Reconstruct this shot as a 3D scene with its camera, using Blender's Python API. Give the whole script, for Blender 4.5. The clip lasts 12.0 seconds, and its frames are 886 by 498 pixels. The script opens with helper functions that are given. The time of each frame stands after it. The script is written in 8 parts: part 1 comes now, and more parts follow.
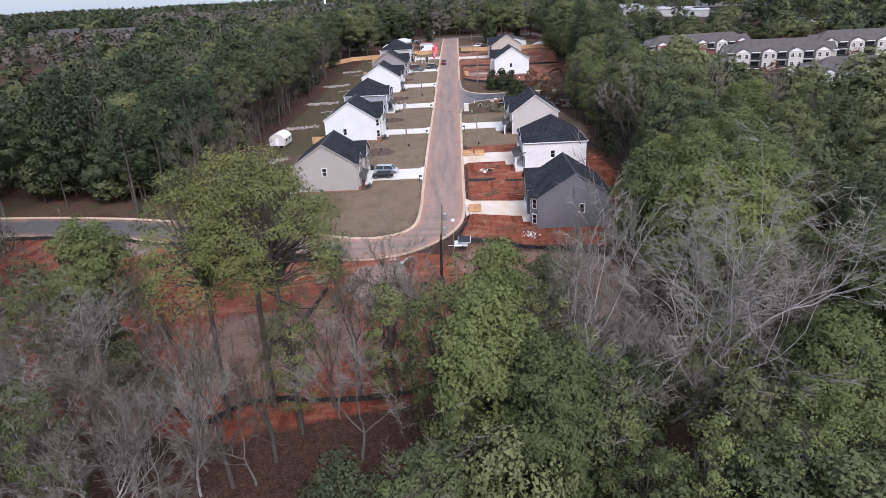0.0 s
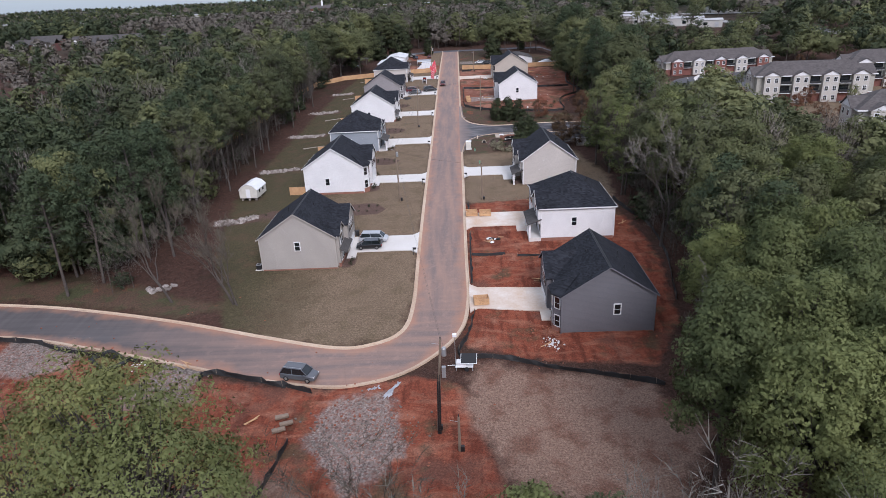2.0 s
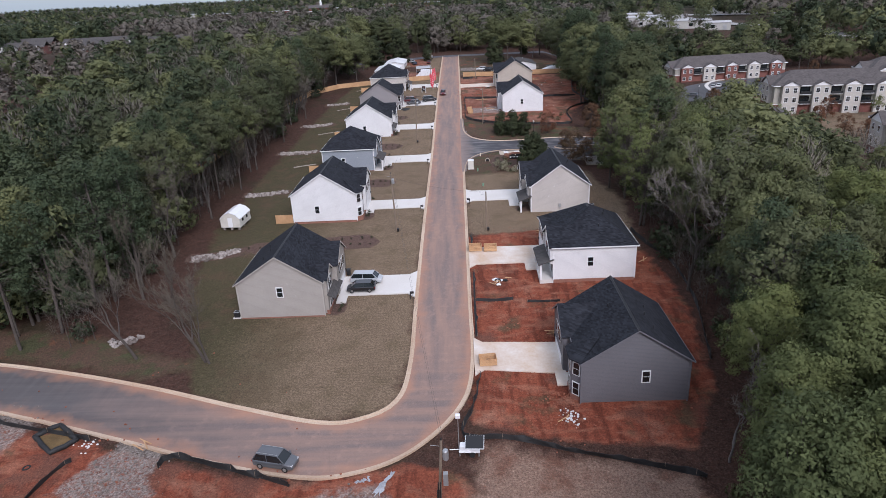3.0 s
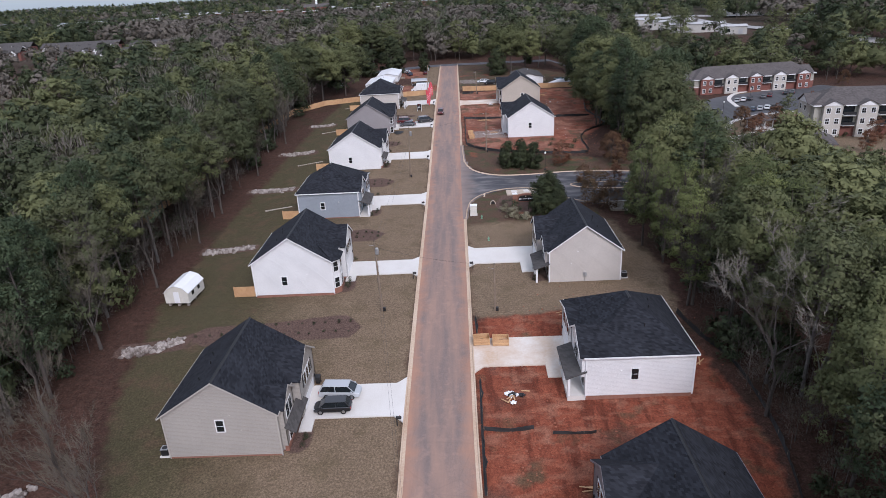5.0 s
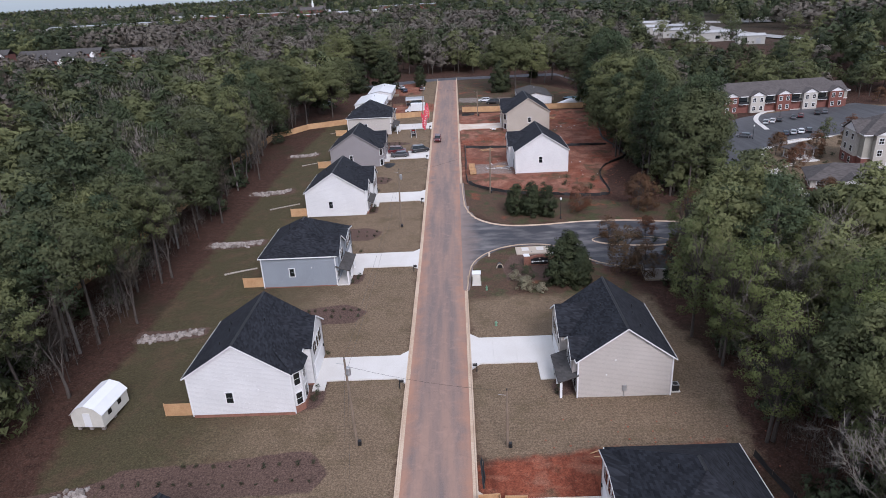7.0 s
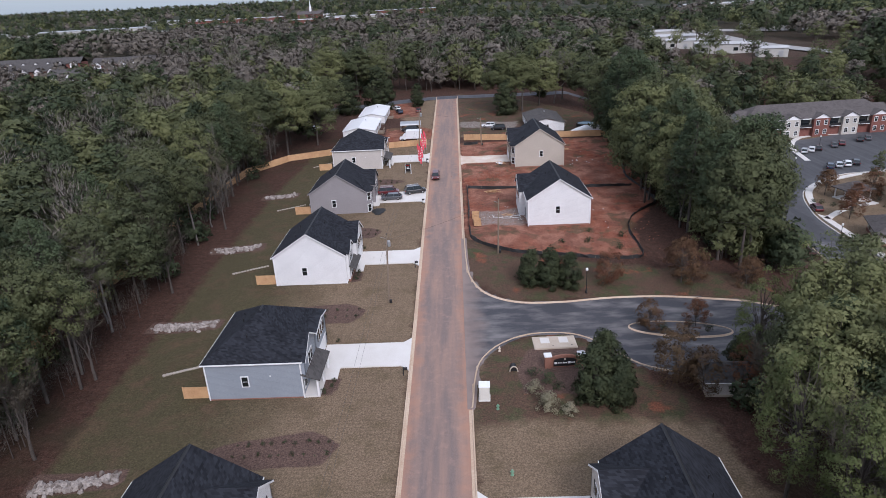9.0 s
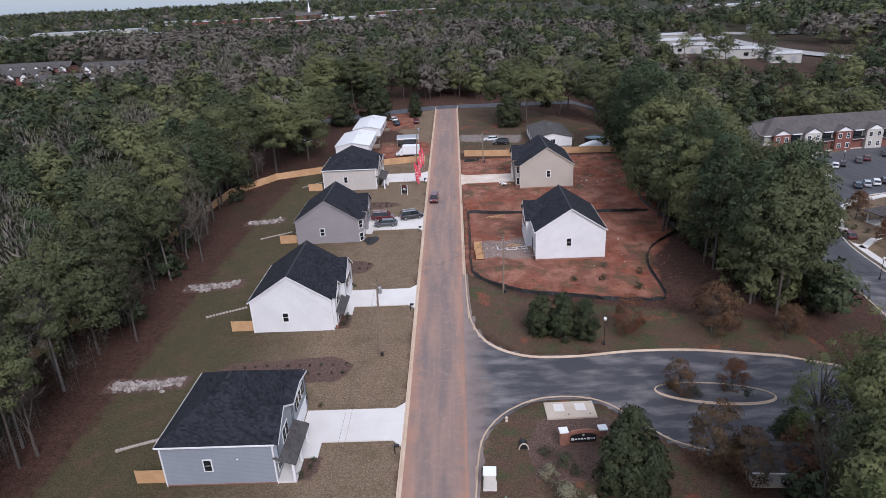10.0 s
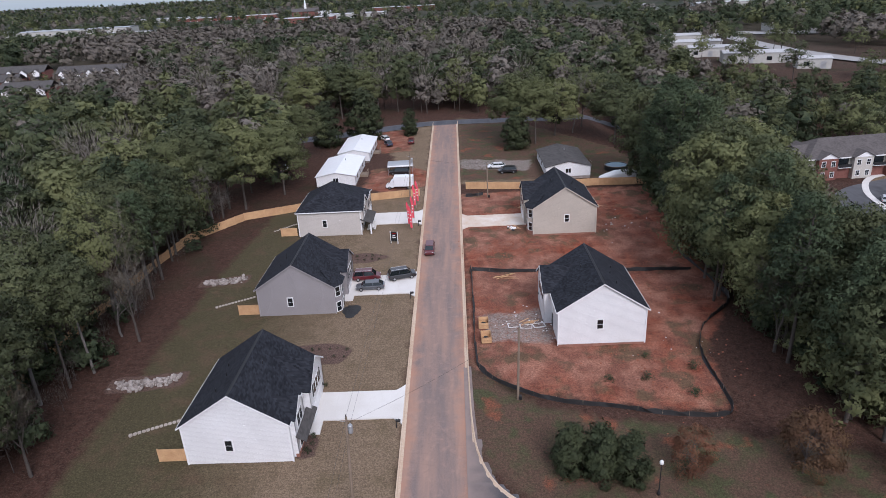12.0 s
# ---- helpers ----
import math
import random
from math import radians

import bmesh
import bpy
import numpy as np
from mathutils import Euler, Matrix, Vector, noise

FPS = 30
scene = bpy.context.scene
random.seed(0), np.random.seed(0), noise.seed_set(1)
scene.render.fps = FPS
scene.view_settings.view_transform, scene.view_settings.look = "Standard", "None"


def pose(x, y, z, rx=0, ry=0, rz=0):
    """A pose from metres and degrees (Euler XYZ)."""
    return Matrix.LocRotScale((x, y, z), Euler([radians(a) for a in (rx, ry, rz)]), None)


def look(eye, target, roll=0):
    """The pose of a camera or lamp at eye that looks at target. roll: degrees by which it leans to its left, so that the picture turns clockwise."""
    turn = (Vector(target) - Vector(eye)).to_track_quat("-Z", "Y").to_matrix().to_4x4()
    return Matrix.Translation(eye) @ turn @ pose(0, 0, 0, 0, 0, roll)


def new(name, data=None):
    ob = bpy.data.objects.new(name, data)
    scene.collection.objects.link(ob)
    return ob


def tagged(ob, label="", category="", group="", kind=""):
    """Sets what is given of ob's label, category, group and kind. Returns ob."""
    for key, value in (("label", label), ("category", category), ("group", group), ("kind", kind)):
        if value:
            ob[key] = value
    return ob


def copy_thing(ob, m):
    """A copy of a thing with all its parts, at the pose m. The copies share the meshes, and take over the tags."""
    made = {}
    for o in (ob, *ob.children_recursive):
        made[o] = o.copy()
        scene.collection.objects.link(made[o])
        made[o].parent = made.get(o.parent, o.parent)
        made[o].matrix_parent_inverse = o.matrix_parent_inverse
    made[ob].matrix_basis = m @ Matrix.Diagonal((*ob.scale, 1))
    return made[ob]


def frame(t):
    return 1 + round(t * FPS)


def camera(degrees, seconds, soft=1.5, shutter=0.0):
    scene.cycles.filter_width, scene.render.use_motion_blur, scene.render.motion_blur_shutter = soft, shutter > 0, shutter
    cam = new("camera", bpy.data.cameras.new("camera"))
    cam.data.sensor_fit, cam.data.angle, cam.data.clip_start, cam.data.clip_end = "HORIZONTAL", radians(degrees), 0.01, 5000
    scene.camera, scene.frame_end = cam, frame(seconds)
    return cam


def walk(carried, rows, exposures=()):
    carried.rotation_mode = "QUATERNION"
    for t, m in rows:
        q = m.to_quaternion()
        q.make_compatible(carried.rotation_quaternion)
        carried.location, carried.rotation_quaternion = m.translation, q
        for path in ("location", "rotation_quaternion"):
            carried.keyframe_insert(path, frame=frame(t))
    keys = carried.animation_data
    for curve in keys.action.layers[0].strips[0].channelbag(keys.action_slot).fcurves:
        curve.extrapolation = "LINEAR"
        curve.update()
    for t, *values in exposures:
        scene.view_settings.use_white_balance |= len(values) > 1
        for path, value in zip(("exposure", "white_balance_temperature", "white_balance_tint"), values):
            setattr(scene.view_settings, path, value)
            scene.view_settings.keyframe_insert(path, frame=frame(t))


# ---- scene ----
cam = camera(69.19, 12.0, soft=0.75)
# seconds, x, y, z, yaw, pitch, roll of the flight
ROWS = [
    (0.0, 4.100, 0.000, 36.000, 1.074, -21.741, 2.867),
    (0.5, 4.035, 6.721, 37.476, 1.055, -21.749, 2.821),
    (1.0, 3.992, 13.446, 38.938, 1.038, -21.748, 2.771),
    (1.5, 3.951, 20.156, 40.325, 1.027, -21.756, 2.727),
    (2.0, 3.872, 26.861, 41.522, 1.017, -21.807, 2.704),
    (2.5, 3.742, 33.596, 42.589, 1.008, -21.872, 2.706),
    (3.0, 3.591, 40.398, 43.562, 0.989, -21.935, 2.734),
    (4.0, 3.482, 54.025, 45.198, 0.918, -22.092, 2.805),
    (5.0, 3.534, 67.620, 46.627, 0.830, -22.186, 2.872),
    (5.5, 3.581, 74.366, 47.305, 0.790, -22.177, 2.894),
    (6.0, 3.630, 81.124, 47.939, 0.762, -22.154, 2.892),
    (6.5, 3.664, 87.930, 48.551, 0.745, -22.119, 2.868),
    (7.0, 3.720, 94.755, 49.162, 0.731, -22.076, 2.836),
    (8.0, 3.765, 108.538, 50.468, 0.722, -21.969, 2.774),
    (9.0, 3.720, 122.553, 51.926, 0.735, -21.872, 2.739),
    (9.5, 3.779, 129.616, 52.663, 0.737, -21.868, 2.721),
    (10.0, 3.830, 136.732, 53.406, 0.738, -21.874, 2.723),
    (10.5, 3.904, 143.849, 54.131, 0.730, -21.866, 2.741),
    (11.0, 3.958, 150.921, 54.761, 0.719, -21.841, 2.779),
    (11.5, 4.007, 157.967, 55.311, 0.706, -21.940, 2.814),
    (12.0, 4.091, 165.000, 55.800, 0.689, -22.319, 2.841),
]
EXPOSURE = 0.54
walk(cam, [(t, pose(x, y, z, 90 + pitch, roll, yaw)) for t, x, y, z, yaw, pitch, roll in ROWS],
     exposures=[(0.0, EXPOSURE + 0.34, 6000, 21), (1.0, EXPOSURE + 0.2, 6000, 21), (2.0, EXPOSURE + 0.05, 6000, 21), (3.0, EXPOSURE, 6000, 21), (12.0, EXPOSURE, 6000, 21)])

# ---- light: a bright overcast afternoon ----
world = bpy.data.worlds.new("sky")
scene.world = world
world.use_nodes = True
SUN_UP, SUN_TURN = 38.0, 200.0
sky = world.node_tree.nodes.new("ShaderNodeTexSky")
sky.sky_type, sky.sun_disc = "NISHITA", False
sky.sun_elevation, sky.sun_rotation = radians(SUN_UP), radians(SUN_TURN)
sky.air_density, sky.dust_density, sky.ozone_density = 1.0, 0.6, 1.0
background = world.node_tree.nodes["Background"]
background.inputs["Strength"].default_value = 0.15
# a thin even cloud layer veils most of the blue
veil = world.node_tree.nodes.new("ShaderNodeMix")
veil.data_type = "RGBA"
veil.inputs[0].default_value = 0.8
veil.inputs[7].default_value = (2.8, 3.1, 3.25, 1)
hue = world.node_tree.nodes.new("ShaderNodeMix")
hue.data_type = "RGBA"
hue.inputs[6].default_value, hue.inputs[7].default_value = (2.35, 3.05, 3.6, 1), (2.85, 3.1, 3.2, 1)
world.node_tree.links.new(hue.outputs[2], veil.inputs[7])
world.node_tree.links.new(sky.outputs[0], veil.inputs[6])
# clouds are brightest overhead
up_axis = world.node_tree.nodes.new("ShaderNodeSeparateXYZ")
world.node_tree.links.new(world.node_tree.nodes.new("ShaderNodeTexCoord").outputs["Generated"], up_axis.inputs[0])
rise_ = world.node_tree.nodes.new("ShaderNodeMapRange")
rise_.inputs["To Min"].default_value, rise_.inputs["To Max"].default_value = 0.72, 1.5
haze_band = world.node_tree.nodes.new("ShaderNodeMapRange")
haze_band.inputs["From Max"].default_value = 0.35
world.node_tree.links.new(up_axis.outputs[2], haze_band.inputs["Value"])
world.node_tree.links.new(haze_band.outputs[0], hue.inputs[0])
world.node_tree.links.new(up_axis.outputs[2], rise_.inputs["Value"])
dome_light = world.node_tree.nodes.new("ShaderNodeVectorMath")
dome_light.operation = "SCALE"
world.node_tree.links.new(veil.outputs[2], dome_light.inputs[0])
world.node_tree.links.new(rise_.outputs[0], dome_light.inputs["Scale"])
world.node_tree.links.new(dome_light.outputs[0], background.inputs["Color"])
sun_data = bpy.data.lights.new("sun", "SUN")
sun_data.energy, sun_data.angle, sun_data.color = 1.9, radians(25), (1.0, 0.96, 0.91)
sun = new("sun", sun_data)
sun.matrix_world = look((-300 * math.sin(radians(SUN_TURN)), 300 * math.cos(radians(SUN_TURN)), 300 * math.tan(radians(SUN_UP))), (0, 0, 0))


# ---- materials ----
def graph(name):
    m = bpy.data.materials.new(name)
    m.use_nodes = True
    t = m.node_tree
    return m, t, t.nodes["Principled BSDF"]


def node(t, kind, ins=None, operation="", use_clamp=False, noise_dimensions="", attribute_name=""):
    n = t.nodes.new("ShaderNode" + kind)
    if operation:
        n.operation = operation
        if use_clamp:
            n.use_clamp = True
    if noise_dimensions:
        n.noise_dimensions = noise_dimensions
    if attribute_name:
        n.attribute_name = attribute_name
    for k, v in (ins or {}).items():
        if isinstance(v, bpy.types.NodeSocket):
            t.links.new(v, n.inputs[k])
        else:
            n.inputs[k].default_value = v
    return n


def mixed(t, fac, a, b, blend="MIX"):
    n = t.nodes.new("ShaderNodeMix")
    n.data_type, n.blend_type = "RGBA", blend
    for socket, v in ((n.inputs[0], fac), (n.inputs[6], a), (n.inputs[7], b)):
        if isinstance(v, bpy.types.NodeSocket):
            t.links.new(v, socket)
        else:
            socket.default_value = (*v, 1) if isinstance(v, tuple) and len(v) == 3 else v
    return n.outputs[2]


def ramp(t, value, lo, hi):
    n = node(t, "MapRange", {"Value": value, "From Min": lo, "From Max": hi})
    return n.outputs[0]


def cloud(t, scale, detail=4.0, vector=None, rough=0.55):
    n = node(t, "TexNoise", {"Scale": scale, "Detail": detail, "Roughness": rough})
    if vector is None:
        vector = node(t, "NewGeometry").outputs["Position"]
    t.links.new(vector, n.inputs["Vector"])
    return n.outputs["Fac"]


def relief(t, bsdf, height, strength, distance):
    b = node(t, "Bump", {"Height": height, "Strength": strength, "Distance": distance})
    t.links.new(b.outputs[0], bsdf.inputs["Normal"])


def surface(name, dark, light, coarse=0.4, fine=8.0, rough=0.8, bump=0.3, metal=0.0, spread=0.5, own=0.0):
    """A rough surface with stains, grain and relief. own: how much single pieces differ."""
    m, t, p = graph(name)
    a = ramp(t, cloud(t, coarse, 5), 0.35, 0.65)
    b = ramp(t, cloud(t, fine, 3), 0.3, 0.7)
    f = node(t, "Math", {0: a, 1: 1 - spread}, operation="MULTIPLY").outputs[0]
    f = node(t, "Math", {0: b, 1: spread, 2: f}, operation="MULTIPLY_ADD").outputs[0]
    if own:
        r = node(t, "ObjectInfo").outputs["Random"]
        r = node(t, "Math", {0: r, 1: own, 2: -own / 2}, operation="MULTIPLY_ADD").outputs[0]
        f = node(t, "Math", {0: f, 1: r}, operation="ADD", use_clamp=True).outputs[0]
    t.links.new(mixed(t, f, dark, light), p.inputs["Base Color"])
    p.inputs["Roughness"].default_value, p.inputs["Metallic"].default_value = rough, metal
    if bump:
        relief(t, p, b, bump, 0.03)
    return m


def siding(name, colour, lap=0.18):
    """Painted lap siding: shadow lines under each board put into the colour, faint dirt and board-to-board change."""
    m, t, p = graph(name)
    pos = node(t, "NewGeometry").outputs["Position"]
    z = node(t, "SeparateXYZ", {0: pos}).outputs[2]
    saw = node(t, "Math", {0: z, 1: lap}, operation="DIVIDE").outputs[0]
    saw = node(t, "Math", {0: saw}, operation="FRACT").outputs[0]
    lap_shadow = ramp(t, saw, 0.0, 0.22)
    dirt = ramp(t, cloud(t, 0.35, 6), 0.35, 0.7)
    grain = cloud(t, 14.0, 2)
    c = mixed(t, dirt, tuple(0.9 * v for v in colour), colour)
    c = mixed(t, node(t, "Math", {0: grain, 1: 0.12}, operation="MULTIPLY").outputs[0], c, tuple(0.7 * v for v in colour))
    # the shade under each lap is darkened into the base colour
    c = mixed(t, lap_shadow, tuple(0.56 * v for v in colour), c)
    t.links.new(c, p.inputs["Base Color"])
    p.inputs["Roughness"].default_value = 0.55
    relief(t, p, saw, 0.7, 0.02)
    return m


def shingles(name, dark, light):
    """Asphalt shingles: courses along the slope, tabs of uneven tone."""
    m, t, p = graph(name)
    pos = node(t, "NewGeometry").outputs["Position"]
    parts = node(t, "SeparateXYZ", {0: pos})
    along = node(t, "Math", {0: parts.outputs[0], 1: parts.outputs[1]}, operation="ADD").outputs[0]
    up = node(t, "Math", {0: parts.outputs[2], 1: 7.4}, operation="MULTIPLY").outputs[0]
    row = node(t, "Math", {0: up}, operation="FLOOR").outputs[0]
    shift = node(t, "Math", {0: row, 1: 0.37}, operation="MULTIPLY").outputs[0]
    col = node(t, "Math", {0: along, 1: 2.6, 2: shift}, operation="MULTIPLY_ADD").outputs[0]
    col = node(t, "Math", {0: col}, operation="FLOOR").outputs[0]
    cell = node(t, "CombineXYZ", {0: col, 1: row}).outputs[0]
    tone = node(t, "TexWhiteNoise", {"Vector": cell}, noise_dimensions="2D").outputs["Value"]
    big = ramp(t, cloud(t, 0.5, 4), 0.3, 0.7)
    f = node(t, "Math", {0: tone, 1: 0.65}, operation="MULTIPLY").outputs[0]
    f = node(t, "Math", {0: big, 1: 0.35, 2: f}, operation="MULTIPLY_ADD").outputs[0]
    t.links.new(mixed(t, f, dark, light), p.inputs["Base Color"])
    p.inputs["Roughness"].default_value = 0.9
    p.inputs["Specular IOR Level"].default_value = 0.2
    lip = ramp(t, node(t, "Math", {0: up}, operation="FRACT").outputs[0], 0.0, 0.2)
    relief(t, p, lip, 0.5, 0.015)
    return m


def plain(name, colour, rough=0.5, metal=0.0, vary=0.12):
    return surface(name, tuple(v * (1 - vary) for v in colour), tuple(min(1, v * (1 + vary)) for v in colour), 0.8, 20.0, rough, 0.1, metal)


def foliage(name, dull, bright, clear=0.25, cast="", grain=0.0, gaps=0.46):
    """Leaves: every tree takes its own tone between dull and bright, every leaf differs a little.
    grain: leaves to the metre in a spray, with gaps between them."""
    m, t, p = graph(name)
    r = node(t, "NewGeometry").outputs["Random Per Island"]
    o = node(t, "Attribute", attribute_name=cast).outputs["Fac"] if cast else node(t, "ObjectInfo").outputs["Random"]
    c = mixed(t, o, dull, bright)
    patch = ramp(t, cloud(t, 0.55, 3), 0.3, 0.7)
    c = mixed(t, patch, mixed(t, 0.16, c, (0.012, 0.016, 0.008)), mixed(t, 0.10, c, (0.26, 0.25, 0.09)))
    c = mixed(t, r, mixed(t, 0.16, c, (0.012, 0.014, 0.008)), mixed(t, 0.08, c, (0.27, 0.27, 0.13)))
    t.links.new(c, p.inputs["Base Color"])
    p.inputs["Roughness"].default_value = 0.65
    p.inputs["Specular IOR Level"].default_value = 0.08
    see = node(t, "BsdfTranslucent", {"Color": c})
    mix = node(t, "MixShader", {0: clear, 1: p.outputs[0], 2: see.outputs[0]})
    if grain:
        leafy = node(t, "Math", {0: cloud(t, grain, 1.0), 1: gaps}, operation="GREATER_THAN").outputs[0]
        mix = node(t, "MixShader", {0: leafy, 1: node(t, "BsdfTransparent").outputs[0], 2: mix.outputs[0]})
    t.links.new(mix.outputs[0], t.nodes["Material Output"].inputs["Surface"])
    return m


def glass(name, tint):
    m, t, p = graph(name)
    p.inputs["Base Color"].default_value = (*tint, 1)
    p.inputs["Roughness"].default_value = 0.06
    p.inputs["Specular IOR Level"].default_value = 0.7
    return m


def paint(name, colour):
    m, t, p = graph(name)
    p.inputs["Base Color"].default_value = (*colour, 1)
    p.inputs["Roughness"].default_value = 0.3
    p.inputs["Coat Weight"].default_value, p.inputs["Coat Roughness"].default_value = 0.8, 0.06
    relief(t, p, cloud(t, 60.0, 2), 0.02, 0.005)
    return m


M = {
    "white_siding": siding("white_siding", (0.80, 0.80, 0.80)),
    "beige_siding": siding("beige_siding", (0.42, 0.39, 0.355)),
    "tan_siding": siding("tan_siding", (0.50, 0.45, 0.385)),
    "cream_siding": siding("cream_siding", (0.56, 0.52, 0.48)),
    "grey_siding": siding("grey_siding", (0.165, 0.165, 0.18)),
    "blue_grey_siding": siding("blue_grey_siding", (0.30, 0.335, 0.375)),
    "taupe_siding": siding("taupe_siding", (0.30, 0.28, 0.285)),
    "shingles": shingles("dark_shingles", (0.007, 0.0075, 0.010), (0.031, 0.034, 0.042)),
    "grey_shingles": shingles("grey_shingles", (0.065, 0.058, 0.056), (0.125, 0.112, 0.108)),
    "brown_shingles": shingles("weathered_shingles", (0.055, 0.05, 0.05), (0.10, 0.095, 0.09)),
    "trim": plain("white_trim", (0.76, 0.76, 0.76), 0.45, vary=0.05),
    "dark_trim": plain("black_paint", (0.015, 0.015, 0.016), 0.5),
    "glass": glass("window_glass", (0.012, 0.016, 0.018)),
    "brick": surface("brick_base", (0.20, 0.085, 0.06), (0.33, 0.16, 0.11), 1.5, 12.0, 0.85, 0.5),
    "concrete": surface("driveway_concrete", (0.56, 0.53, 0.49), (0.66, 0.64, 0.61), 0.25, 9.0, 0.8, 0.2),
    "stained_concrete": surface("stained_concrete", (0.50, 0.36, 0.25), (0.66, 0.62, 0.57), 0.22, 3.0, 0.8, 0.2, spread=0.25),
    "kerb": surface("kerb_concrete", (0.40, 0.27, 0.18), (0.58, 0.47, 0.36), 0.15, 5.0, 0.85, 0.2),
    "wood": surface("weathered_timber", (0.16, 0.12, 0.085), (0.26, 0.2, 0.15), 0.8, 9.0, 0.8, 0.4),
    "pine_board": surface("fresh_pine_board", (0.42, 0.24, 0.12), (0.60, 0.38, 0.20), 0.9, 7.0, 0.7, 0.3, own=0.4),
    "bark": surface("bark", (0.045, 0.036, 0.030), (0.11, 0.092, 0.08), 0.6, 7.0, 0.9, 0.6),
    "grey_bark": surface("grey_bark", (0.075, 0.066, 0.060), (0.20, 0.18, 0.165), 0.5, 5.0, 0.9, 0.5),
    "black_cloth": surface("black_silt_cloth", (0.010, 0.010, 0.011), (0.03, 0.03, 0.03), 0.7, 8.0, 0.7, 0.3),
    "stone": surface("rip_rap_stone", (0.13, 0.105, 0.090), (0.38, 0.34, 0.31), 0.9, 6.0, 0.9, 0.5, own=0.8),
    "tyre": plain("tyre_rubber", (0.012, 0.012, 0.012), 0.85),
    "rim": plain("alloy_rim", (0.45, 0.45, 0.46), 0.3, 0.8),
    "metal": plain("galvanised_metal", (0.42, 0.43, 0.44), 0.45, 0.6),
    "white_metal": plain("white_metal_sheet", (0.78, 0.79, 0.80), 0.4, vary=0.05),
    "lamp": plain("frosted_globe", (0.75, 0.75, 0.72), 0.3),
    "red_light": plain("red_lens", (0.35, 0.01, 0.01), 0.2),
    "head_light": plain("clear_lens", (0.6, 0.62, 0.65), 0.1),
    "flag": plain("pink_red_fabric", (0.66, 0.075, 0.105), 0.7),
    "leaf_oak": foliage("olive_leaves", (0.070, 0.088, 0.050), (0.200, 0.215, 0.098), 0.25, grain=5.0),
    "leaf_dim": foliage("dull_olive_leaves", (0.055, 0.070, 0.042), (0.125, 0.140, 0.072), 0.2, grain=6.0),
    "leaf_near": foliage("near_olive_leaves", (0.098, 0.125, 0.054), (0.215, 0.245, 0.092), 0.25, grain=8.0),
    "leaf_gold": foliage("yellow_green_leaves", (0.175, 0.200, 0.075), (0.235, 0.245, 0.090), 0.25, grain=8.0, gaps=0.48),
    "leaf_dark": foliage("dark_leaves", (0.022, 0.034, 0.021), (0.044, 0.060, 0.034), 0.08, grain=6.0),
    "leaf_pine": foliage("pine_needles", (0.045, 0.074, 0.046), (0.085, 0.120, 0.068), 0.2, grain=7.0),
    "leaf_rust": foliage("rust_leaves", (0.13, 0.075, 0.048), (0.19, 0.075, 0.052), 0.25, grain=9.0),
    "white_bark": surface("whitish_bark", (0.22, 0.20, 0.19), (0.46, 0.44, 0.42), 0.5, 4.0, 0.9, 0.5),
    "white_twig": foliage("whitish_twigs", (0.17, 0.155, 0.148), (0.25, 0.230, 0.218), 0.0),
    "twig": foliage("bare_twigs", (0.14, 0.122, 0.114), (0.21, 0.186, 0.174), 0.0),
}


# ---- mesh helpers ----
class Soup:
    """Gathers corners and faces for one mesh."""

    def __init__(self):
        self.v, self.f = [], []

    def add(self, verts, faces):
        n = len(self.v)
        self.v.extend(tuple(p) for p in verts)
        self.f.extend(tuple(n + i for i in face) for face in faces)
        return self

    def box(self, x0, y0, z0, x1, y1, z1):
        if x0 > x1:
            x0, x1 = x1, x0
        if y0 > y1:
            y0, y1 = y1, y0
        v = [(x, y, z) for z in (z0, z1) for y in (y0, y1) for x in (x0, x1)]
        return self.add(v, [(0, 2, 3, 1), (4, 5, 7, 6), (0, 1, 5, 4), (2, 6, 7, 3), (0, 4, 6, 2), (1, 3, 7, 5)])

    def slab(self, top, thick, down=(0, 0, -1)):
        """A plate below a polygon."""
        n = len(top)
        low = [tuple(a + thick * b for a, b in zip(p, down)) for p in top]
        self.add(list(top) + low, [tuple(range(n)), tuple(range(2 * n - 1, n - 1, -1))]
                 + [(i, i + n, (i + 1) % n + n, (i + 1) % n) for i in range(n)])
        return self

    def prism(self, base, z0, z1):
        return self.slab([(x, y, z1) for x, y in base], z1 - z0)

    def tube(self, points, radii, sides=6, cap=True):
        pts = [Vector(p) for p in points]
        rings = []
        for i, p in enumerate(pts):
            d = (pts[min(i + 1, len(pts) - 1)] - pts[max(i - 1, 0)]).normalized()
            a = d.orthogonal().normalized() if i == 0 else (a - d * a.dot(d)).normalized()
            b = d.cross(a)
            r = radii[i]
            rings.append([p + r * (math.cos(k * math.tau / sides) * a + math.sin(k * math.tau / sides) * b) for k in range(sides)])
        v = [q for ring in rings for q in ring]
        f = [(i * sides + k, i * sides + (k + 1) % sides, (i + 1) * sides + (k + 1) % sides, (i + 1) * sides + k)
             for i in range(len(pts) - 1) for k in range(sides)]
        if cap:
            f += [tuple(range(sides - 1, -1, -1)), tuple((len(pts) - 1) * sides + k for k in range(sides))]
        return self.add(v, f)

    def mesh(self, name, material, smooth=False, materials=()):
        me = bpy.data.meshes.new(name)
        me.from_pydata(self.v, [], self.f)
        me.materials.append(material)
        for m in materials:
            me.materials.append(m)
        if smooth:
            me.polygons.foreach_set("use_smooth", [True] * len(me.polygons))
        me.validate()
        me.update()
        return me


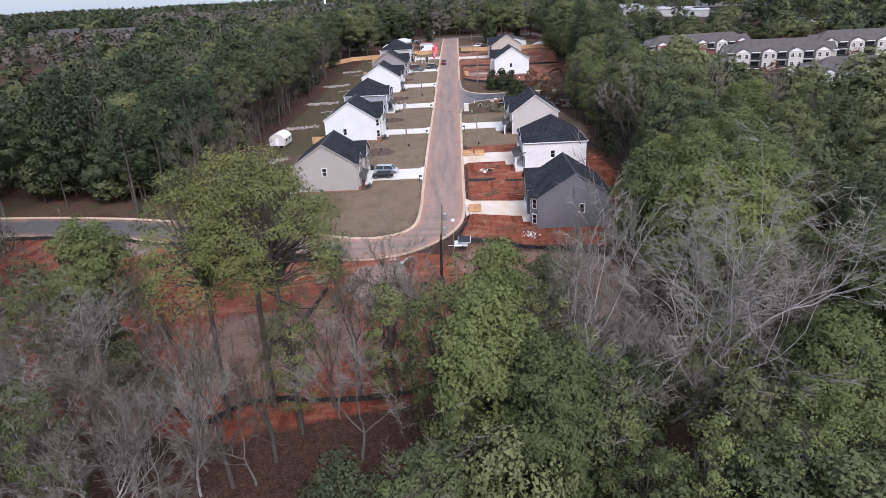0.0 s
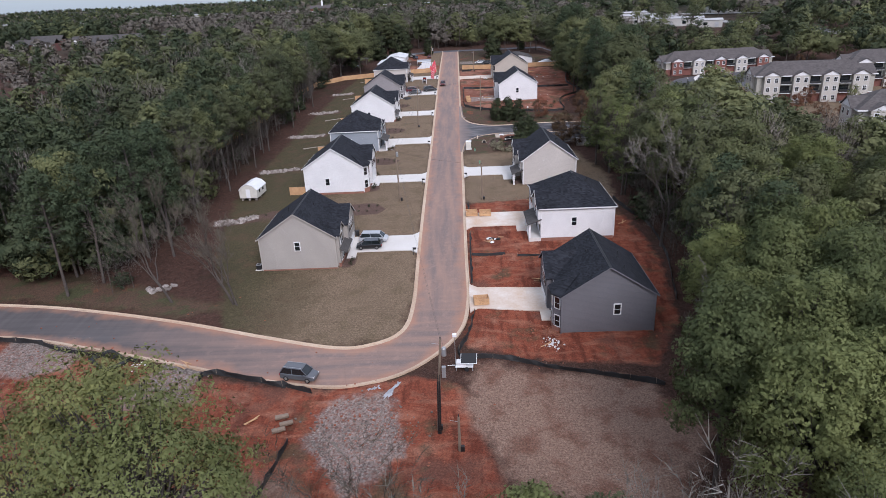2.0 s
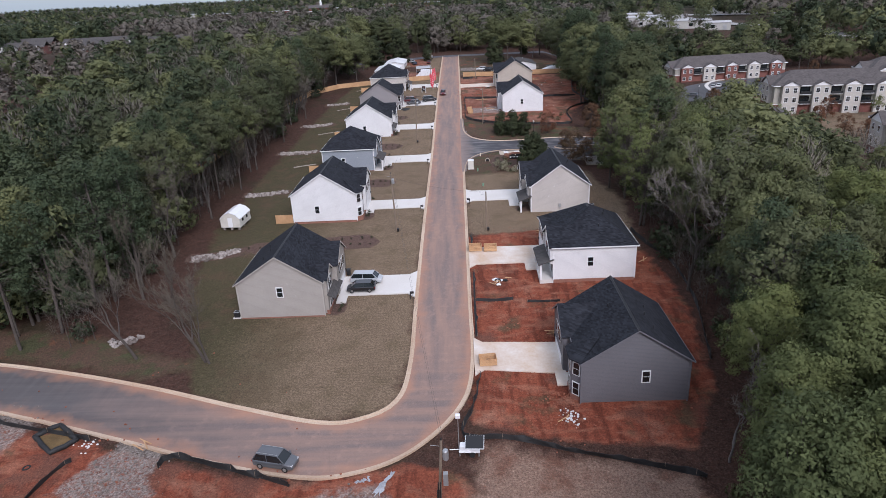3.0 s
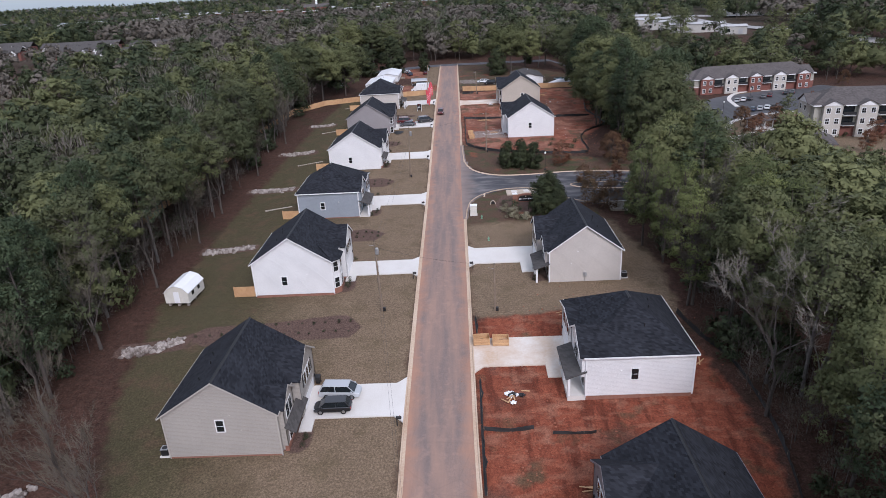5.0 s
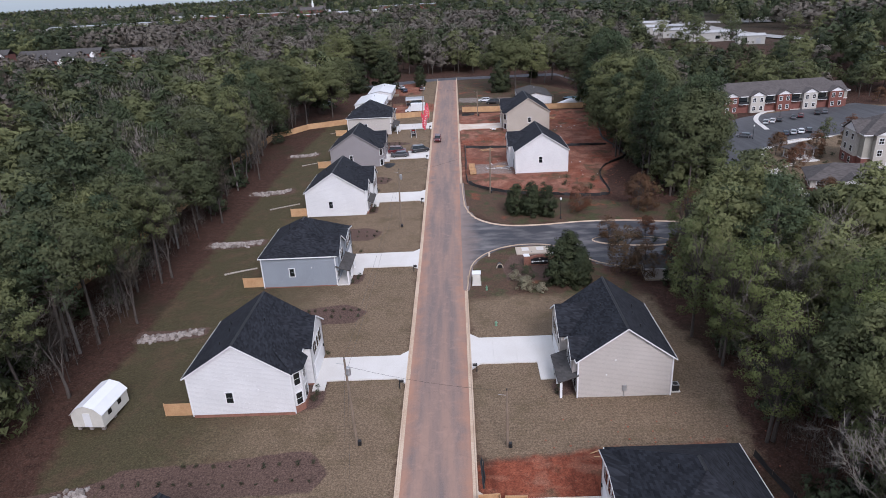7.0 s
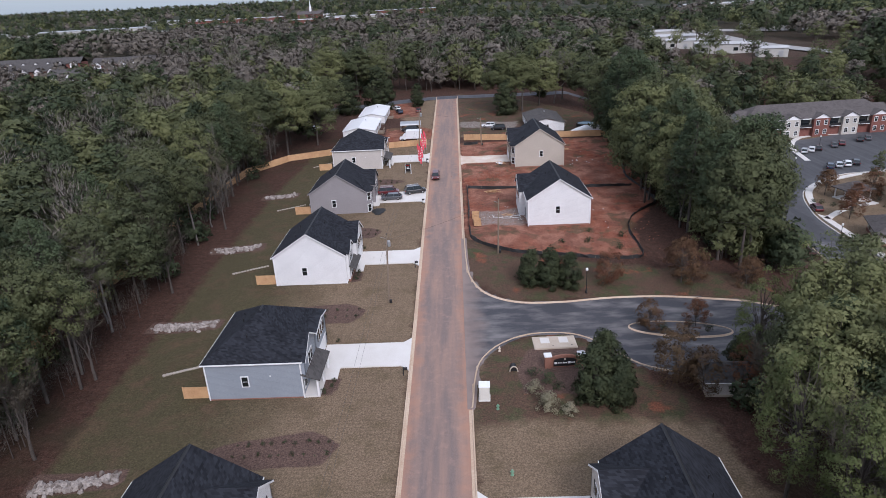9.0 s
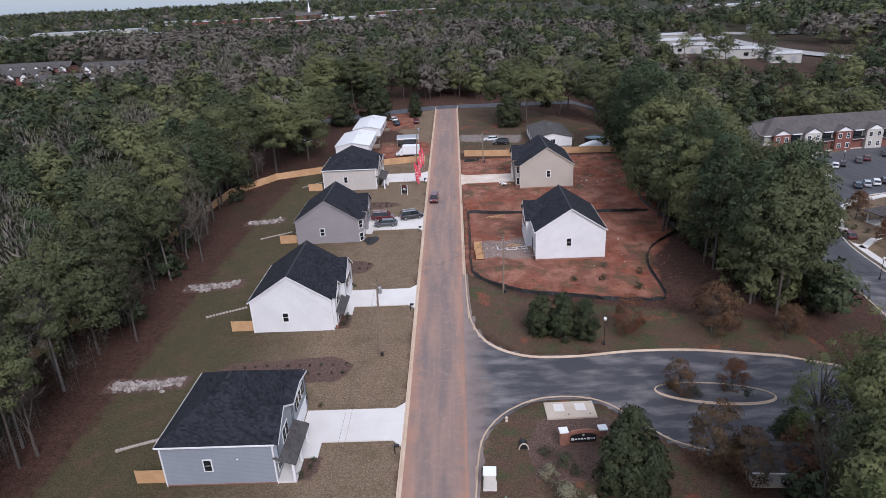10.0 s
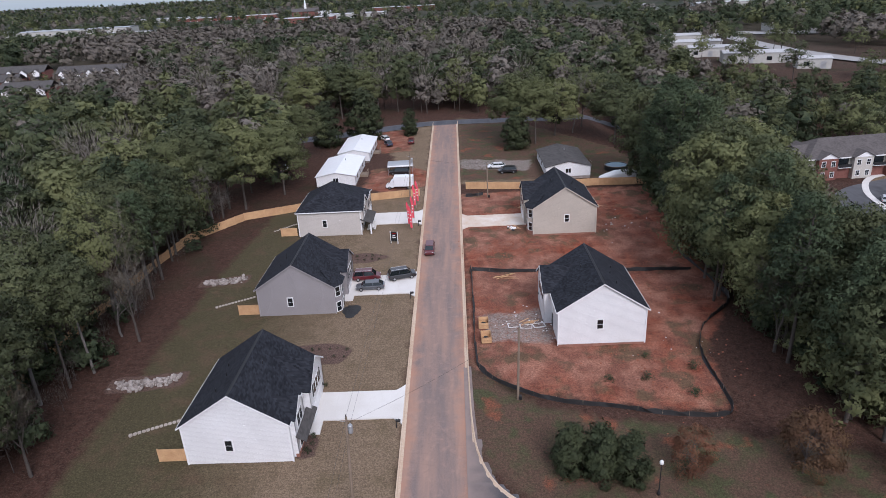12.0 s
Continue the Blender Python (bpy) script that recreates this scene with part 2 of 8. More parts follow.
def outward(me):
    bm = bmesh.new()
    bm.from_mesh(me)
    bmesh.ops.recalc_face_normals(bm, faces=bm.faces)
    bm.to_mesh(me)
    bm.free()
    return me


def part(name, soup, material, parent=None, label="", bevel=0.0, smooth=False):
    """One mesh object from a soup, under a thing or a part."""
    me = outward(soup.mesh(name, material, smooth))
    if bevel:
        bm = bmesh.new()
        bm.from_mesh(me)
        bmesh.ops.bevel(bm, geom=list(bm.edges), offset=bevel, segments=1, affect="EDGES")
        bm.to_mesh(me)
        bm.free()
    ob = new(name, me)
    if parent is not None:
        ob.parent = parent
    if label:
        ob["label"] = label
    return ob


def thing(name, label, category, group="", kind="", at=None):
    ob = new(name)
    if at is not None:
        ob.matrix_basis = at
    return tagged(ob, label, category, group, kind)


def leaf_mesh(name, cards, material):
    """A mesh of loose three-cornered leaves from an array (n, 4, 3): the corners, then the way the shading faces."""
    n = len(cards)
    corners, soft = cards[:, :3].copy(), cards[:, 3]
    back = np.einsum("ij,ij->i", np.cross(corners[:, 1] - corners[:, 0], corners[:, 2] - corners[:, 0]), soft) < 0
    corners[back] = corners[back][:, ::-1]
    me = bpy.data.meshes.new(name)
    me.vertices.add(3 * n)
    me.vertices.foreach_set("co", np.asarray(corners, dtype=np.float32).ravel())
    me.loops.add(3 * n)
    me.loops.foreach_set("vertex_index", np.arange(3 * n, dtype=np.int32))
    me.polygons.add(n)
    me.polygons.foreach_set("loop_start", np.arange(0, 3 * n, 3, dtype=np.int32))
    me.materials.append(material)
    me.update()
    me.normals_split_custom_set_from_vertices(np.repeat(soft, 3, axis=0).tolist())
    return me


# ---- the lie of the land ----
LAND_Y = np.array([-400, 40, 90, 105, 118, 125, 132, 145, 160, 175, 193, 205, 225, 246, 260, 285, 320, 400, 6000], float)
LAND_Z = np.array([-3.5, -3.2, -2.2, -1.6, -1.0, -0.2, 0.6, 1.4, 2.4, 2.7, 3.3, 3.6, 5.0, 6.4, 6.9, 8.5, 10.3, 12, 12], float)
_yy = np.arange(-400, 6001, 2.0)
_zz = np.convolve(np.pad(np.interp(_yy, LAND_Y, LAND_Z), 5, mode="edge"), np.ones(11) / 11, mode="valid")


def land(x, y):
    """Height of the made ground, as a number or an array."""
    z = np.interp(y, _yy, _zz)
    low = np.clip((np.asarray(x, float) - 6) / 8, 0, 1) * np.clip((122 - np.asarray(y, float)) / 14, 0, 1)
    z = z - 0.9 * low
    # the apartments east of the woods lie in a hollow
    east = np.clip((np.asarray(x, float) - 48) / 32, 0, 1) * np.clip((np.asarray(y, float) - 150) / 60, 0, 1) * np.clip((470 - np.asarray(y, float)) / 90, 0, 1)
    z = z * (1 - east) + np.minimum(z, -0.4) * east
    return float(z) if np.ndim(x) == 0 and np.ndim(y) == 0 else z


def smooth_line(pts, step=1.0):
    """A rounded line (Catmull-Rom) through the points, evenly divided."""
    p = [np.array(q, float) for q in pts]
    p = [2 * p[0] - p[1]] + p + [2 * p[-1] - p[-2]]
    out = []
    for a, b, c, d in zip(p, p[1:], p[2:], p[3:]):
        n = max(2, int(np.linalg.norm(c - b) / step))
        for k in range(n):
            u = k / n
            out.append(0.5 * (2 * b + (c - a) * u + (2 * a - 5 * b + 4 * c - d) * u * u + (3 * b - a - 3 * c + d) * u ** 3))
    out.append(p[-2])
    return np.array(out)


def resample(line, n):
    s = np.concatenate([[0], np.cumsum(np.linalg.norm(np.diff(line, axis=0), axis=1))])
    q = np.linspace(0, s[-1], n)
    return np.stack([np.interp(q, s, line[:, i]) for i in range(2)], -1)


def depth_in(poly, x, y):
    """Signed distance to a closed outline: positive inside."""
    poly = np.asarray(poly, float)
    inside = np.zeros(x.shape, bool)
    best = np.full(x.shape, 1e9)
    for (ax, ay), (bx, by) in zip(poly, np.roll(poly, -1, axis=0)):
        cross = ((ay > y) != (by > y)) & (x < (bx - ax) * (y - ay) / (by - ay + 1e-12) + ax)
        inside ^= cross
        dx, dy = bx - ax, by - ay
        k = np.clip(((x - ax) * dx + (y - ay) * dy) / (dx * dx + dy * dy + 1e-12), 0, 1)
        best = np.minimum(best, np.hypot(x - ax - k * dx, y - ay - k * dy))
    return np.where(inside, best, -best)


# ---- plan of the roads ----
BEND_IN = smooth_line([(-4.2, 389), (-4.2, 330), (-4.2, 260), (-4.2, 180), (-4.2, 130), (-4.2, 112), (-5.4, 104.6), (-9.2, 101.6), (-14, 101.2), (-24, 104.3), (-37, 108.9), (-51, 112.9), (-65, 115.7), (-90, 118), (-150, 119)])
BEND_OUT = smooth_line([(4.2, 389), (4.2, 330), (4.2, 260), (4.2, 180), (4.2, 130), (4.2, 112), (2.4, 103.0), (-3.2, 95.6), (-9.5, 92.6), (-15.5, 92.6), (-24.7, 95.0), (-36.5, 99.0), (-49.5, 103.2), (-63, 106.6), (-90, 109), (-150, 110)])
CROSS_S = smooth_line([(60, 383), (20, 384), (-4, 384), (-20, 378), (-34, 372), (-60, 364), (-110, 355)])
CROSS_N = smooth_line([(60, 390), (20, 391), (-4, 391), (-23, 385), (-38, 378), (-64, 370), (-112, 361)])
LOT_W = smooth_line([(74, 250), (75.5, 266), (82, 286), (92, 306), (104, 330), (125, 341), (160, 352)])
LOT_E = smooth_line([(84.5, 250), (86, 266), (93, 284), (108, 296), (124, 300), (142, 312), (168, 338)])
SIDE_S = smooth_line([(4.2, 190), (5.0, 198), (6.4, 201.8), (9.0, 204.8), (13, 206.9), (18.2, 207), (21.8, 205.3), (25.2, 201), (28.7, 197.6), (36, 195), (46, 194.5), (60, 196), (72, 203), (80, 214), (83.5, 228), (84.5, 240), (84.5, 252)])
SIDE_N = smooth_line([(4.2, 242), (4.4, 231.4), (5.1, 225), (7.4, 219.8), (12.1, 216.6), (18.9, 216), (27.6, 216.8), (36, 216.6), (44, 215.2), (52, 213.6), (59, 213), (66, 216.5), (71, 225), (73, 238), (74, 252)])
ISLAND = [(35.5 + 7.3 * math.cos(a), 206.9 + 2.1 * math.sin(a) - 0.14 * 7.3 * math.cos(a)) for a in np.linspace(0, math.tau, 40, endpoint=False)]
ROAD_SHAPE = np.concatenate([BEND_IN, BEND_OUT[::-1]])
SIDE_SHAPE = np.concatenate([[(1.0, 190)], SIDE_S, SIDE_N[::-1], [(1.0, 242)]])


# ---- ground ----
LAWN = [
    [(-4.2, 318), (-4.2, 112), (-6, 103), (-14, 101.2), (-24, 104.3), (-31, 107), (-34, 116), (-39, 128), (-42, 140), (-45, 160), (-45, 200), (-43.5, 230), (-42, 270), (-38, 303), (-24, 308)],
    [(4.2, 150.5), (4.2, 199), (9, 204.8), (18, 207), (25, 201), (32, 190), (33, 182), (36, 165), (34, 150)],
    [(4.2, 242), (4.2, 226), (12, 216.6), (30, 216.8), (55, 214), (54, 222), (36, 227), (13, 233)],
    [(4.2, 318), (4.2, 395), (26, 380), (48, 345), (56, 318)],
    [(-4.2, 318), (-4.2, 392), (-26, 380), (-14, 345), (-13, 318)],
    [(84, 212), (106, 214), (150, 222), (178, 270), (172, 340), (166, 350), (124, 344), (96, 322), (78, 275), (84, 250)],
    [(-350, 560), (-215, 565), (-215, 660), (-350, 660)],
    [(-150, 121), (-66, 117.5), (-37, 110.5), (-33, 113), (-50, 121), (-100, 130)],
]
CLAY = [
    [(4.2, 150), (4.2, 108), (3.4, 100), (14, 98), (27, 96), (33, 106), (35.5, 125), (34, 140), (31, 152), (17, 151.5)],
    [(4.2, 311), (4.2, 243), (12, 236), (28, 232), (37, 231.5), (38, 244), (46, 257), (48, 285), (53, 311)],
    [(-4, 94), (-15, 91.5), (-24, 93.6), (-37, 97.6), (-50, 101.8), (-63, 105), (-90, 107), (-92, 92), (-62, 70), (-46, 55), (-20, 50), (0, 56), (8, 70), (3, 92)],
    [(-4.2, 330), (-4.2, 318), (-13, 314), (-20, 318), (-19, 334), (-10, 336)],
    [(-10, 380), (-10, 352), (-18, 350), (-24, 365), (-20, 378)],
]
GRAVEL = [
    [(-39.5, 91), (-36.7, 96.6), (-35.1, 99.2), (-30.2, 97.7), (-30.4, 93.8), (-29, 90), (-34, 87.5)],
    [(-60, 105.5), (-50, 104.2), (-47.9, 102.6), (-48.4, 98.0), (-53, 96), (-62, 99)],
    [(-13, 90), (-5, 90.5), (-3, 80), (-8, 74), (-14, 82)],
    [(6, 256), (17, 257), (17, 247), (8, 248)],
    [(4.2, 340), (4.2, 331), (22, 327), (24, 336)],
]
MULCH = [
    [(-36.5, 148.4), (-34, 145.6), (-24, 146.2), (-13, 146.6), (-11.6, 149.5), (-14.5, 153), (-24, 151.4), (-35, 150.6)],
    [(-30, 182.2), (-24, 180), (-13, 180.5), (-11.5, 184), (-15, 186.5), (-24, 185)],
    [(-34, 214), (-30, 211.5), (-14, 212), (-12, 215.5), (-15, 218), (-30, 217)],
    [(-30, 246), (-26, 243.5), (-14, 244), (-12.5, 247.5), (-16, 249.5), (-28, 248.5)],
    [(-28, 277), (-14, 276), (-9, 278.5), (-14, 280.5), (-26, 280)],
    [(-17.2, 170), (-14.4, 165.4), (-14.2, 160.5), (-17.2, 159.4)],
    [(-17.2, 136.4), (-14.6, 128.2), (-14.6, 124.6), (-17.2, 124.4)],
    [(-17.6, 199), (-13.5, 197.2), (-13.6, 193.6), (-17.6, 193.4)],
    [(-16.8, 230), (-14.4, 229), (-14.2, 225.6), (-16.8, 225.4)],
    [(16.9, 166), (14.0, 163.5), (14.2, 161), (16.9, 160.7)],
    [(12.5, 203), (21, 203), (24, 196), (20, 192), (11, 192.5), (10.5, 198)],
    ISLAND,
]
# bare earth under the rock dams
MULCH += [[(-46, 143.6), (-36, 145.2), (-36, 149), (-46, 147)], [(-46, 177), (-35, 178), (-35, 181), (-46, 180.6)], [(-47, 211), (-35, 211.4), (-35, 214.6), (-47, 214.6)], [(-46.5, 239), (-35.6, 240), (-35.6, 243.6), (-46.5, 242.8)], [(-44.4, 269.6), (-35, 270), (-35, 273.4), (-44.4, 272.6)]]

# thin, patchy grass that nobody mows
ROUGH = [
    [(3.5, 243), (3.5, 226), (12, 215), (30, 215), (60, 210), (60, 228), (36, 231.5), (28, 233), (12, 237)],
    [(4.2, 196), (4.2, 186), (12, 187), (34, 186), (36, 200), (26, 208), (9, 207)],
    [(4.2, 320), (4.2, 395), (26, 380), (48, 345), (56, 318)],
    [(-150, 121), (-66, 117.5), (-37, 110.5), (-33, 113), (-50, 121), (-100, 130)],
]

# clay under a thin cover of straw
STRAWED = [[(5, 96.5), (24, 93.5), (30, 84), (22, 72), (8, 76), (3, 88)], [(-30, 74), (-16, 78), (-8, 70), (-14, 58), (-28, 60)]]


def spaced(breaks):
    out = []
    for (a, b, n) in breaks:
        out.extend(np.linspace(a, b, n, endpoint=False))
    return np.array(out + [breaks[-1][1]])


gx = spaced([(-4200, -600, 14), (-600, -160, 22), (-160, -72, 34), (-72, 72, 120), (72, 160, 34), (160, 600, 22), (600, 4200, 14)])
gy = spaced([(-900, -60, 16), (-60, 45, 50), (45, 330, 230), (330, 450, 70), (450, 1000, 30), (1000, 4800, 20)])
X, Y = np.meshgrid(gx, gy)
flat_x, flat_y = X.ravel(), Y.ravel()
zones = {}
for key, shapes in (("lawn", LAWN), ("clay", CLAY), ("gravel", GRAVEL), ("mulch", MULCH), ("rough", ROUGH), ("strawed", STRAWED)):
    zones[key] = np.clip(np.max([depth_in(s, flat_x, flat_y) for s in shapes], axis=0), -5, 5)
paved = np.maximum(depth_in(ROAD_SHAPE, flat_x, flat_y), depth_in(SIDE_SHAPE, flat_x, flat_y))
lot_shape = np.concatenate([LOT_W, LOT_E[::-1]])
cross_shape = np.concatenate([CROSS_S, CROSS_N[::-1]])
paved = np.maximum(paved, np.maximum(depth_in(cross_shape, flat_x, flat_y), depth_in(lot_shape, flat_x, flat_y)))
paved = np.where(depth_in(ISLAND, flat_x, flat_y) > 0.2, -2.0, paved)
Z = land(flat_x, flat_y)
lumps = np.array([noise.noise(Vector((x * 0.11, y * 0.11, 3.0))) + 0.5 * noise.noise(Vector((x * 0.45, y * 0.45, 9.0))) for x, y in zip(flat_x, flat_y)])
hills = np.array([noise.noise(Vector((x * 0.004, y * 0.004, 1.0))) for x, y in zip(flat_x, flat_y)])
rough_clay = np.clip(zones["clay"], 0, 2) / 2
wild = np.clip((np.abs(flat_x) - 40) / 30, 0, 1)
Z = Z + lumps * (0.06 + 0.22 * rough_clay + 0.4 * wild)
far = np.hypot(flat_x, flat_y - 200)
Z = Z + hills * 9 * np.clip((far - 300) / 500, 0, 1) + np.clip((far - 2500) / 1800, 0, 1) * 22
# level under the driveways and houses
for x0, x1, y0, y1 in ((-17, -4, 128, 138), (-17, -4, 163, 173), (-17, -4, 197, 208), (-17, -4, 229, 239), (-17, -4, 262, 273), (-17, -4, 292, 303), (4, 17, 107, 119), (4, 17, 135.5, 147.5), (4, 17, 164, 177), (4, 18.5, 288.5, 299)):
    held = (flat_x > x0) & (flat_x < x1) & (flat_y > y0) & (flat_y < y1)
    Z = np.where(held, land(flat_x, flat_y) - 0.03, Z)
# shallow swales along the back of the left-hand lots
Z = Z - 0.3 * np.clip(1 - np.abs(flat_x + 42) / 5, 0, 1) * (flat_y > 110) * (flat_y < 300)
edge = np.clip((-paved - 0.1) / 0.9, 0, 1)
Z = np.where(paved > -1.2, land(flat_x, flat_y) - 0.16 + 0.26 * edge, Z + 0.02)
cols, rows_n = len(gx), len(gy)
ids = np.arange(cols * rows_n).reshape(rows_n, cols)
ground_mesh = bpy.data.meshes.new("ground")
ground_mesh.from_pydata(np.stack([flat_x, flat_y, Z], -1).tolist(), [],
                        np.stack([ids[:-1, :-1], ids[:-1, 1:], ids[1:, 1:], ids[1:, :-1]], -1).reshape(-1, 4).tolist())
for key, values in zones.items():
    ground_mesh.attributes.new(key, "FLOAT", "POINT").data.foreach_set("value", values.astype(np.float32))
ground_mesh.polygons.foreach_set("use_smooth", [True] * len(ground_mesh.polygons))


def ground_material():
    m, t, p = graph("ground")
    wob = cloud(t, 0.5, 5)
    fine = cloud(t, 5.0, 4)
    mid = cloud(t, 1.3, 5)
    broad = cloud(t, 0.07, 4)

    def mask(key, soft, sway):
        a = node(t, "Attribute", attribute_name=key).outputs["Fac"]
        w = node(t, "Math", {0: wob, 1: -0.5}, operation="ADD").outputs[0]
        a = node(t, "Math", {0: w, 1: sway, 2: a}, operation="MULTIPLY_ADD").outputs[0]
        return ramp(t, a, -soft, soft)

    pos = node(t, "NewGeometry").outputs["Position"]
    tiny = cloud(t, 16.0, 3)
    blotch = cloud(t, 0.28, 6, rough=0.62)
    litter = mixed(t, ramp(t, mid, 0.3, 0.7), (0.032, 0.017, 0.012), (0.080, 0.040, 0.029))
    litter = mixed(t, ramp(t, fine, 0.45, 0.75), litter, (0.100, 0.064, 0.050))
    litter = mixed(t, ramp(t, broad, 0.55, 0.70), litter, (0.045, 0.036, 0.022))
    straw = mixed(t, ramp(t, fine, 0.25, 0.75), (0.130, 0.092, 0.060), (0.250, 0.186, 0.128))
    straw = mixed(t, node(t, "Math", {0: ramp(t, blotch, 0.5, 0.72), 1: 0.6}, operation="MULTIPLY").outputs[0], straw, (0.105, 0.084, 0.046))
    straw = mixed(t, node(t, "Math", {0: ramp(t, tiny, 0.55, 0.8), 1: 0.45}, operation="MULTIPLY").outputs[0], straw, (0.075, 0.056, 0.036))
    green = mixed(t, ramp(t, fine, 0.25, 0.75), (0.046, 0.042, 0.022), (0.100, 0.084, 0.047))
    green = mixed(t, node(t, "Math", {0: ramp(t, blotch, 0.48, 0.66), 1: 0.75}, operation="MULTIPLY").outputs[0], green, (0.105, 0.070, 0.046))
    back = node(t, "SeparateXYZ", {0: pos}).outputs[0]
    back = ramp(t, back, -14, -34)
    lush = node(t, "Math", {0: broad, 1: 0.45, 2: back}, operation="MULTIPLY_ADD").outputs[0]
    lush = node(t, "Math", {0: ramp(t, mid, 0.2, 0.9), 1: 0.3, 2: lush}, operation="MULTIPLY_ADD").outputs[0]
    lush = node(t, "Math", {0: blotch, 1: 0.5, 2: lush}, operation="MULTIPLY_ADD").outputs[0]
    grass = mixed(t, ramp(t, lush, 0.70, 1.40), straw, green)
    # faint rows left by the sod rolls
    sod = node(t, "TexWave", {"Scale": 0.50, "Distortion": 3.0, "Detail": 3.0, "Detail Scale": 0.6})
    t.links.new(pos, sod.inputs["Vector"])
    sod.bands_direction = "Y"
    faint = node(t, "Math", {0: sod.outputs["Fac"], 1: ramp(t, cloud(t, 0.12, 3), 0.4, 0.7)}, operation="MULTIPLY").outputs[0]
    grass = mixed(t, node(t, "Math", {0: faint, 1: 0.30}, operation="MULTIPLY").outputs[0], grass, (0.085, 0.064, 0.040))
    scrub = mixed(t, ramp(t, blotch, 0.40, 0.52), (0.068, 0.072, 0.035), (0.105, 0.064, 0.046))
    scrub = mixed(t, ramp(t, cloud(t, 0.5, 5), 0.52, 0.66), scrub, (0.090, 0.066, 0.042))
    scrub = mixed(t, ramp(t, cloud(t, 0.21, 5), 0.60, 0.68), scrub, (0.20, 0.075, 0.045))
    scrub = mixed(t, ramp(t, fine, 0.45, 0.8), scrub, (0.050, 0.042, 0.026))
    grass = mixed(t, mask("rough", 1.0, 5.0), grass, scrub)
    # clay: wheel tracks along the lots, dusty crusts, clods and thin weeds
    tracks = cloud(t, 1.0, 4, node(t, "Mapping", {"Vector": pos, "Scale": (0.9, 0.10, 1.0), "Rotation": (0, 0, 0.25)}).outputs[0], 0.5)
    swirl = cloud(t, 1.0, 5, node(t, "Mapping", {"Vector": pos, "Scale": (0.22, 0.6, 1.0), "Rotation": (0, 0, -0.5)}).outputs[0], 0.5)
    red = mixed(t, ramp(t, mid, 0.3, 0.7), (0.170, 0.047, 0.027), (0.270, 0.082, 0.046))
    red = mixed(t, node(t, "Math", {0: ramp(t, tracks, 0.50, 0.62), 1: 0.85}, operation="MULTIPLY").outputs[0], red, (0.120, 0.034, 0.020))
    red = mixed(t, node(t, "Math", {0: ramp(t, swirl, 0.52, 0.66), 1: 0.65}, operation="MULTIPLY").outputs[0], red, (0.33, 0.145, 0.092))
    red = mixed(t, node(t, "Math", {0: ramp(t, blotch, 0.55, 0.70), 1: 0.8}, operation="MULTIPLY").outputs[0], red, (0.300, 0.150, 0.100))
    red = mixed(t, node(t, "Math", {0: ramp(t, tiny, 0.5, 0.85), 1: 0.5}, operation="MULTIPLY").outputs[0], red, (0.085, 0.028, 0.018))
    red = mixed(t, ramp(t, cloud(t, 0.12, 5), 0.54, 0.64), red, (0.150, 0.064, 0.044))
    # the lots further up have lain open longer: browner, with a crust and more weeds
    old = ramp(t, node(t, "SeparateXYZ", {0: pos}).outputs[1], 215, 240)
    worn = mixed(t, ramp(t, cloud(t, 0.35, 6), 0.42, 0.60), (0.190, 0.085, 0.060), (0.320, 0.160, 0.112))
    worn = mixed(t, ramp(t, fine, 0.5, 0.8), worn, (0.120, 0.052, 0.036))
    red = mixed(t, node(t, "Math", {0: node(t, "Math", {0: old, 1: ramp(t, cloud(t, 0.10, 5), 0.36, 0.56)}, operation="MULTIPLY").outputs[0], 1: 0.9}, operation="MULTIPLY").outputs[0], red, worn)
    patchy = node(t, "Math", {0: cloud(t, 0.22, 6), 1: node(t, "Math", {0: old, 1: 0.06}, operation="MULTIPLY").outputs[0]}, operation="ADD").outputs[0]
    weeds = node(t, "Math", {0: ramp(t, patchy, 0.58, 0.68), 1: 0.75}, operation="MULTIPLY").outputs[0]
    red = mixed(t, weeds, red, (0.085, 0.068, 0.040))
    pebbles = node(t, "TexVoronoi", {"Scale": 5.0})
    t.links.new(node(t, "NewGeometry").outputs["Position"], pebbles.inputs["Vector"])
    grit = mixed(t, pebbles.outputs["Color"], (0.13, 0.108, 0.095), (0.36, 0.320, 0.29))
    bark = mixed(t, ramp(t, fine, 0.3, 0.7), (0.070, 0.044, 0.035), (0.150, 0.100, 0.082))
    c = mixed(t, mask("lawn", 0.7, 4.0), litter, grass)
    c = mixed(t, mask("clay", 0.5, 3.0), c, red)
    chaff = mixed(t, ramp(t, fine, 0.3, 0.7), (0.165, 0.100, 0.072), (0.285, 0.195, 0.150))
    chaff = mixed(t, ramp(t, blotch, 0.5, 0.68), chaff, (0.150, 0.075, 0.052))
    c = mixed(t, mask("strawed", 1.0, 5.0), c, chaff)
    c = mixed(t, node(t, "Math", {0: node(t, "Math", {0: mask("gravel", 0.5, 4.0), 1: ramp(t, cloud(t, 2.6, 5, rough=0.7), 0.30, 0.52)}, operation="MULTIPLY").outputs[0], 1: 0.85}, operation="MULTIPLY").outputs[0], c, grit)
    c = mixed(t, mask("mulch", 0.15, 0.8), c, bark)
    away = node(t, "VectorMath", {0: pos}, operation="LENGTH").outputs["Value"]
    c = mixed(t, ramp(t, away, 420, 900), c, mixed(t, ramp(t, cloud(t, 0.02, 5), 0.4, 0.6), (0.030, 0.038, 0.024), (0.060, 0.058, 0.040)))
    tufts = ramp(t, cloud(t, 4.5, 6, rough=0.7), 0.33, 0.67)
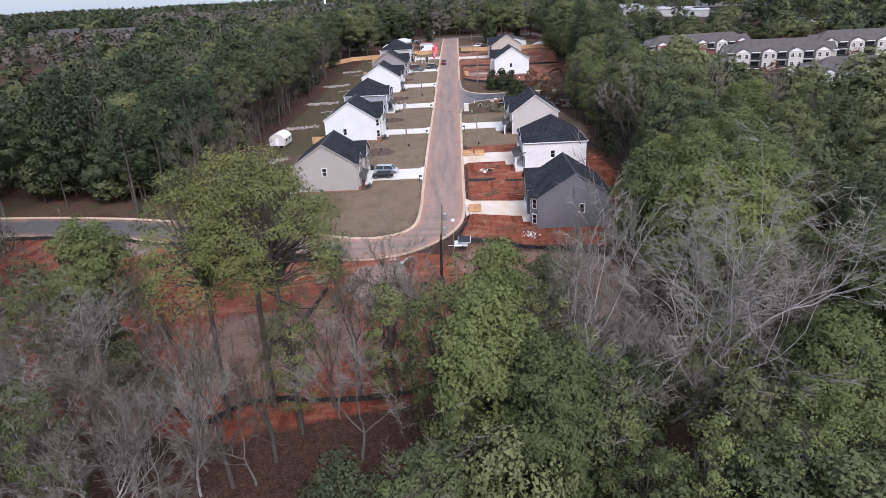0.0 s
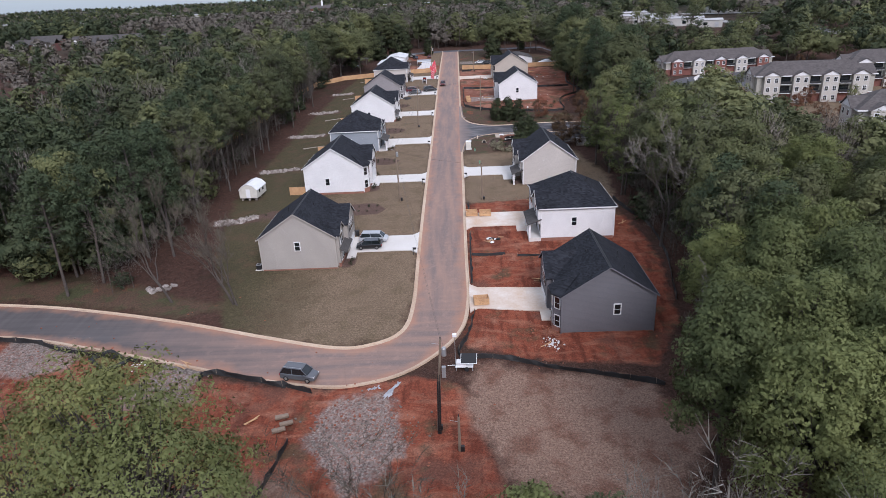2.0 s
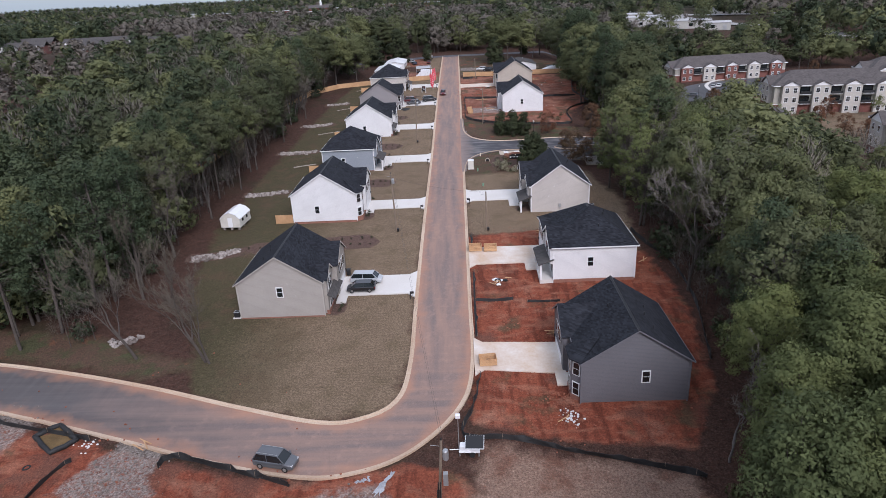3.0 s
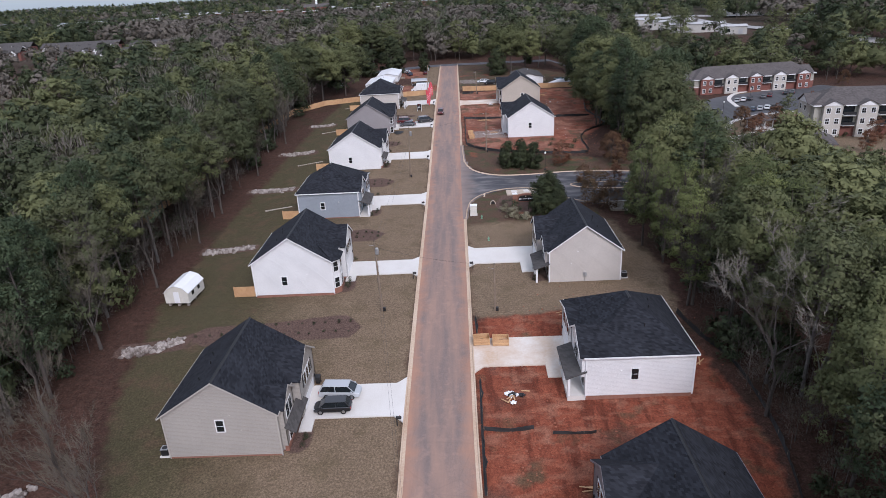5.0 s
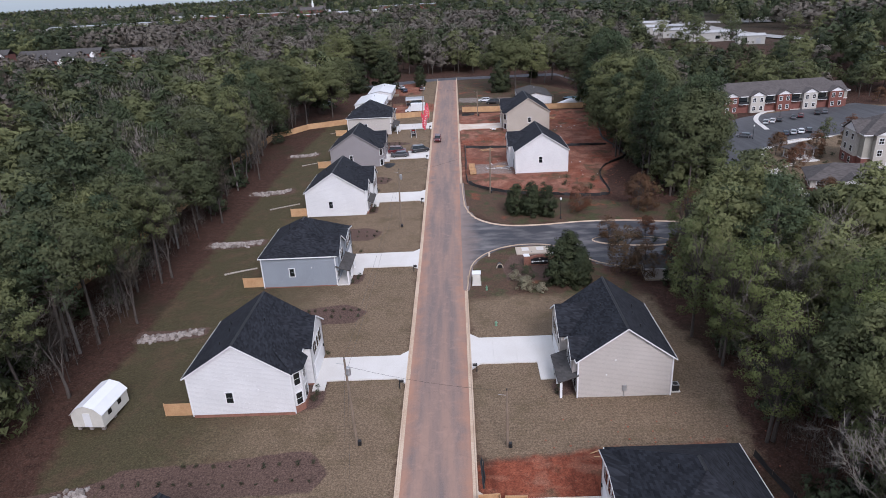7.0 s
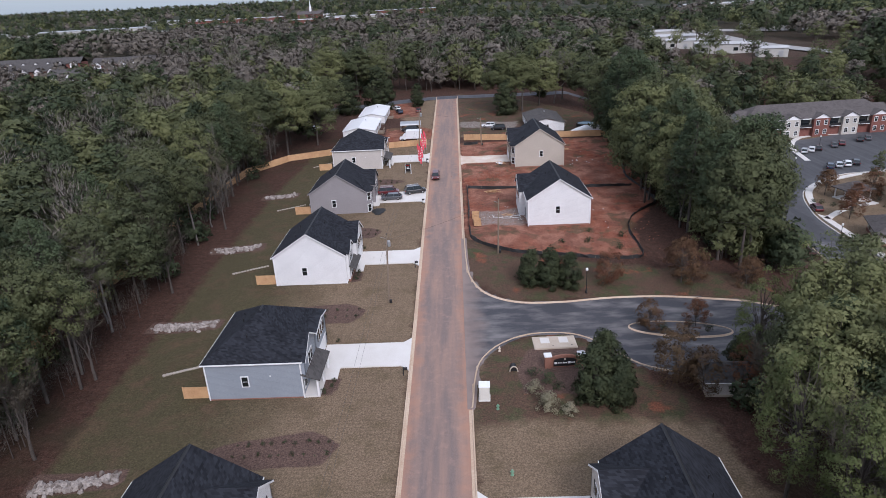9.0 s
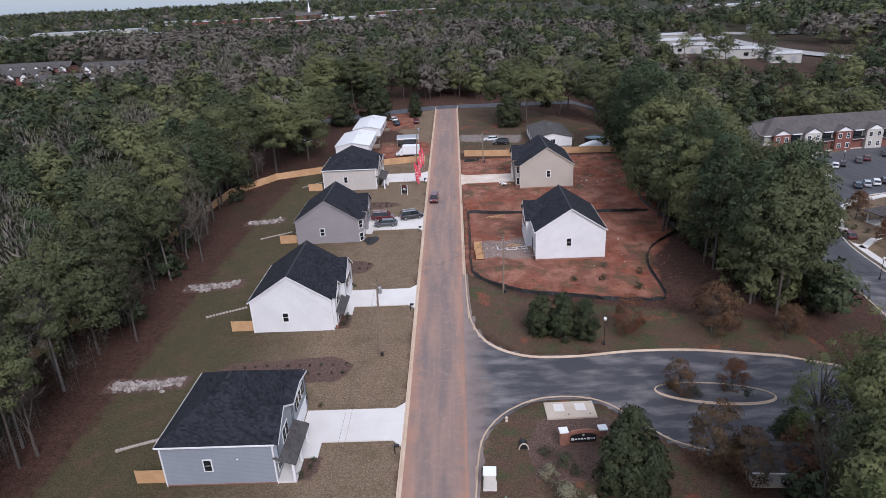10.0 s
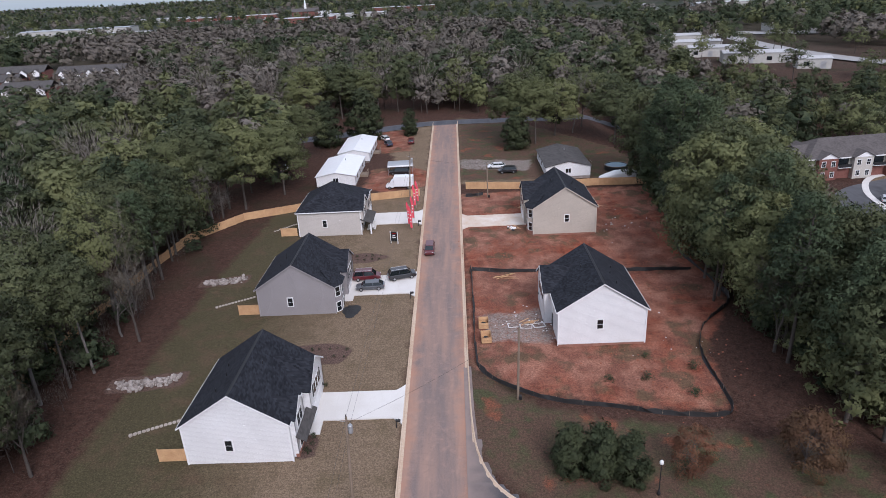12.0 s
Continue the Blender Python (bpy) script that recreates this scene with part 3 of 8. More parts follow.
    c = mixed(t, 1.0, c, mixed(t, tufts, (0.62, 0.62, 0.62), (1.32, 1.30, 1.28)), "MULTIPLY")
    crumbs = ramp(t, cloud(t, 11.0, 4, rough=0.75), 0.34, 0.66)
    c = mixed(t, 1.0, c, mixed(t, crumbs, (0.74, 0.74, 0.74), (1.24, 1.24, 1.24)), "MULTIPLY")
    t.links.new(c, p.inputs["Base Color"])
    p.inputs["Roughness"].default_value = 0.95
    p.inputs["Specular IOR Level"].default_value = 0.15
    both = node(t, "Math", {0: fine, 1: 0.5, 2: mid}, operation="MULTIPLY_ADD").outputs[0]
    relief(t, p, both, 0.9, 0.22)
    return m


ground_mesh.materials.append(ground_material())
tagged(new("ground", ground_mesh), "brown dormant lawns, red clay and leaf litter under the woods", "ground", kind="structure")


# ---- roads and kerbs ----
def asphalt(name, dark, light, stain, rim=(0.10, 0.10, 0.11), cleaner=None):
    """Asphalt with dust drawn out along the way by wheels. cleaner: its colour west of the bend, where no clay is carried."""
    m, t, p = graph(name)
    c = mixed(t, ramp(t, cloud(t, 9.0, 3), 0.3, 0.7), dark, light)
    pos = node(t, "NewGeometry").outputs["Position"]
    long_ = node(t, "Mapping", {"Vector": pos, "Scale": (1.0, 0.07, 1.0)}).outputs[0]
    bent = node(t, "Mapping", {"Vector": pos, "Scale": (0.07, 1.0, 1.0), "Rotation": (0, 0, 0.26)}).outputs[0]
    turn_y = ramp(t, node(t, "SeparateXYZ", {0: pos}).outputs[1], 103.0, 118.0)
    streak = mixed(t, turn_y, cloud(t, 0.8, 5, bent), cloud(t, 0.8, 5, long_))
    c = mixed(t, node(t, "Math", {0: ramp(t, streak, 0.36, 0.66), 1: 0.85}, operation="MULTIPLY").outputs[0], c, stain)
    c = mixed(t, node(t, "Math", {0: ramp(t, cloud(t, 0.9, 6, rough=0.65), 0.52, 0.78), 1: 0.5}, operation="MULTIPLY").outputs[0], c, tuple(1.3 * v for v in stain))
    c = mixed(t, node(t, "Math", {0: ramp(t, cloud(t, 1.6, 6, rough=0.7), 0.58, 0.72), 1: 0.35}, operation="MULTIPLY").outputs[0], c, tuple(0.75 * v for v in dark))
    if cleaner:
        x = node(t, "SeparateXYZ", {0: pos}).outputs[0]
        x = node(t, "Math", {0: cloud(t, 0.2, 5), 1: 24.0, 2: x}, operation="MULTIPLY_ADD").outputs[0]
        c = mixed(t, ramp(t, x, -8.0, -38.0), c, mixed(t, ramp(t, streak, 0.35, 0.7), cleaner, tuple(1.7 * v for v in cleaner)))
    side = node(t, "Attribute", attribute_name="side").outputs["Fac"]
    near_kerb = node(t, "Math", {0: cloud(t, 0.35, 5), 1: 0.9, 2: side}, operation="MULTIPLY_ADD").outputs[0]
    c = mixed(t, node(t, "Math", {0: ramp(t, near_kerb, 1.0, 1.5), 1: 0.75}, operation="MULTIPLY").outputs[0], c, rim)
    crack = node(t, "TexVoronoi", {"Scale": 0.16, "Vector": node(t, "Mapping", {"Vector": pos, "Rotation": (0, 0, 0.0)}).outputs[0]})
    crack.feature = "DISTANCE_TO_EDGE"
    line = ramp(t, crack.outputs["Distance"], 0.012, 0.004)
    line = node(t, "Math", {0: line, 1: 0.10}, operation="MULTIPLY").outputs[0]
    c = mixed(t, line, c, tuple(0.6 * v for v in dark))
    t.links.new(c, p.inputs["Base Color"])
    p.inputs["Roughness"].default_value = 0.75
    relief(t, p, cloud(t, 30.0, 2), 0.3, 0.01)
    return m


def strip(name, left, right, material, lift, n, across=4):
    a, b = resample(left, n), resample(right, n)
    s = Soup()
    v, f = [], []
    for p, q in zip(a, b):
        for k in range(across + 1):
            x, y = p + (q - p) * k / across
            v.append((x, y, land(x, y) + lift + 0.05 * (1 - (2 * k / across - 1) ** 2)))
    for i in range(n - 1):
        for k in range(across):
            j = i * (across + 1) + k
            f.append((j, j + 1, j + across + 2, j + across + 1))
    s.add(v, f)
    me = s.mesh(name, material, smooth=True)
    me.attributes.new("side", "FLOAT", "POINT").data.foreach_set("value", [abs(2 * k / across - 1) for _ in range(n) for k in range(across + 1)])
    return new(name, me)


def kerb(name, line, side, label, gutter=0.42, material=None):
    """A rolled concrete kerb along a line, its gutter on the road's side (side: 1 left of the line's way, -1 right)."""
    line = np.asarray(line, float)
    d = np.gradient(line, axis=0)
    d /= np.linalg.norm(d, axis=1)[:, None]
    nrm = np.stack([-d[:, 1], d[:, 0]], -1) * side
    section = [(gutter, 0.015), (0.10, 0.03), (0.04, 0.13), (-0.12, 0.15), (-0.16, -0.5), (gutter, -0.5)]
    v, f = [], []
    for (x, y), (nx, ny) in zip(line, nrm):
        z = land(x, y)
        v += [(x + u * nx, y + u * ny, z + h) for u, h in section]
    k = len(section)
    for i in range(len(line) - 1):
        f += [(i * k + j, i * k + (j + 1) % k, (i + 1) * k + (j + 1) % k, (i + 1) * k + j) for j in range(k)]
    f += [tuple(range(k)), tuple(range((len(line) - 1) * k, len(line) * k))]
    ob = new(name, outward(Soup().add(v, f).mesh(name, material or M["kerb"])))
    return tagged(ob, label, "kerb", kind="structure")


RED_ASPHALT = asphalt("clay_stained_asphalt", (0.150, 0.113, 0.102), (0.215, 0.163, 0.146), (0.315, 0.200, 0.152), (0.42, 0.205, 0.122), (0.075, 0.068, 0.068))
DARK_ASPHALT = asphalt("new_asphalt", (0.040, 0.043, 0.052), (0.062, 0.066, 0.078), (0.085, 0.088, 0.098))
LOT_ASPHALT = asphalt("car_park_asphalt", (0.030, 0.030, 0.033), (0.050, 0.050, 0.054), (0.070, 0.070, 0.074))


def dusty_asphalt():
    """New asphalt with pale dust carried on by wheels, thick where it meets the clay-stained street."""
    m, t, p = graph("dusty_new_asphalt")
    pos = node(t, "NewGeometry").outputs["Position"]
    c = mixed(t, ramp(t, cloud(t, 9.0, 3), 0.3, 0.7), (0.036, 0.036, 0.042), (0.058, 0.058, 0.066))
    dust = cloud(t, 0.5, 5, node(t, "Mapping", {"Vector": pos, "Scale": (0.35, 1.0, 1.0)}).outputs[0])
    c = mixed(t, node(t, "Math", {0: ramp(t, dust, 0.46, 0.72), 1: 0.8}, operation="MULTIPLY").outputs[0], c, (0.21, 0.195, 0.19))
    x = node(t, "SeparateXYZ", {0: pos}).outputs[0]
    x = node(t, "Math", {0: cloud(t, 0.4, 5), 1: 5.0, 2: x}, operation="MULTIPLY_ADD").outputs[0]
    c = mixed(t, ramp(t, x, 10.0, 6.0), c, (0.235, 0.178, 0.155))
    t.links.new(c, p.inputs["Base Color"])
    p.inputs["Roughness"].default_value = 0.7
    relief(t, p, cloud(t, 30.0, 2), 0.3, 0.01)
    return m


tagged(strip("road", BEND_IN, BEND_OUT, RED_ASPHALT, -0.03, 420, 10), "clay-stained asphalt street curving off at its end", "road", kind="structure")
tagged(strip("road_cross", CROSS_S, CROSS_N, DARK_ASPHALT, 0.03, 90, 3), "dark asphalt cross road at the far end of the street", "road", kind="structure")
# the entrance road: one sheet cut to its kerbs
tagged(strip("car_park", LOT_W, LOT_E, LOT_ASPHALT, 0.03, 90, 5), "dark asphalt car park among the apartments", "car park", kind="structure")
kerb("kerb_car_park", LOT_E, 1, "pale kerb and walk beside the car park", 0.3, M["concrete"])
sheet_x, sheet_y = np.arange(3.6, 94, 0.7), np.arange(188, 256, 0.7)
SX_, SY_ = np.meshgrid(sheet_x, sheet_y)
inside = depth_in(SIDE_SHAPE, SX_.ravel(), SY_.ravel()).reshape(SX_.shape) > -0.35
number, verts, faces = {}, [], []
for j in range(len(sheet_y) - 1):
    for i in range(len(sheet_x) - 1):
        if inside[j:j + 2, i:i + 2].any():
            face = []
            for jj, ii in ((j, i), (j, i + 1), (j + 1, i + 1), (j + 1, i)):
                if (jj, ii) not in number:
                    number[(jj, ii)] = len(verts)
                    lift = 0.0 if inside[jj, ii] else -0.12
                    verts.append((sheet_x[ii], sheet_y[jj], land(sheet_x[ii], sheet_y[jj]) + 0.03 + lift))
                face.append(number[(jj, ii)])
            faces.append(face)
tagged(new("road_side", Soup().add(verts, faces).mesh("road_side", dusty_asphalt(), True)), "dark new asphalt entrance road round a planted island", "road", kind="structure")
kerb("kerb_west", BEND_IN, 1, "clay-stained concrete kerb along the lawns")
kerb("kerb_east", BEND_OUT[BEND_OUT[:, 1] > 241], -1, "clay-stained concrete kerb by the building lots")
kerb("kerb_corner", BEND_OUT[(BEND_OUT[:, 1] < 190)], -1, "clay-stained concrete kerb round the outer bend")
kerb("kerb_side_south", SIDE_S, 1, "pale concrete kerb round the sign bed", 0.3)
kerb("kerb_side_north", SIDE_N, -1, "pale concrete kerb of the entrance road", 0.3)
kerb("kerb_island", np.array(ISLAND + ISLAND[:1]), -1, "oval concrete kerb of the planted island", 0.3)


# ---- driveways ----
def driveway(x0, x1, y0, y1, material, label, flare=1.1, walk_to=None):
    """Concrete slabs from the kerb (x0) to the garage (x1), with open joints, a flare at the kerb and a walk to the porch."""
    root = thing("driveway", label, "driveway", group="driveways")
    n, sgn = 4, (1 if x1 > x0 else -1)
    gap = 0.008
    for i in range(n):
        for j in range(2):
            a, b = x0 + (x1 - x0) * i / n + gap * sgn, x0 + (x1 - x0) * (i + 1) / n
            c, e = y0 + (y1 - y0) * j / 2 + gap, y0 + (y1 - y0) * (j + 1) / 2
            out_c, out_e = (c - flare if i == 0 and j == 0 else c), (e + flare if i == 0 and j == 1 else e)
            quad = [(a, out_c), (b, c), (b, e), (a, out_e)]
            if i == 0:
                mid = a + sgn * 1.2
                quad = [(a, out_c), (mid, c), (b, c), (b, e), (mid, e), (a, out_e)]
            part("slab", Soup().slab([(x, y, land(x, y) + 0.15) for x, y in quad], 0.3), material, root)
    if walk_to:
        wx0, wx1, wy0, wy1 = walk_to
        part("walk_slab", Soup().slab([(x, y, land(x, y) + 0.15) for x, y in ((wx0, wy0), (wx1, wy0), (wx1, wy1), (wx0, wy1))], 0.3), material, root)
    return root


PALE = "pale concrete driveway crossing the lawn to a garage"
driveway(-4.3, -16.2, 129.9, 135.9, M["concrete"], PALE, walk_to=(-16.3, -14.8, 127.8, 129.9))
driveway(-4.3, -16.2, 165.6, 171.0, M["concrete"], PALE, walk_to=(-16.2, -14.6, 163.6, 165.6))
driveway(-4.3, -16.9, 199.8, 205.8, M["concrete"], PALE, walk_to=(-16.2, -14.0, 197.2, 199.8))
driveway(-4.3, -16.0, 231.9, 237.4, M["concrete"], PALE, walk_to=(-15.8, -14.4, 229.4, 231.9))
driveway(-4.3, -16.4, 264.0, 270.8, M["concrete"], PALE, walk_to=(-16.4, -14.8, 262.2, 264.0))
driveway(-4.3, -15.6, 294.4, 300.8, M["concrete"], PALE, walk_to=(-15.8, -14.0, 292.0, 294.4))
RAW = "pale concrete driveway stained by clay at its edges"
driveway(4.3, 15.8, 110.2, 116.4, M["stained_concrete"], RAW, walk_to=(14.4, 16.2, 107.8, 110.2))
driveway(4.3, 16.6, 138.6, 145.0, M["stained_concrete"], RAW, walk_to=(13.4, 16.4, 136.0, 138.6))
driveway(4.3, 16.6, 168.3, 174.8, M["concrete"], PALE, walk_to=(13.0, 15.8, 164.4, 168.3))
driveway(4.3, 17.6, 291.0, 297.0, M["stained_concrete"], RAW)


# ---- houses ----
def window(parent, place, wide, high, panes=(1, 2), frame_material=None):
    """A double-hung window in a wall: frame, sill and panes. place turns (across, out, up) into the house's axes."""
    w = part("window", Soup().slab([place(-wide / 2 - 0.1, 0.06, -high / 2 - 0.1), place(wide / 2 + 0.1, 0.06, -high / 2 - 0.1), place(wide / 2 + 0.1, 0.06, high / 2 + 0.1), place(-wide / 2 - 0.1, 0.06, high / 2 + 0.1)],
                                   0.07, tuple(Vector(place(0, -1, 0)) - Vector(place(0, 0, 0)))), frame_material or M["trim"], parent, "white window frame")
    nx, nz = panes
    for i in range(nx):
        for k in range(nz):
            a = -wide / 2 + wide * i / nx + 0.03
            b = -wide / 2 + wide * (i + 1) / nx - 0.03
            c = -high / 2 + high * k / nz + 0.03
            e = -high / 2 + high * (k + 1) / nz - 0.03
            o = 0.075 - 0.004 * k
            part("pane", Soup().slab([place(a, o, c), place(b, o, c), place(b, o, e), place(a, o, e)], 0.02,
                                     tuple(Vector(place(0, -1, 0)) - Vector(place(0, 0, 0)))), M["glass"], w)
    return w


def house(style, side, front, south, base, wall, label, width=12.5, length=13.7, bay="gable", trim=None, porch=False, side_window=(0.0, 4.2), finished=True):
    """A two-storey house. u runs from the front wall towards the street, v north from its south wall, z up from its foot.
    side: 1 when the street lies east of it, -1 west. style: gable or hip."""
    root = thing("house", label, "house", group="houses along the street", at=pose(front, south, base))
    trim = trim or M["trim"]
    eave, over, rise = 5.75, 0.34, 4.05
    back = -width
    mid = back / 2
    slope = rise / (width / 2)

    def at(u, v, z):
        return (side * u, v, z)

    def wall_face(name, pts, n, material=None):
        """A wall of some thickness behind its outer face."""
        return part(name, Soup().slab([at(*p) for p in pts], 0.2, at(*n)), material or wall, root)

    foot = Soup().box(side * (back + 0.05), 0.05, -1.6, side * -0.05, length - 0.05, 0.3)
    part("foundation", foot, M["brick"], root, "red brick foundation")
    peak = eave + rise
    gable = style == "gable"
    # a wall runs down to the brick foot at 0.25
    s_pts = [(back, 0, 0.25), (0, 0, 0.25), (0, 0, eave)] + ([(mid, 0, peak - 0.12)] if gable else []) + [(back, 0, eave)]
    wall_face("wall", s_pts, (0, 1, 0))
    wall_face("wall", [(u, length, z) for u, _, z in s_pts], (0, -1, 0))
    wall_face("wall", [(back, 0.2, 0.25), (back, length - 0.2, 0.25), (back, length - 0.2, eave), (back, 0.2, eave)], (1, 0, 0))
    wall_face("wall", [(0, 0.2, 0.25), (0, length - 0.2, 0.25), (0, length - 0.2, eave), (0, 0.2, eave)], (-1, 0, 0))
    # corner boards
    for u in (back, 0):
        part("corner_board", Soup().box(side * (u - 0.09), -0.025, 0.25, side * (u + 0.09), 0.1, eave), trim, root)
    drop = slope * over
    low = eave - drop + 0.12
    top = peak + 0.12
    thick = 0.16
    roof = Soup()
    if gable:
        a, b = -over, length + over
        roof.slab([at(over, a, low), at(mid, a, top), at(mid, b, top), at(over, b, low)], thick)
        roof.slab([at(back - over, a, low), at(back - over, b, low), at(mid, b, top), at(mid, a, top)], thick)
        ridge = [(mid, a, top), (mid, b, top)]
        rakes = [((over, a, low), (mid, a, top)), ((back - over, a, low), (mid, a, top))]
    else:
        a, b = -over, length + over
        run = width / 2 + over
        r0, r1 = a + run, b - run
        if r1 < r0 + 0.6:
            r0, r1 = length / 2 - 0.9, length / 2 + 0.9
        roof.slab([at(over, a, low), at(mid, r0, top), at(mid, r1, top), at(over, b, low)], thick)
        roof.slab([at(back - over, a, low), at(back - over, b, low), at(mid, r1, top), at(mid, r0, top)], thick)
        roof.slab([at(back - over, a, low), at(mid, r0, top), at(over, a, low)], thick)
        roof.slab([at(back - over, b, low), at(over, b, low), at(mid, r1, top)], thick)
        ridge = [(mid, r0, top), (mid, r1, top)]
        rakes = []
    roof_ob = part("roof", roof, M["shingles"], root, "dark asphalt-shingle roof")
    cap = Soup()
    (_, y0, z0), (_, y1, z1) = ridge
    cap.slab([at(mid - 0.16, y0, z0 - 0.06), at(mid, y0, z0 + 0.05), at(mid, y1, z1 + 0.05), at(mid - 0.16, y1, z1 - 0.06)], 0.03)
    cap.slab([at(mid + 0.16, y0, z0 - 0.06), at(mid, y0, z0 + 0.05), at(mid, y1, z1 + 0.05), at(mid + 0.16, y1, z1 - 0.06)], 0.03)
    part("ridge_vent", cap, M["dark_trim"], roof_ob)
    for p, q in rakes:
        part("rake_board", Soup().slab([at(p[0], p[1] - 0.03, p[2] - 0.03), at(q[0], q[1] - 0.03, q[2] - 0.03), at(q[0], q[1] - 0.03, q[2] - 0.21), at(p[0], p[1] - 0.03, p[2] - 0.21)], 0.05, (0, 1, 0)), trim, root)
    for u in (over, back - over):
        part("gutter", Soup().box(side * u, -over, low - thick - 0.03, side * (u + (0.07 if u > 0 else -0.07)), length + over, low - 0.02), trim, root)
    if not gable:
        part("gutter", Soup().box(side * (back - over), -over - 0.08, low - thick - 0.03, side * over, -over, low - 0.02), trim, root)
    part("downspout", Soup().box(side * (0.0), -0.12, 0.1, side * 0.1, -0.03, low), trim, root)
    part("downspout", Soup().box(side * (back), -0.12, 0.1, side * (back + 0.1), -0.03, low), trim, root)
    for k, (fu, fv) in enumerate(((-0.70, 0.2), (-0.68, 0.42), (-0.74, 0.62), (-0.36, 0.55))):
        u, v = fu * width, fv * length
        if not gable and k == 0:
            u = mid - 1.0
            zz = low + (v + over) * (top - low) / (ridge[0][1] + over)
        else:
            zz = low + (min(u - back, -u) + over) * slope
        part("vent_pipe", Soup().tube([at(u, v, zz - 0.1), at(u, v, zz + 0.45)], [0.06, 0.06], 8), M["dark_trim"], roof_ob)

    # street-front wings: a wide one over the garage and a narrow one beside it
    def wing(v0, v1, out, lift, name, z_foot=0.25):
        half = (v1 - v0) / 2
        vm = (v0 + v1) / 2
        tip = eave + half * 0.78 * lift
        for p in (((0.0, v0), (out, v0)), ((out, v1), (0.0, v1))):
            (ua, va), (ub, vb) = p
            n = (0, 1, 0) if va == v0 else (0, -1, 0)
            wall_face("wall", [(ua, va, z_foot), (ub, vb, z_foot), (ub, vb, eave), (ua, va, eave)], n)
        wall_face("wall", [(out, v0 + 0.01, z_foot), (out, v1 - 0.01, z_foot), (out, v1 - 0.01, eave), (out, vm, tip - 0.1), (out, v0 + 0.01, eave)], (-1, 0, 0))
        k = (tip - eave) / half
        zl = eave - 0.3 * k + 0.12
        zt = tip + 0.12
        # the wing's ridge meets the main slope
        meet = -(zt - low) / slope + over
        deep = -(zl - low) / slope + over
        s = Soup()
        s.slab([at(out + 0.3, v0 - 0.3, zl), at(out + 0.3, vm, zt), at(meet - 0.1, vm, zt), at(deep - 0.1, v0 - 0.3, zl)], 0.14)
        s.slab([at(out + 0.3, v1 + 0.3, zl), at(deep - 0.1, v1 + 0.3, zl), at(meet - 0.1, vm, zt), at(out + 0.3, vm, zt)], 0.14)
        w = part("wing_roof", s, M["shingles"], root, "dark shingle cross gable")
        for v in (v0 - 0.3, v1 + 0.3):
            part("rake_board", Soup().slab([at(out + 0.33, v, zl - 0.02), at(out + 0.33, vm, zt - 0.02), at(out + 0.33, vm, zt - 0.26), at(out + 0.33, v, zl - 0.26)], 0.05, at(-1, 0, 0)), trim, w)
        if z_foot < 1:
            part("foundation", Soup().box(side * 0.0, v0 + 0.05, -1.6, side * (out - 0.04), v1 - 0.05, 0.27), M["brick"], root, "red brick foundation")
        return out

    def face(u, v):
        return lambda a, o, z: at(u + o, v + a, z)

    g0, g1 = (0.44 if gable else 0.49) * length, 0.97 * length
    g_out = wing(g0, g1, 1.15, 0.85, "garage") if gable else 0.6
    if not gable:
        wing(g0, g1, 0.6, 0.25, "garage")
    gm = (g0 + g1) / 2
    # garage door in four raised sections
    door = part("garage_door", Soup().box(side * (g_out - 0.02), gm - 2.5, 0.1, side * (g_out + 0.03), gm + 2.5, 2.35), M["trim"], root, "white panelled garage door")
    for r in range(4):
        part("door_section", Soup().box(side * (g_out + 0.03), gm - 2.38, 0.15 + r * 0.54, side * (g_out + 0.05), gm + 2.38, 0.61 + r * 0.54), M["trim"], door)
    part("garage_frame", Soup().box(side * (g_out - 0.02), gm - 2.7, 2.36, side * (g_out + 0.06), gm + 2.7, 2.6), trim, root)
    for dv in (-1.25, 0.0, 1.25):
        window(root, lambda a, o, z, dv=dv: at(g_out + o, gm + dv + a, 4.45 + z), 0.9, 1.5)
    for dv in (-2.05, 2.05):
        part("shutter", Soup().box(side * (g_out + 0.0), gm + dv - 0.2, 3.65, side * (g_out + 0.06), gm + dv + 0.2, 5.25), M["dark_trim"], root, "black shutter")
    part("wall_lantern", Soup().box(side * g_out, gm + 2.85, 1.9, side * (g_out + 0.15), gm + 3.0, 2.3), M["dark_trim"], root)
    b0, b1 = (0.05 * length, 0.36 * length) if gable else (0.0, 0.48 * length)
    bm_ = (b0 + b1) / 2
    if bay == "gable":
        o = wing(b0, b1, 0.55, 0.9 if gable else 0.79, "bay", 2.9 if porch else 0.25)
        for dv in (-0.6, 0.6):
            window(root, lambda a, oo, z, dv=dv: at(o + oo, bm_ + dv + a, 4.5 + z), 0.95, 1.6)
            if not porch:
                window(root, lambda a, oo, z, dv=dv: at(o + oo, bm_ + dv + a, 1.65 + z), 0.95, 1.6)
        if not porch:
            awning = Soup().slab([at(o - 0.05, b0 - 0.2, 3.35), at(o - 0.05, b1 + 1.9, 3.35), at(o + 1.15, b1 + 1.9, 2.65), at(o + 1.15, b0 - 0.2, 2.65)], 0.12)
            part("awning_roof", awning, M["brown_shingles"], root, "dark shingle roof over the front windows")
            part("skirt", Soup().box(side * 0.2, b0 - 0.05, -0.6, side * (o + 0.08), b1 + 0.05, 0.75), M["brick"], root, "red brick skirt")
    elif bay == "poly":
        # three-sided bay with a hipped roof on the south corner
        plan = [(0, 0.25), (0.95, 1.25), (0.95, 3.6), (0, 4.6)]
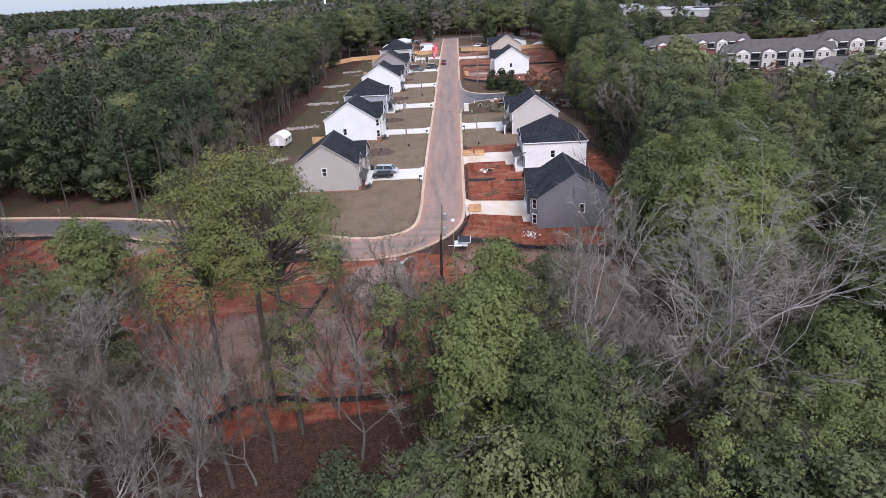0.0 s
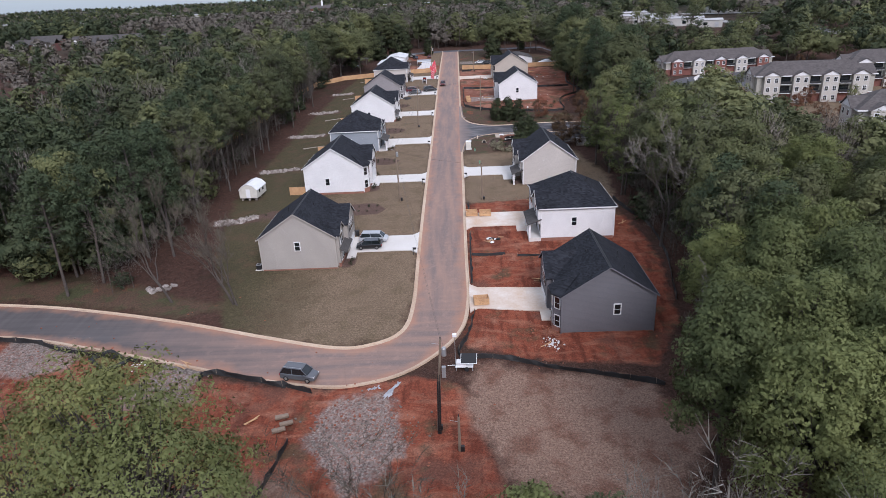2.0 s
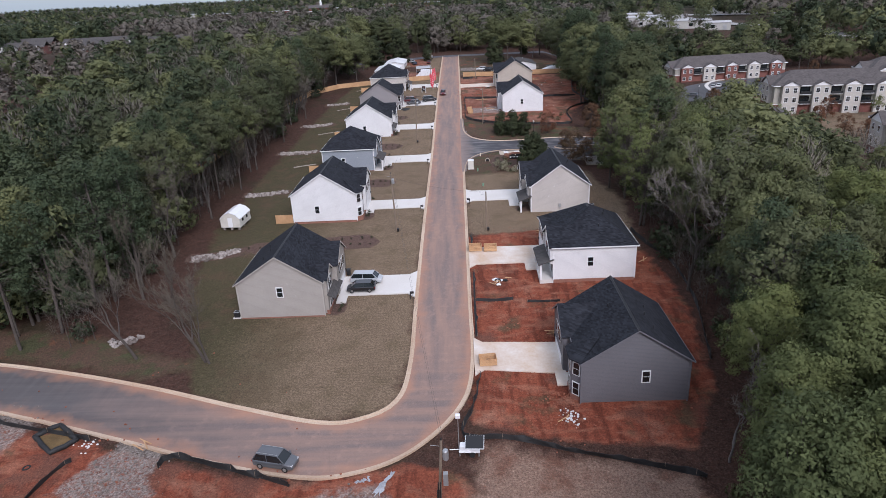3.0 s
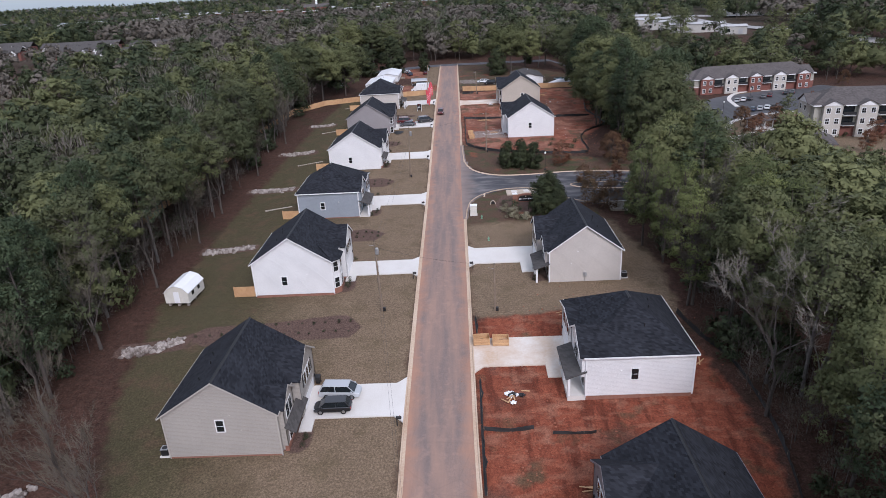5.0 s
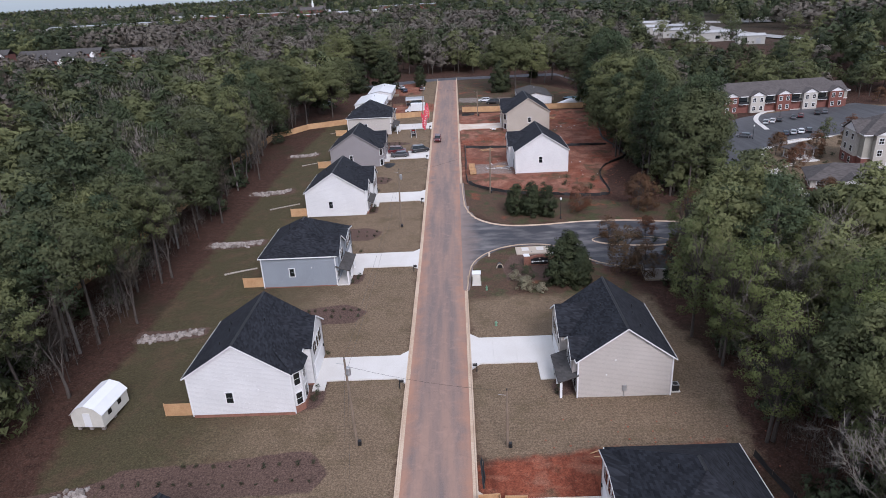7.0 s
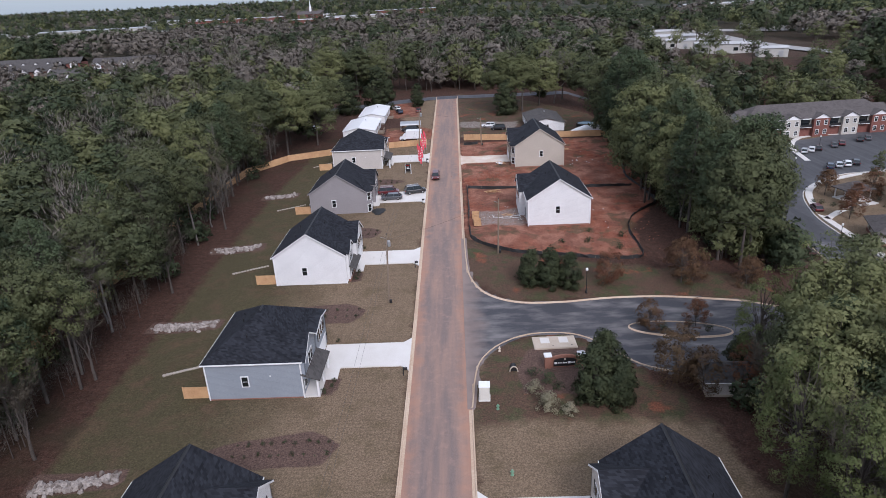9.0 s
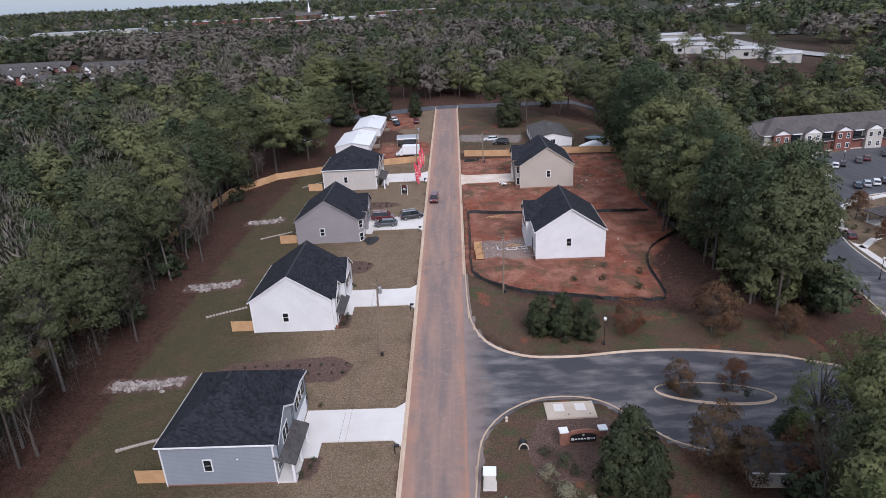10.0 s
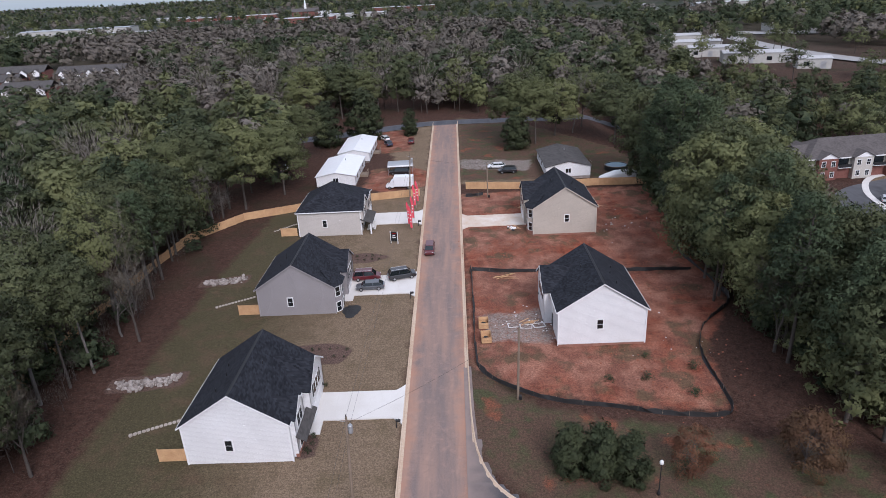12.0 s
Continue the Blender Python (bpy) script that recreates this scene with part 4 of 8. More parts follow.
        part("bay_wall", Soup().prism([(side * u, v) for u, v in [(-0.1, 0.25)] + plan[1:3] + [(-0.1, 4.6)]], 0.2, eave), wall, root)
        part("skirt", Soup().prism([(side * u, v) for u, v in [(-0.1, 0.2), (1.0, 1.22), (1.0, 3.63), (-0.1, 4.65)]], -0.6, 0.8), M["brick"], root, "red brick skirt")
        tip = at(-2.4, 2.4, eave + 2.0)
        ring_ = [at(0.2, -0.15, eave - 0.02), at(1.35, 1.05, eave - 0.02), at(1.35, 3.8, eave - 0.02), at(0.2, 5.0, eave - 0.02)]
        s = Soup()
        for p, q in zip(ring_, ring_[1:]):
            s.slab([p, q, tip], 0.14)
        part("bay_roof", s, M["shingles"], root, "dark shingle hip over the bay")
        for z in (1.75, 4.45):
            window(root, lambda a, oo, zz, z=z: at(0.95 + oo, 2.42 + a, z + zz), 1.0, 1.6)
            d = Vector((0.95, 1.0)).normalized()
            window(root, lambda a, oo, zz, z=z: at(0.475 + d[0] * a + d[1] * oo, 0.75 + d[1] * a - d[0] * oo, z + zz), 0.85, 1.6)
    if porch:
        p0, p1, deep_ = 0.0, g0 - 0.1, 2.1
        part("porch_floor", Soup().box(side * 0.0, p0, -1.0, side * deep_, p1, 0.3), M["concrete"], root)
        part("porch_roof", Soup().slab([at(-0.05, p0 - 0.3, 3.75), at(-0.05, p1 + 0.1, 3.75), at(deep_ + 0.3, p1 + 0.1, 2.85), at(deep_ + 0.3, p0 - 0.3, 2.85)], 0.14), M["brown_shingles"], root, "dark shingle porch roof")
        part("porch_beam", Soup().box(side * (deep_ - 0.25), p0 - 0.05, 2.5, side * (deep_ + 0.02), p1, 2.78), trim, root)
        for v in (p0 + 0.12, (p0 + p1) / 2, p1 - 0.15):
            part("porch_post", Soup().box(side * (deep_ - 0.28), v - 0.14, 0.3, side * deep_, v + 0.14, 2.5), trim, root, "white porch post")
        window(root, lambda a, oo, z: at(oo, 1.6 + a, 1.75 + z), 1.3, 1.6, (2, 2))
    part("front_door", Soup().box(side * 0.0, g0 - 1.35, 0.3, side * 0.06, g0 - 0.4, 2.4), M["dark_trim"], root, "black front door")
    # the stair window in the south wall, and its twin to the north
    if side_window:
        wu, wz = side_window
        window(root, lambda a, o, z: at(mid + wu + a * side, -o, wz + z), 0.85, 1.45)
    else:
        part("meter_box", Soup().box(side * (mid - 0.25), -0.16, 1.3, side * (mid + 0.25), -0.02, 2.0).box(side * (mid - 0.03), -0.08, 0.1, side * (mid + 0.03), -0.02, 1.3), M["metal"], root, "grey metal meter box")
    for v in (3.0, 7.0, 11.0):
        for z in (1.6, 4.4):
            window(root, lambda a, o, zz, v=v, z=z: at(back - o, v + a, z + zz), 0.9, 1.4)
    for (u, z) in ((mid + 2.2, eave - 2.2), (mid + 1.2, eave - 0.2)):
        part("wall_vent", Soup().tube([at(u, 0.02, z), at(u, -0.07, z)], [0.09, 0.08], 8), trim, root)
    return root


WALL_TRIM = {k: plain(k + "_trim", c, 0.5, vary=0.06) for k, c in (("beige", (0.43, 0.40, 0.365)), ("grey", (0.15, 0.15, 0.165)), ("taupe", (0.30, 0.28, 0.285)), ("tan", (0.52, 0.47, 0.405)))}
H1 = "two-storey beige lap-sided house with dark shingle gable roof"
house("gable", 1, -17.3, 124.3, -0.25, M["beige_siding"], H1, bay="gable", trim=WALL_TRIM["beige"])
house("gable", 1, -17.2, 159.0, 2.45, M["white_siding"], "two-storey white lap-sided house with a front bay", bay="poly", side_window=(-1.4, 2.6))
house("hip", 1, -17.7, 193.3, 3.25, M["blue_grey_siding"], "two-storey blue-grey house with hip roof and porch", length=14.2, porch=True, side_window=(-1.2, 2.8))
house("gable", 1, -16.7, 225.1, 4.75, M["white_siding"], "two-storey white lap-sided house with dark gable roof", bay="gable", length=14.4, side_window=(-1.0, 2.8))
house("gable", 1, -17.0, 258.3, 6.1, M["taupe_siding"], "two-storey taupe lap-sided house with a front bay", bay="poly", trim=WALL_TRIM["taupe"], side_window=(-1.0, 3.2))
house("hip", 1, -16.6, 289.6, 8.4, M["cream_siding"], "two-storey cream house with hip roof and porch", length=14.2, width=13.0, porch=True, side_window=(-1.0, 3.0))
house("gable", -1, 16.6, 104.4, -2.7, M["grey_siding"], "two-storey dark grey house with a front bay", bay="poly", length=14.2, trim=WALL_TRIM["grey"], side_window=(-1.2, 3.6), finished=False)
house("hip", -1, 17.2, 131.7, 0.75, M["white_siding"], "two-storey white house with dark hip roof, newly built", length=14.4, porch=True, side_window=(0.6, 3.1))
house("gable", -1, 16.9, 160.5, 1.9, M["cream_siding"], "two-storey cream lap-sided house with porch", length=13.8, width=11.2, bay="gable", porch=True, side_window=None)
house("gable", -1, 17.4, 246.2, 6.5, M["white_siding"], "two-storey white house shell with dark gable roof", length=14.6, bay="", side_window=(0.3, 3.4))
house("gable", -1, 18.4, 285.2, 8.6, M["tan_siding"], "two-storey tan lap-sided house with a front bay", bay="poly", trim=WALL_TRIM["tan"], length=14.4, width=12.4, side_window=(-0.4, 3.4))


# ---- trees ----
def rng(seed):
    return np.random.default_rng(seed)


def unit(a):
    return a / (np.linalg.norm(a, axis=-1, keepdims=True) + 1e-9)


def leaf_cards(points, soft, size, r, loose=0.35, aspect=0.7):
    """Small three-cornered leaves at the points; soft is the way each leaf's shading faces. Rows 0-2 corners, row 3 that way."""
    n = len(points)
    nrm = unit(soft + r.normal(size=(n, 3)) * loose)
    a = unit(np.cross(nrm, r.normal(size=(n, 3))))
    b = np.cross(nrm, a)
    s = size * r.uniform(0.5, 1.4, (n, 1))
    a, b = a * s, b * s * aspect
    return np.stack([points - a - b * 0.6, points + a - b * 0.6, points + b * 1.6, soft], 1)


def dome(r, height, radius, crown, count, lowest=-0.45):
    """Clump centres over an uneven domed crown whose foot lies at height - crown, and the crown's heart."""
    bulge = r.uniform(0, math.tau, 3)
    out = []
    while len(out) < count:
        p = r.normal(size=3)
        p /= np.linalg.norm(p)
        if p[2] < lowest:
            continue
        q = r.uniform(0.55, 1.0) ** 0.6
        a = math.atan2(p[1], p[0])
        wide = radius * (1.06 - 0.22 * p[2]) * (0.84 + 0.14 * math.sin(2 * a + bulge[0]) + 0.11 * math.sin(3 * a + bulge[1]))
        z = height - crown * 0.62 + p[2] * crown * (0.56 if p[2] > 0 else 0.62) * q
        out.append((p[0] * wide * q, p[1] * wide * q, z))
    return np.array(out), np.array([0, 0, height - crown * 0.68])


def broadleaf(seed, height, radius, crown, clumps, leaves, leaf, clump_r=1.2, loose=0.5, limb_sides=3, fill=0.12, lowest=-0.45, lump=0.85):
    """Stem and limbs (a soup) and leaves (an array) of one broad-leaved tree standing on the origin."""
    r = rng(seed)
    wood = Soup()
    lean = r.normal(size=2) * 0.02 * height
    fork = height - crown * 0.95
    stem = [(0, 0, -0.6), (lean[0] * 0.3, lean[1] * 0.3, fork * 0.5), (lean[0] * 0.7, lean[1] * 0.7, fork), (lean[0], lean[1], height - crown * 0.3)]
    r0 = 0.0075 * height + 0.04
    wood.tube(stem, [r0 * 1.25, r0, r0 * 0.8, r0 * 0.25], 7, cap=False)
    centres, heart = dome(r, height, radius, crown, clumps, lowest)
    pts, ways = [], []
    for c in centres:
        k = r.uniform(0.0, 0.6)
        start = Vector(stem[2]).lerp(Vector(stem[3]), k)
        start.z = min(start.z, c[2] - 0.3 * np.hypot(c[0], c[1]) * 0.6)
        start.z = max(start.z, fork * 0.75)
        m = start.lerp(Vector(c), 0.5) + Vector(r.normal(size=3) * 0.35)
        wood.tube([start, m, Vector(c)], [r0 * 0.42, r0 * 0.24, r0 * 0.06], limb_sides, cap=False)
        # leaves sit on the outside of each rounded spray, most on its upper and outer side
        rr = clump_r * r.uniform(0.65, 1.4)
        out = unit((c - heart) / np.array([radius, radius, crown * 0.6]))
        d = unit(r.normal(size=(leaves, 3)) + 0.55 * out + np.array([0, 0, 0.35]))
        pts.append(c + d * rr * np.array([1.0, 1.0, 0.66]) * r.uniform(0.55, 1.12, (leaves, 1)))
        ways.append(d)
    pts, ways = np.concatenate(pts), np.concatenate(ways)
    # shaded inner leaves
    n = int(len(pts) * fill)
    if n:
        inner = heart + (centres[r.integers(len(centres), size=n)] - heart) * r.uniform(0.45, 0.85, (n, 1)) + r.normal(size=(n, 3)) * clump_r * 0.4
        pts, ways = np.concatenate([pts, inner]), np.concatenate([ways, unit(inner - heart)])
    body = unit((pts - heart) / np.array([radius, radius, crown * 0.55]))
    soft = unit(body * 0.8 + ways * lump + r.normal(size=pts.shape) * 0.16 + np.array([0, 0, 0.12]))
    size = np.full((len(pts), 1), leaf)
    if n:
        size[-n:] *= 1.9
    return wood, leaf_cards(pts, soft, size, r, loose)


def pine(seed, height, radius, crown, clumps, leaves, leaf):
    """A tall pine: bare stem, limbs in whorls, rounded tufts of needles at their ends."""
    r = rng(seed)
    wood = Soup()
    r0 = 0.008 * height + 0.05
    sway = r.normal(size=2) * 0.25
    wood.tube([(0, 0, -0.6), (sway[0], sway[1], height * 0.5), (0, 0, height * 0.98)], [r0 * 1.2, r0 * 0.85, r0 * 0.2], 7, cap=False)
    pts, ways, body = [], [], []
    for i in range(clumps):
        u = (i + r.random()) / clumps
        z = height - crown * (1 - u) * 0.98
        reach = radius * min(1.0, 1.25 * (1 - u) ** 0.55) * r.uniform(0.4, 1.05) + 0.2
        a = r.uniform(0, math.tau)
        c = np.array([math.cos(a) * reach, math.sin(a) * reach, z + 0.18 * reach])
        if i % 2 == 0:
            wood.tube([(0, 0, z - 0.2), tuple(c)], [r0 * 0.3, r0 * 0.08], 3, cap=False)
        d = unit(r.normal(size=(leaves, 3)) + np.array([0, 0, 0.45]))
        rr = r.uniform(0.6, 1.1) * 0.30 * radius
        pts.append(c + d * rr * np.array([1, 1, 0.7]) * r.uniform(0.4, 1.1, (leaves, 1)))
        ways.append(d)
        body.append(np.repeat(unit(c - np.array([0, 0, height - crown * 0.7]))[None], leaves, 0))
    pts, ways, body = np.concatenate(pts), np.concatenate(ways), np.concatenate(body)
    soft = unit(ways * 0.95 + body * 0.5 + np.array([0, 0, 0.15]) + r.normal(size=pts.shape) * 0.2)
    return wood, leaf_cards(pts, soft, leaf, r, 0.6, 0.45)


def bare(seed, height, spread, depth=5, rough=1.0, stems=1, thick=0.0095, twig=0.02):
    """A leafless tree: crooked forking limbs down to twigs. Returns limbs (a soup) and twigs (thin cards)."""
    r = rng(seed)
    wood, twigs = Soup(), []

    def grow(p, d, length, rad, level):
        steps = 4 if level < 3 else 3 if level < 5 else 2
        pts, radii = [p], [rad]
        for k in range(steps):
            d = (d + Vector(r.normal(size=3)) * (0.10 if level == 0 else 0.20) * rough + Vector((0, 0, 0.09))).normalized()
            p = p + d * (length / steps)
            pts.append(p)
            radii.append(rad * (1 - 0.42 * (k + 1) / steps))
        wood.tube(pts, radii, 6 if level < 2 else (4 if level < 3 else 3), cap=False)
        if level >= depth - 2:
            for k in range(11 if level == depth else 5):
                e = (d + Vector(r.normal(size=3)) * 0.55).normalized()
                s = pts[0].lerp(pts[-1], r.random())
                twigs.append((s, e, r.uniform(0.4, 1.4)))
        if level == depth:
            return
        kids = 3 if r.random() < 0.6 or level < 1 else 2
        for k in range(kids):
            axis = Vector(r.normal(size=3))
            side = (axis - d * axis.dot(d)).normalized()
            fork = r.uniform(0.35, 0.85) * spread * (0.4 if k == 0 else 1)
            e = (d * math.cos(fork) + side * math.sin(fork)).normalized()
            at = len(pts) - 1 if k == 0 else int(r.integers(max(1, steps // 2), steps + 1))
            grow(pts[at], e, length * (r.uniform(0.74, 0.92) if k == 0 else r.uniform(0.55, 0.85)), radii[at] * (0.88 if k == 0 else 0.64), level + 1)

    for s in range(stems):
        d = Vector((r.normal() * 0.22 * (stems > 1), r.normal() * 0.22 * (stems > 1), 1)).normalized()
        grow(Vector((0.3 * s, 0.2 * s, -0.5)), d, height * 0.27, thick * height / (1 + 0.2 * (stems - 1)), 0)
    tall = height / max(v[2] for v in wood.v)
    wood.v = [(x * tall, y * tall, z * tall) for x, y, z in wood.v]
    cards = []
    for s, e, ln in twigs:
        w = e.orthogonal().normalized() * twig
        s = s * tall
        cards.append([s - w, s + w, s + e * ln, (w.normalized().cross(e) + Vector((0, 0, 0.6))).normalized()])
    return wood, np.array([[tuple(v) for v in c] for c in cards])


def tree_thing(name, kind, made, leaf_material, bark, label, category, crown_name="crown"):
    """The first of a sort: an Empty with its trunk and crown, kept as a pattern for copies."""
    wood, cards = made
    root = thing(name, label, category)
    t = new("trunk", wood.mesh(name + "_trunk", bark, True))
    t.parent = root
    c = new(crown_name, leaf_mesh(name + "_" + crown_name, cards, leaf_material))
    c.parent = root
    return root


class Sort:
    """A sort of tree with a few patterns, planted again and again."""

    def __init__(self, patterns, height):
        self.patterns, self.height, self.used = patterns, height, [False] * len(patterns)
        self.r = rng(sum(ord(c) for c in patterns[0].name) + len(patterns))

    def plant(self, x, y, height, turn=None, wide=1.0, label="", group=""):
        i = int(self.r.integers(len(self.patterns)))
        if not all(self.used):
            i = self.used.index(False)
        s = height / self.height
        m = Matrix.Translation((x, y, land(x, y) - 0.1)) @ pose(0, 0, 0, 0, 0, self.r.uniform(0, 360) if turn is None else turn)
        if not self.used[i]:
            ob = self.patterns[i]
            self.used[i] = True
            ob.matrix_basis = m
        else:
            ob = copy_thing(self.patterns[i], m)
        ob.scale = (s * wide, s * wide, s)
        return tagged(ob, label, "", group)


def scatter(seed, x0, x1, y0, y1, step, keep):
    r = rng(seed)
    out = []
    for y in np.arange(y0, y1, step):
        for x in np.arange(x0, x1, step):
            px_, py_ = x + r.uniform(-0.45, 0.45) * step, y + r.uniform(-0.45, 0.45) * step
            if keep(px_, py_):
                out.append((px_, py_))
    return out


OLIVE = "tall broad-leaved tree with thinning olive-green crown"
YELLOW = "broad-leaved tree turning yellow-green over a slim trunk"
DARK = "dark evergreen tree with a dense rounded crown"
PINE = "tall slender pine with dark needle tufts"
BARE = "leafless pale grey tree with fine forked twigs"
RUST = "small tree with sparse rust-brown autumn leaves"
hero = Sort([tree_thing("tree", "hero", broadleaf(11 + i, 22, 4.9 + 0.5 * i, 14.0, 120, 150, 0.16, 1.25, lowest=-0.6), M["leaf_near"], M["bark"], OLIVE, "tree") for i in range(3)], 22)
spare = Sort([tree_thing("tree", "spare", broadleaf(21 + i, 22, 3.9 + 0.5 * i, 15.0, 80, 100, 0.137, 1.0, fill=0.0, lowest=-0.85), M["leaf_near"], M["bark"], "slim broad-leaved tree with a sparse ragged crown", "tree") for i in range(3)], 22)
oak = Sort([tree_thing("tree", "oak", broadleaf(31 + i, 20, 5.7 + 0.5 * i, 13 + i * 0.6, 110, 84, 0.228, 1.3, lowest=-0.6), M["leaf_oak"], M["bark"], YELLOW, "tree") for i in range(4)], 20)
thin = Sort([tree_thing("tree", "thin", broadleaf(51 + i, 20, 4.5, 12.5, 80, 96, 0.175, 1.1, fill=0.05, lowest=-0.7), M["leaf_dim"], M["grey_bark"], OLIVE, "tree") for i in range(3)], 20)
edge = Sort([tree_thing("tree", "edge", broadleaf(61 + i, 20, 4.2 + 0.3 * i, 9.5 + 0.5 * i, 80, 80, 0.195, 1.1, fill=0.05, lowest=-0.5), M["leaf_dim" if i % 2 else "leaf_oak"], M["grey_bark" if i % 2 else "bark"], "tall tree with a high olive crown on a bare trunk", "tree") for i in range(4)], 20)
dark = Sort([tree_thing("evergreen_tree", "dark", broadleaf(71 + i, 12, 3.4, 11.4, 100, 80, 0.23, 1.0, lowest=-0.9), M["leaf_dark"], M["bark"], DARK, "evergreen tree") for i in range(2)], 12)
pines = Sort([tree_thing("pine_tree", "pine", pine(91 + i, 22, 4.3, 13 + i, 110, 62, 0.235), M["leaf_pine"], M["bark"], PINE, "pine tree") for i in range(3)], 22)
nude = Sort([tree_thing("bare_tree", "bare", bare(111 + i, 20, 0.95 + 0.1 * i, 5), M["twig"], M["grey_bark"], BARE, "bare tree", "twig_crown") for i in range(3)], 20)
rust = Sort([tree_thing("autumn_tree", "rust", broadleaf(131 + i, 8, 2.8, 6.4, 60, 90, 0.12, 0.8, fill=0.0, lowest=-0.8), M["leaf_rust"], M["bark"], RUST, "tree") for i in range(2)], 8)
shrub = Sort([tree_thing("shrub", "shrub", broadleaf(151 + i, 2.0, 1.0, 1.9, 14, 36, 0.075, 0.45), M["leaf_dark"], M["bark"], "low dark green shrub in a planting bed", "shrub", "leaves") for i in range(2)], 2.0)
M["leaf_pale"] = foliage("pale_cream_leaves", (0.24, 0.22, 0.15), (0.40, 0.37, 0.27), 0.2, grain=10.0)
pale_shrub = Sort([tree_thing("shrub", "pale", broadleaf(161, 2.4, 1.4, 2.3, 24, 60, 0.09, 0.5, lowest=-0.9), M["leaf_pale"], M["bark"], "pale cream seed-headed shrub beside the brick sign", "shrub", "leaves")], 2.4)
for x, y, h in ((13.6, 189.2, 2.6), (12.4, 193.0, 1.8), (16.2, 188.4, 1.6)):
    pale_shrub.plant(x, y, h, group="shrubs round the sign")
white_tree = Sort([tree_thing("bare_tree", "white", bare(121 + i, 26, 1.0, 6, 1.0, 1, 0.0125, 0.022), M["white_twig"], M["white_bark"], "large leafless tree with pale whitish limbs", "bare tree", "twig_crown") for i in range(2)], 26)

gold = Sort([tree_thing("tree", "gold", broadleaf(171 + i, 28, 6.4 + 0.6 * i, 13.5, 150, 120, 0.12, 1.15, fill=0.0, lowest=-0.55), M["leaf_gold"], M["bark"], "tall broad-leaved tree with a wide yellow-green crown", "tree") for i in range(2)], 28)
for x, y, h, w in ((-12.6, 51.5, 28.3, 1.05), (-20.4, 53.5, 26.6, 0.98), (-16.4, 55.5, 28.6, 1.1)):
    gold.plant(x, y, h, wide=w, group="trees round the clearing")
M["slim_twig"] = foliage("brown_twigs", (0.085, 0.068, 0.06), (0.13, 0.108, 0.098), 0.0)
for x, y, h, w in ((19.2, 46.5, 31, 1.05), (14.2, 47.5, 30, 0.8), (23.5, 45.5, 28, 0.8), (-29, 50.5, 19, 0.9), (13.6, 49, 22, 0.8), (-27, 40, 18, 0.9), (-19.5, 43, 17, 0.6), (-33, 46, 19, 0.9), (-24, 36.5, 15, 1.0)):
    white_tree.plant(x, y, h, wide=w, group="bare trees")
# trees that stand out, by their places
for x, y, h in ((6.9, 56, 18), (26.5, 75, 22.5), (32.0, 74.5, 24), (29.5, 66, 23), (31.6, 87.5, 18.5), (38, 79, 22), (34, 66, 23), (35.5, 101, 17.5), (42.5, 101.5, 21), (45, 96, 22), (37, 90, 22), (30, 40, 19), (-36, 62, 20), (5.5, 40.5, 21), (9.6, 37, 19), (41, 82, 23), (43, 88, 22), (37, 70, 24)):
    hero.plant(x, y, h, group="trees round the clearing")
for x, y, h in ((1.5, 46, 19), (13.2, 38.5, 18), (0.2, 31.5, 15), (19.1, 32, 17), (25, 33, 18), (-12.4, 50.8, 15), (3.2, 53, 18), (-3.2, 52, 16), (-38, 55, 17), (15, 33, 14), (9, 52.5, 17), (-45, 48, 16), (29, 58, 20), (-28, 38, 16), (-36, 36, 16), (-42, 52, 15), (11.5, 44.5, 18), (4.0, 35, 15), (7.6, 46, 15)):
    spare.plant(x, y, h, group="trees round the clearing")
for x, y, h in ((-40, 50, 18), (-34, 44, 19), (-46, 58, 20), (-4.2, 57, 21), (-9, 53, 18), (28, 50, 20), (33, 58, 20), (-50, 46, 17), (-24, 41, 16), (37, 69, 22), (30, 94, 16), (-30, 36, 19), (-38, 40, 20), (-45, 42, 19), (-52, 52, 20), (24, 45, 19), (23, 57, 22), (-43, 70, 18), (-55, 64, 19), (12, 50, 17), (-26, 34, 15), (-19, 36, 15), (-34, 33, 16), (26, 40, 18), (-6, 47, 16), (31, 46, 19), (-41, 36, 17), (34, 52, 20), (-22, 47, 15), (-36, 49, 18), (-31, 41, 17), (-44, 47, 18), (-48, 39, 17), (-25, 45, 16), (-38, 44, 17), (-15, 44, 14)):
    nude.plant(x, y, h, group="bare trees")
for x, y, h in ((-33, 56, 14), (-44, 63, 15), (12, 57, 17), (-27, 50, 12)):
    thin.plant(x, y, h, group="trees round the clearing")

left_edge = rng(5)
for k in range(78):
    y = 119 + k * 2.45 + left_edge.normal() * 0.8
    x = -49.5 - left_edge.random() * 9 - (0 if y > 130 else 3)
    h = left_edge.uniform(17.5, 23)
    p = left_edge.random()
    if y < 165:
        (pines if p < 0.60 else edge if p < 0.85 else nude).plant(x, y, h, group="woods along the lawns")
    elif y < 215:
        (edge if p < 0.62 else oak if p < 0.72 else nude if p < 0.85 else pines).plant(x, y, h, group="woods along the lawns")
    else:
        (edge if p < 0.55 else oak if p < 0.8 else nude if p < 0.9 else pines).plant(x, y, h, group="woods along the lawns")
right_edge = rng(6)
for k in range(40):
    y = 100 + k * 2.4
    x = 38.5 + right_edge.random() * 10 + (3.5 if 150 < y < 175 else 0)
    p = right_edge.random()
    (edge if p < 0.32 else spare if p < 0.68 else oak if p < 0.78 else nude if p < 0.94 else pines).plant(x, y, right_edge.uniform(17, 23), group="woods behind the building lots")
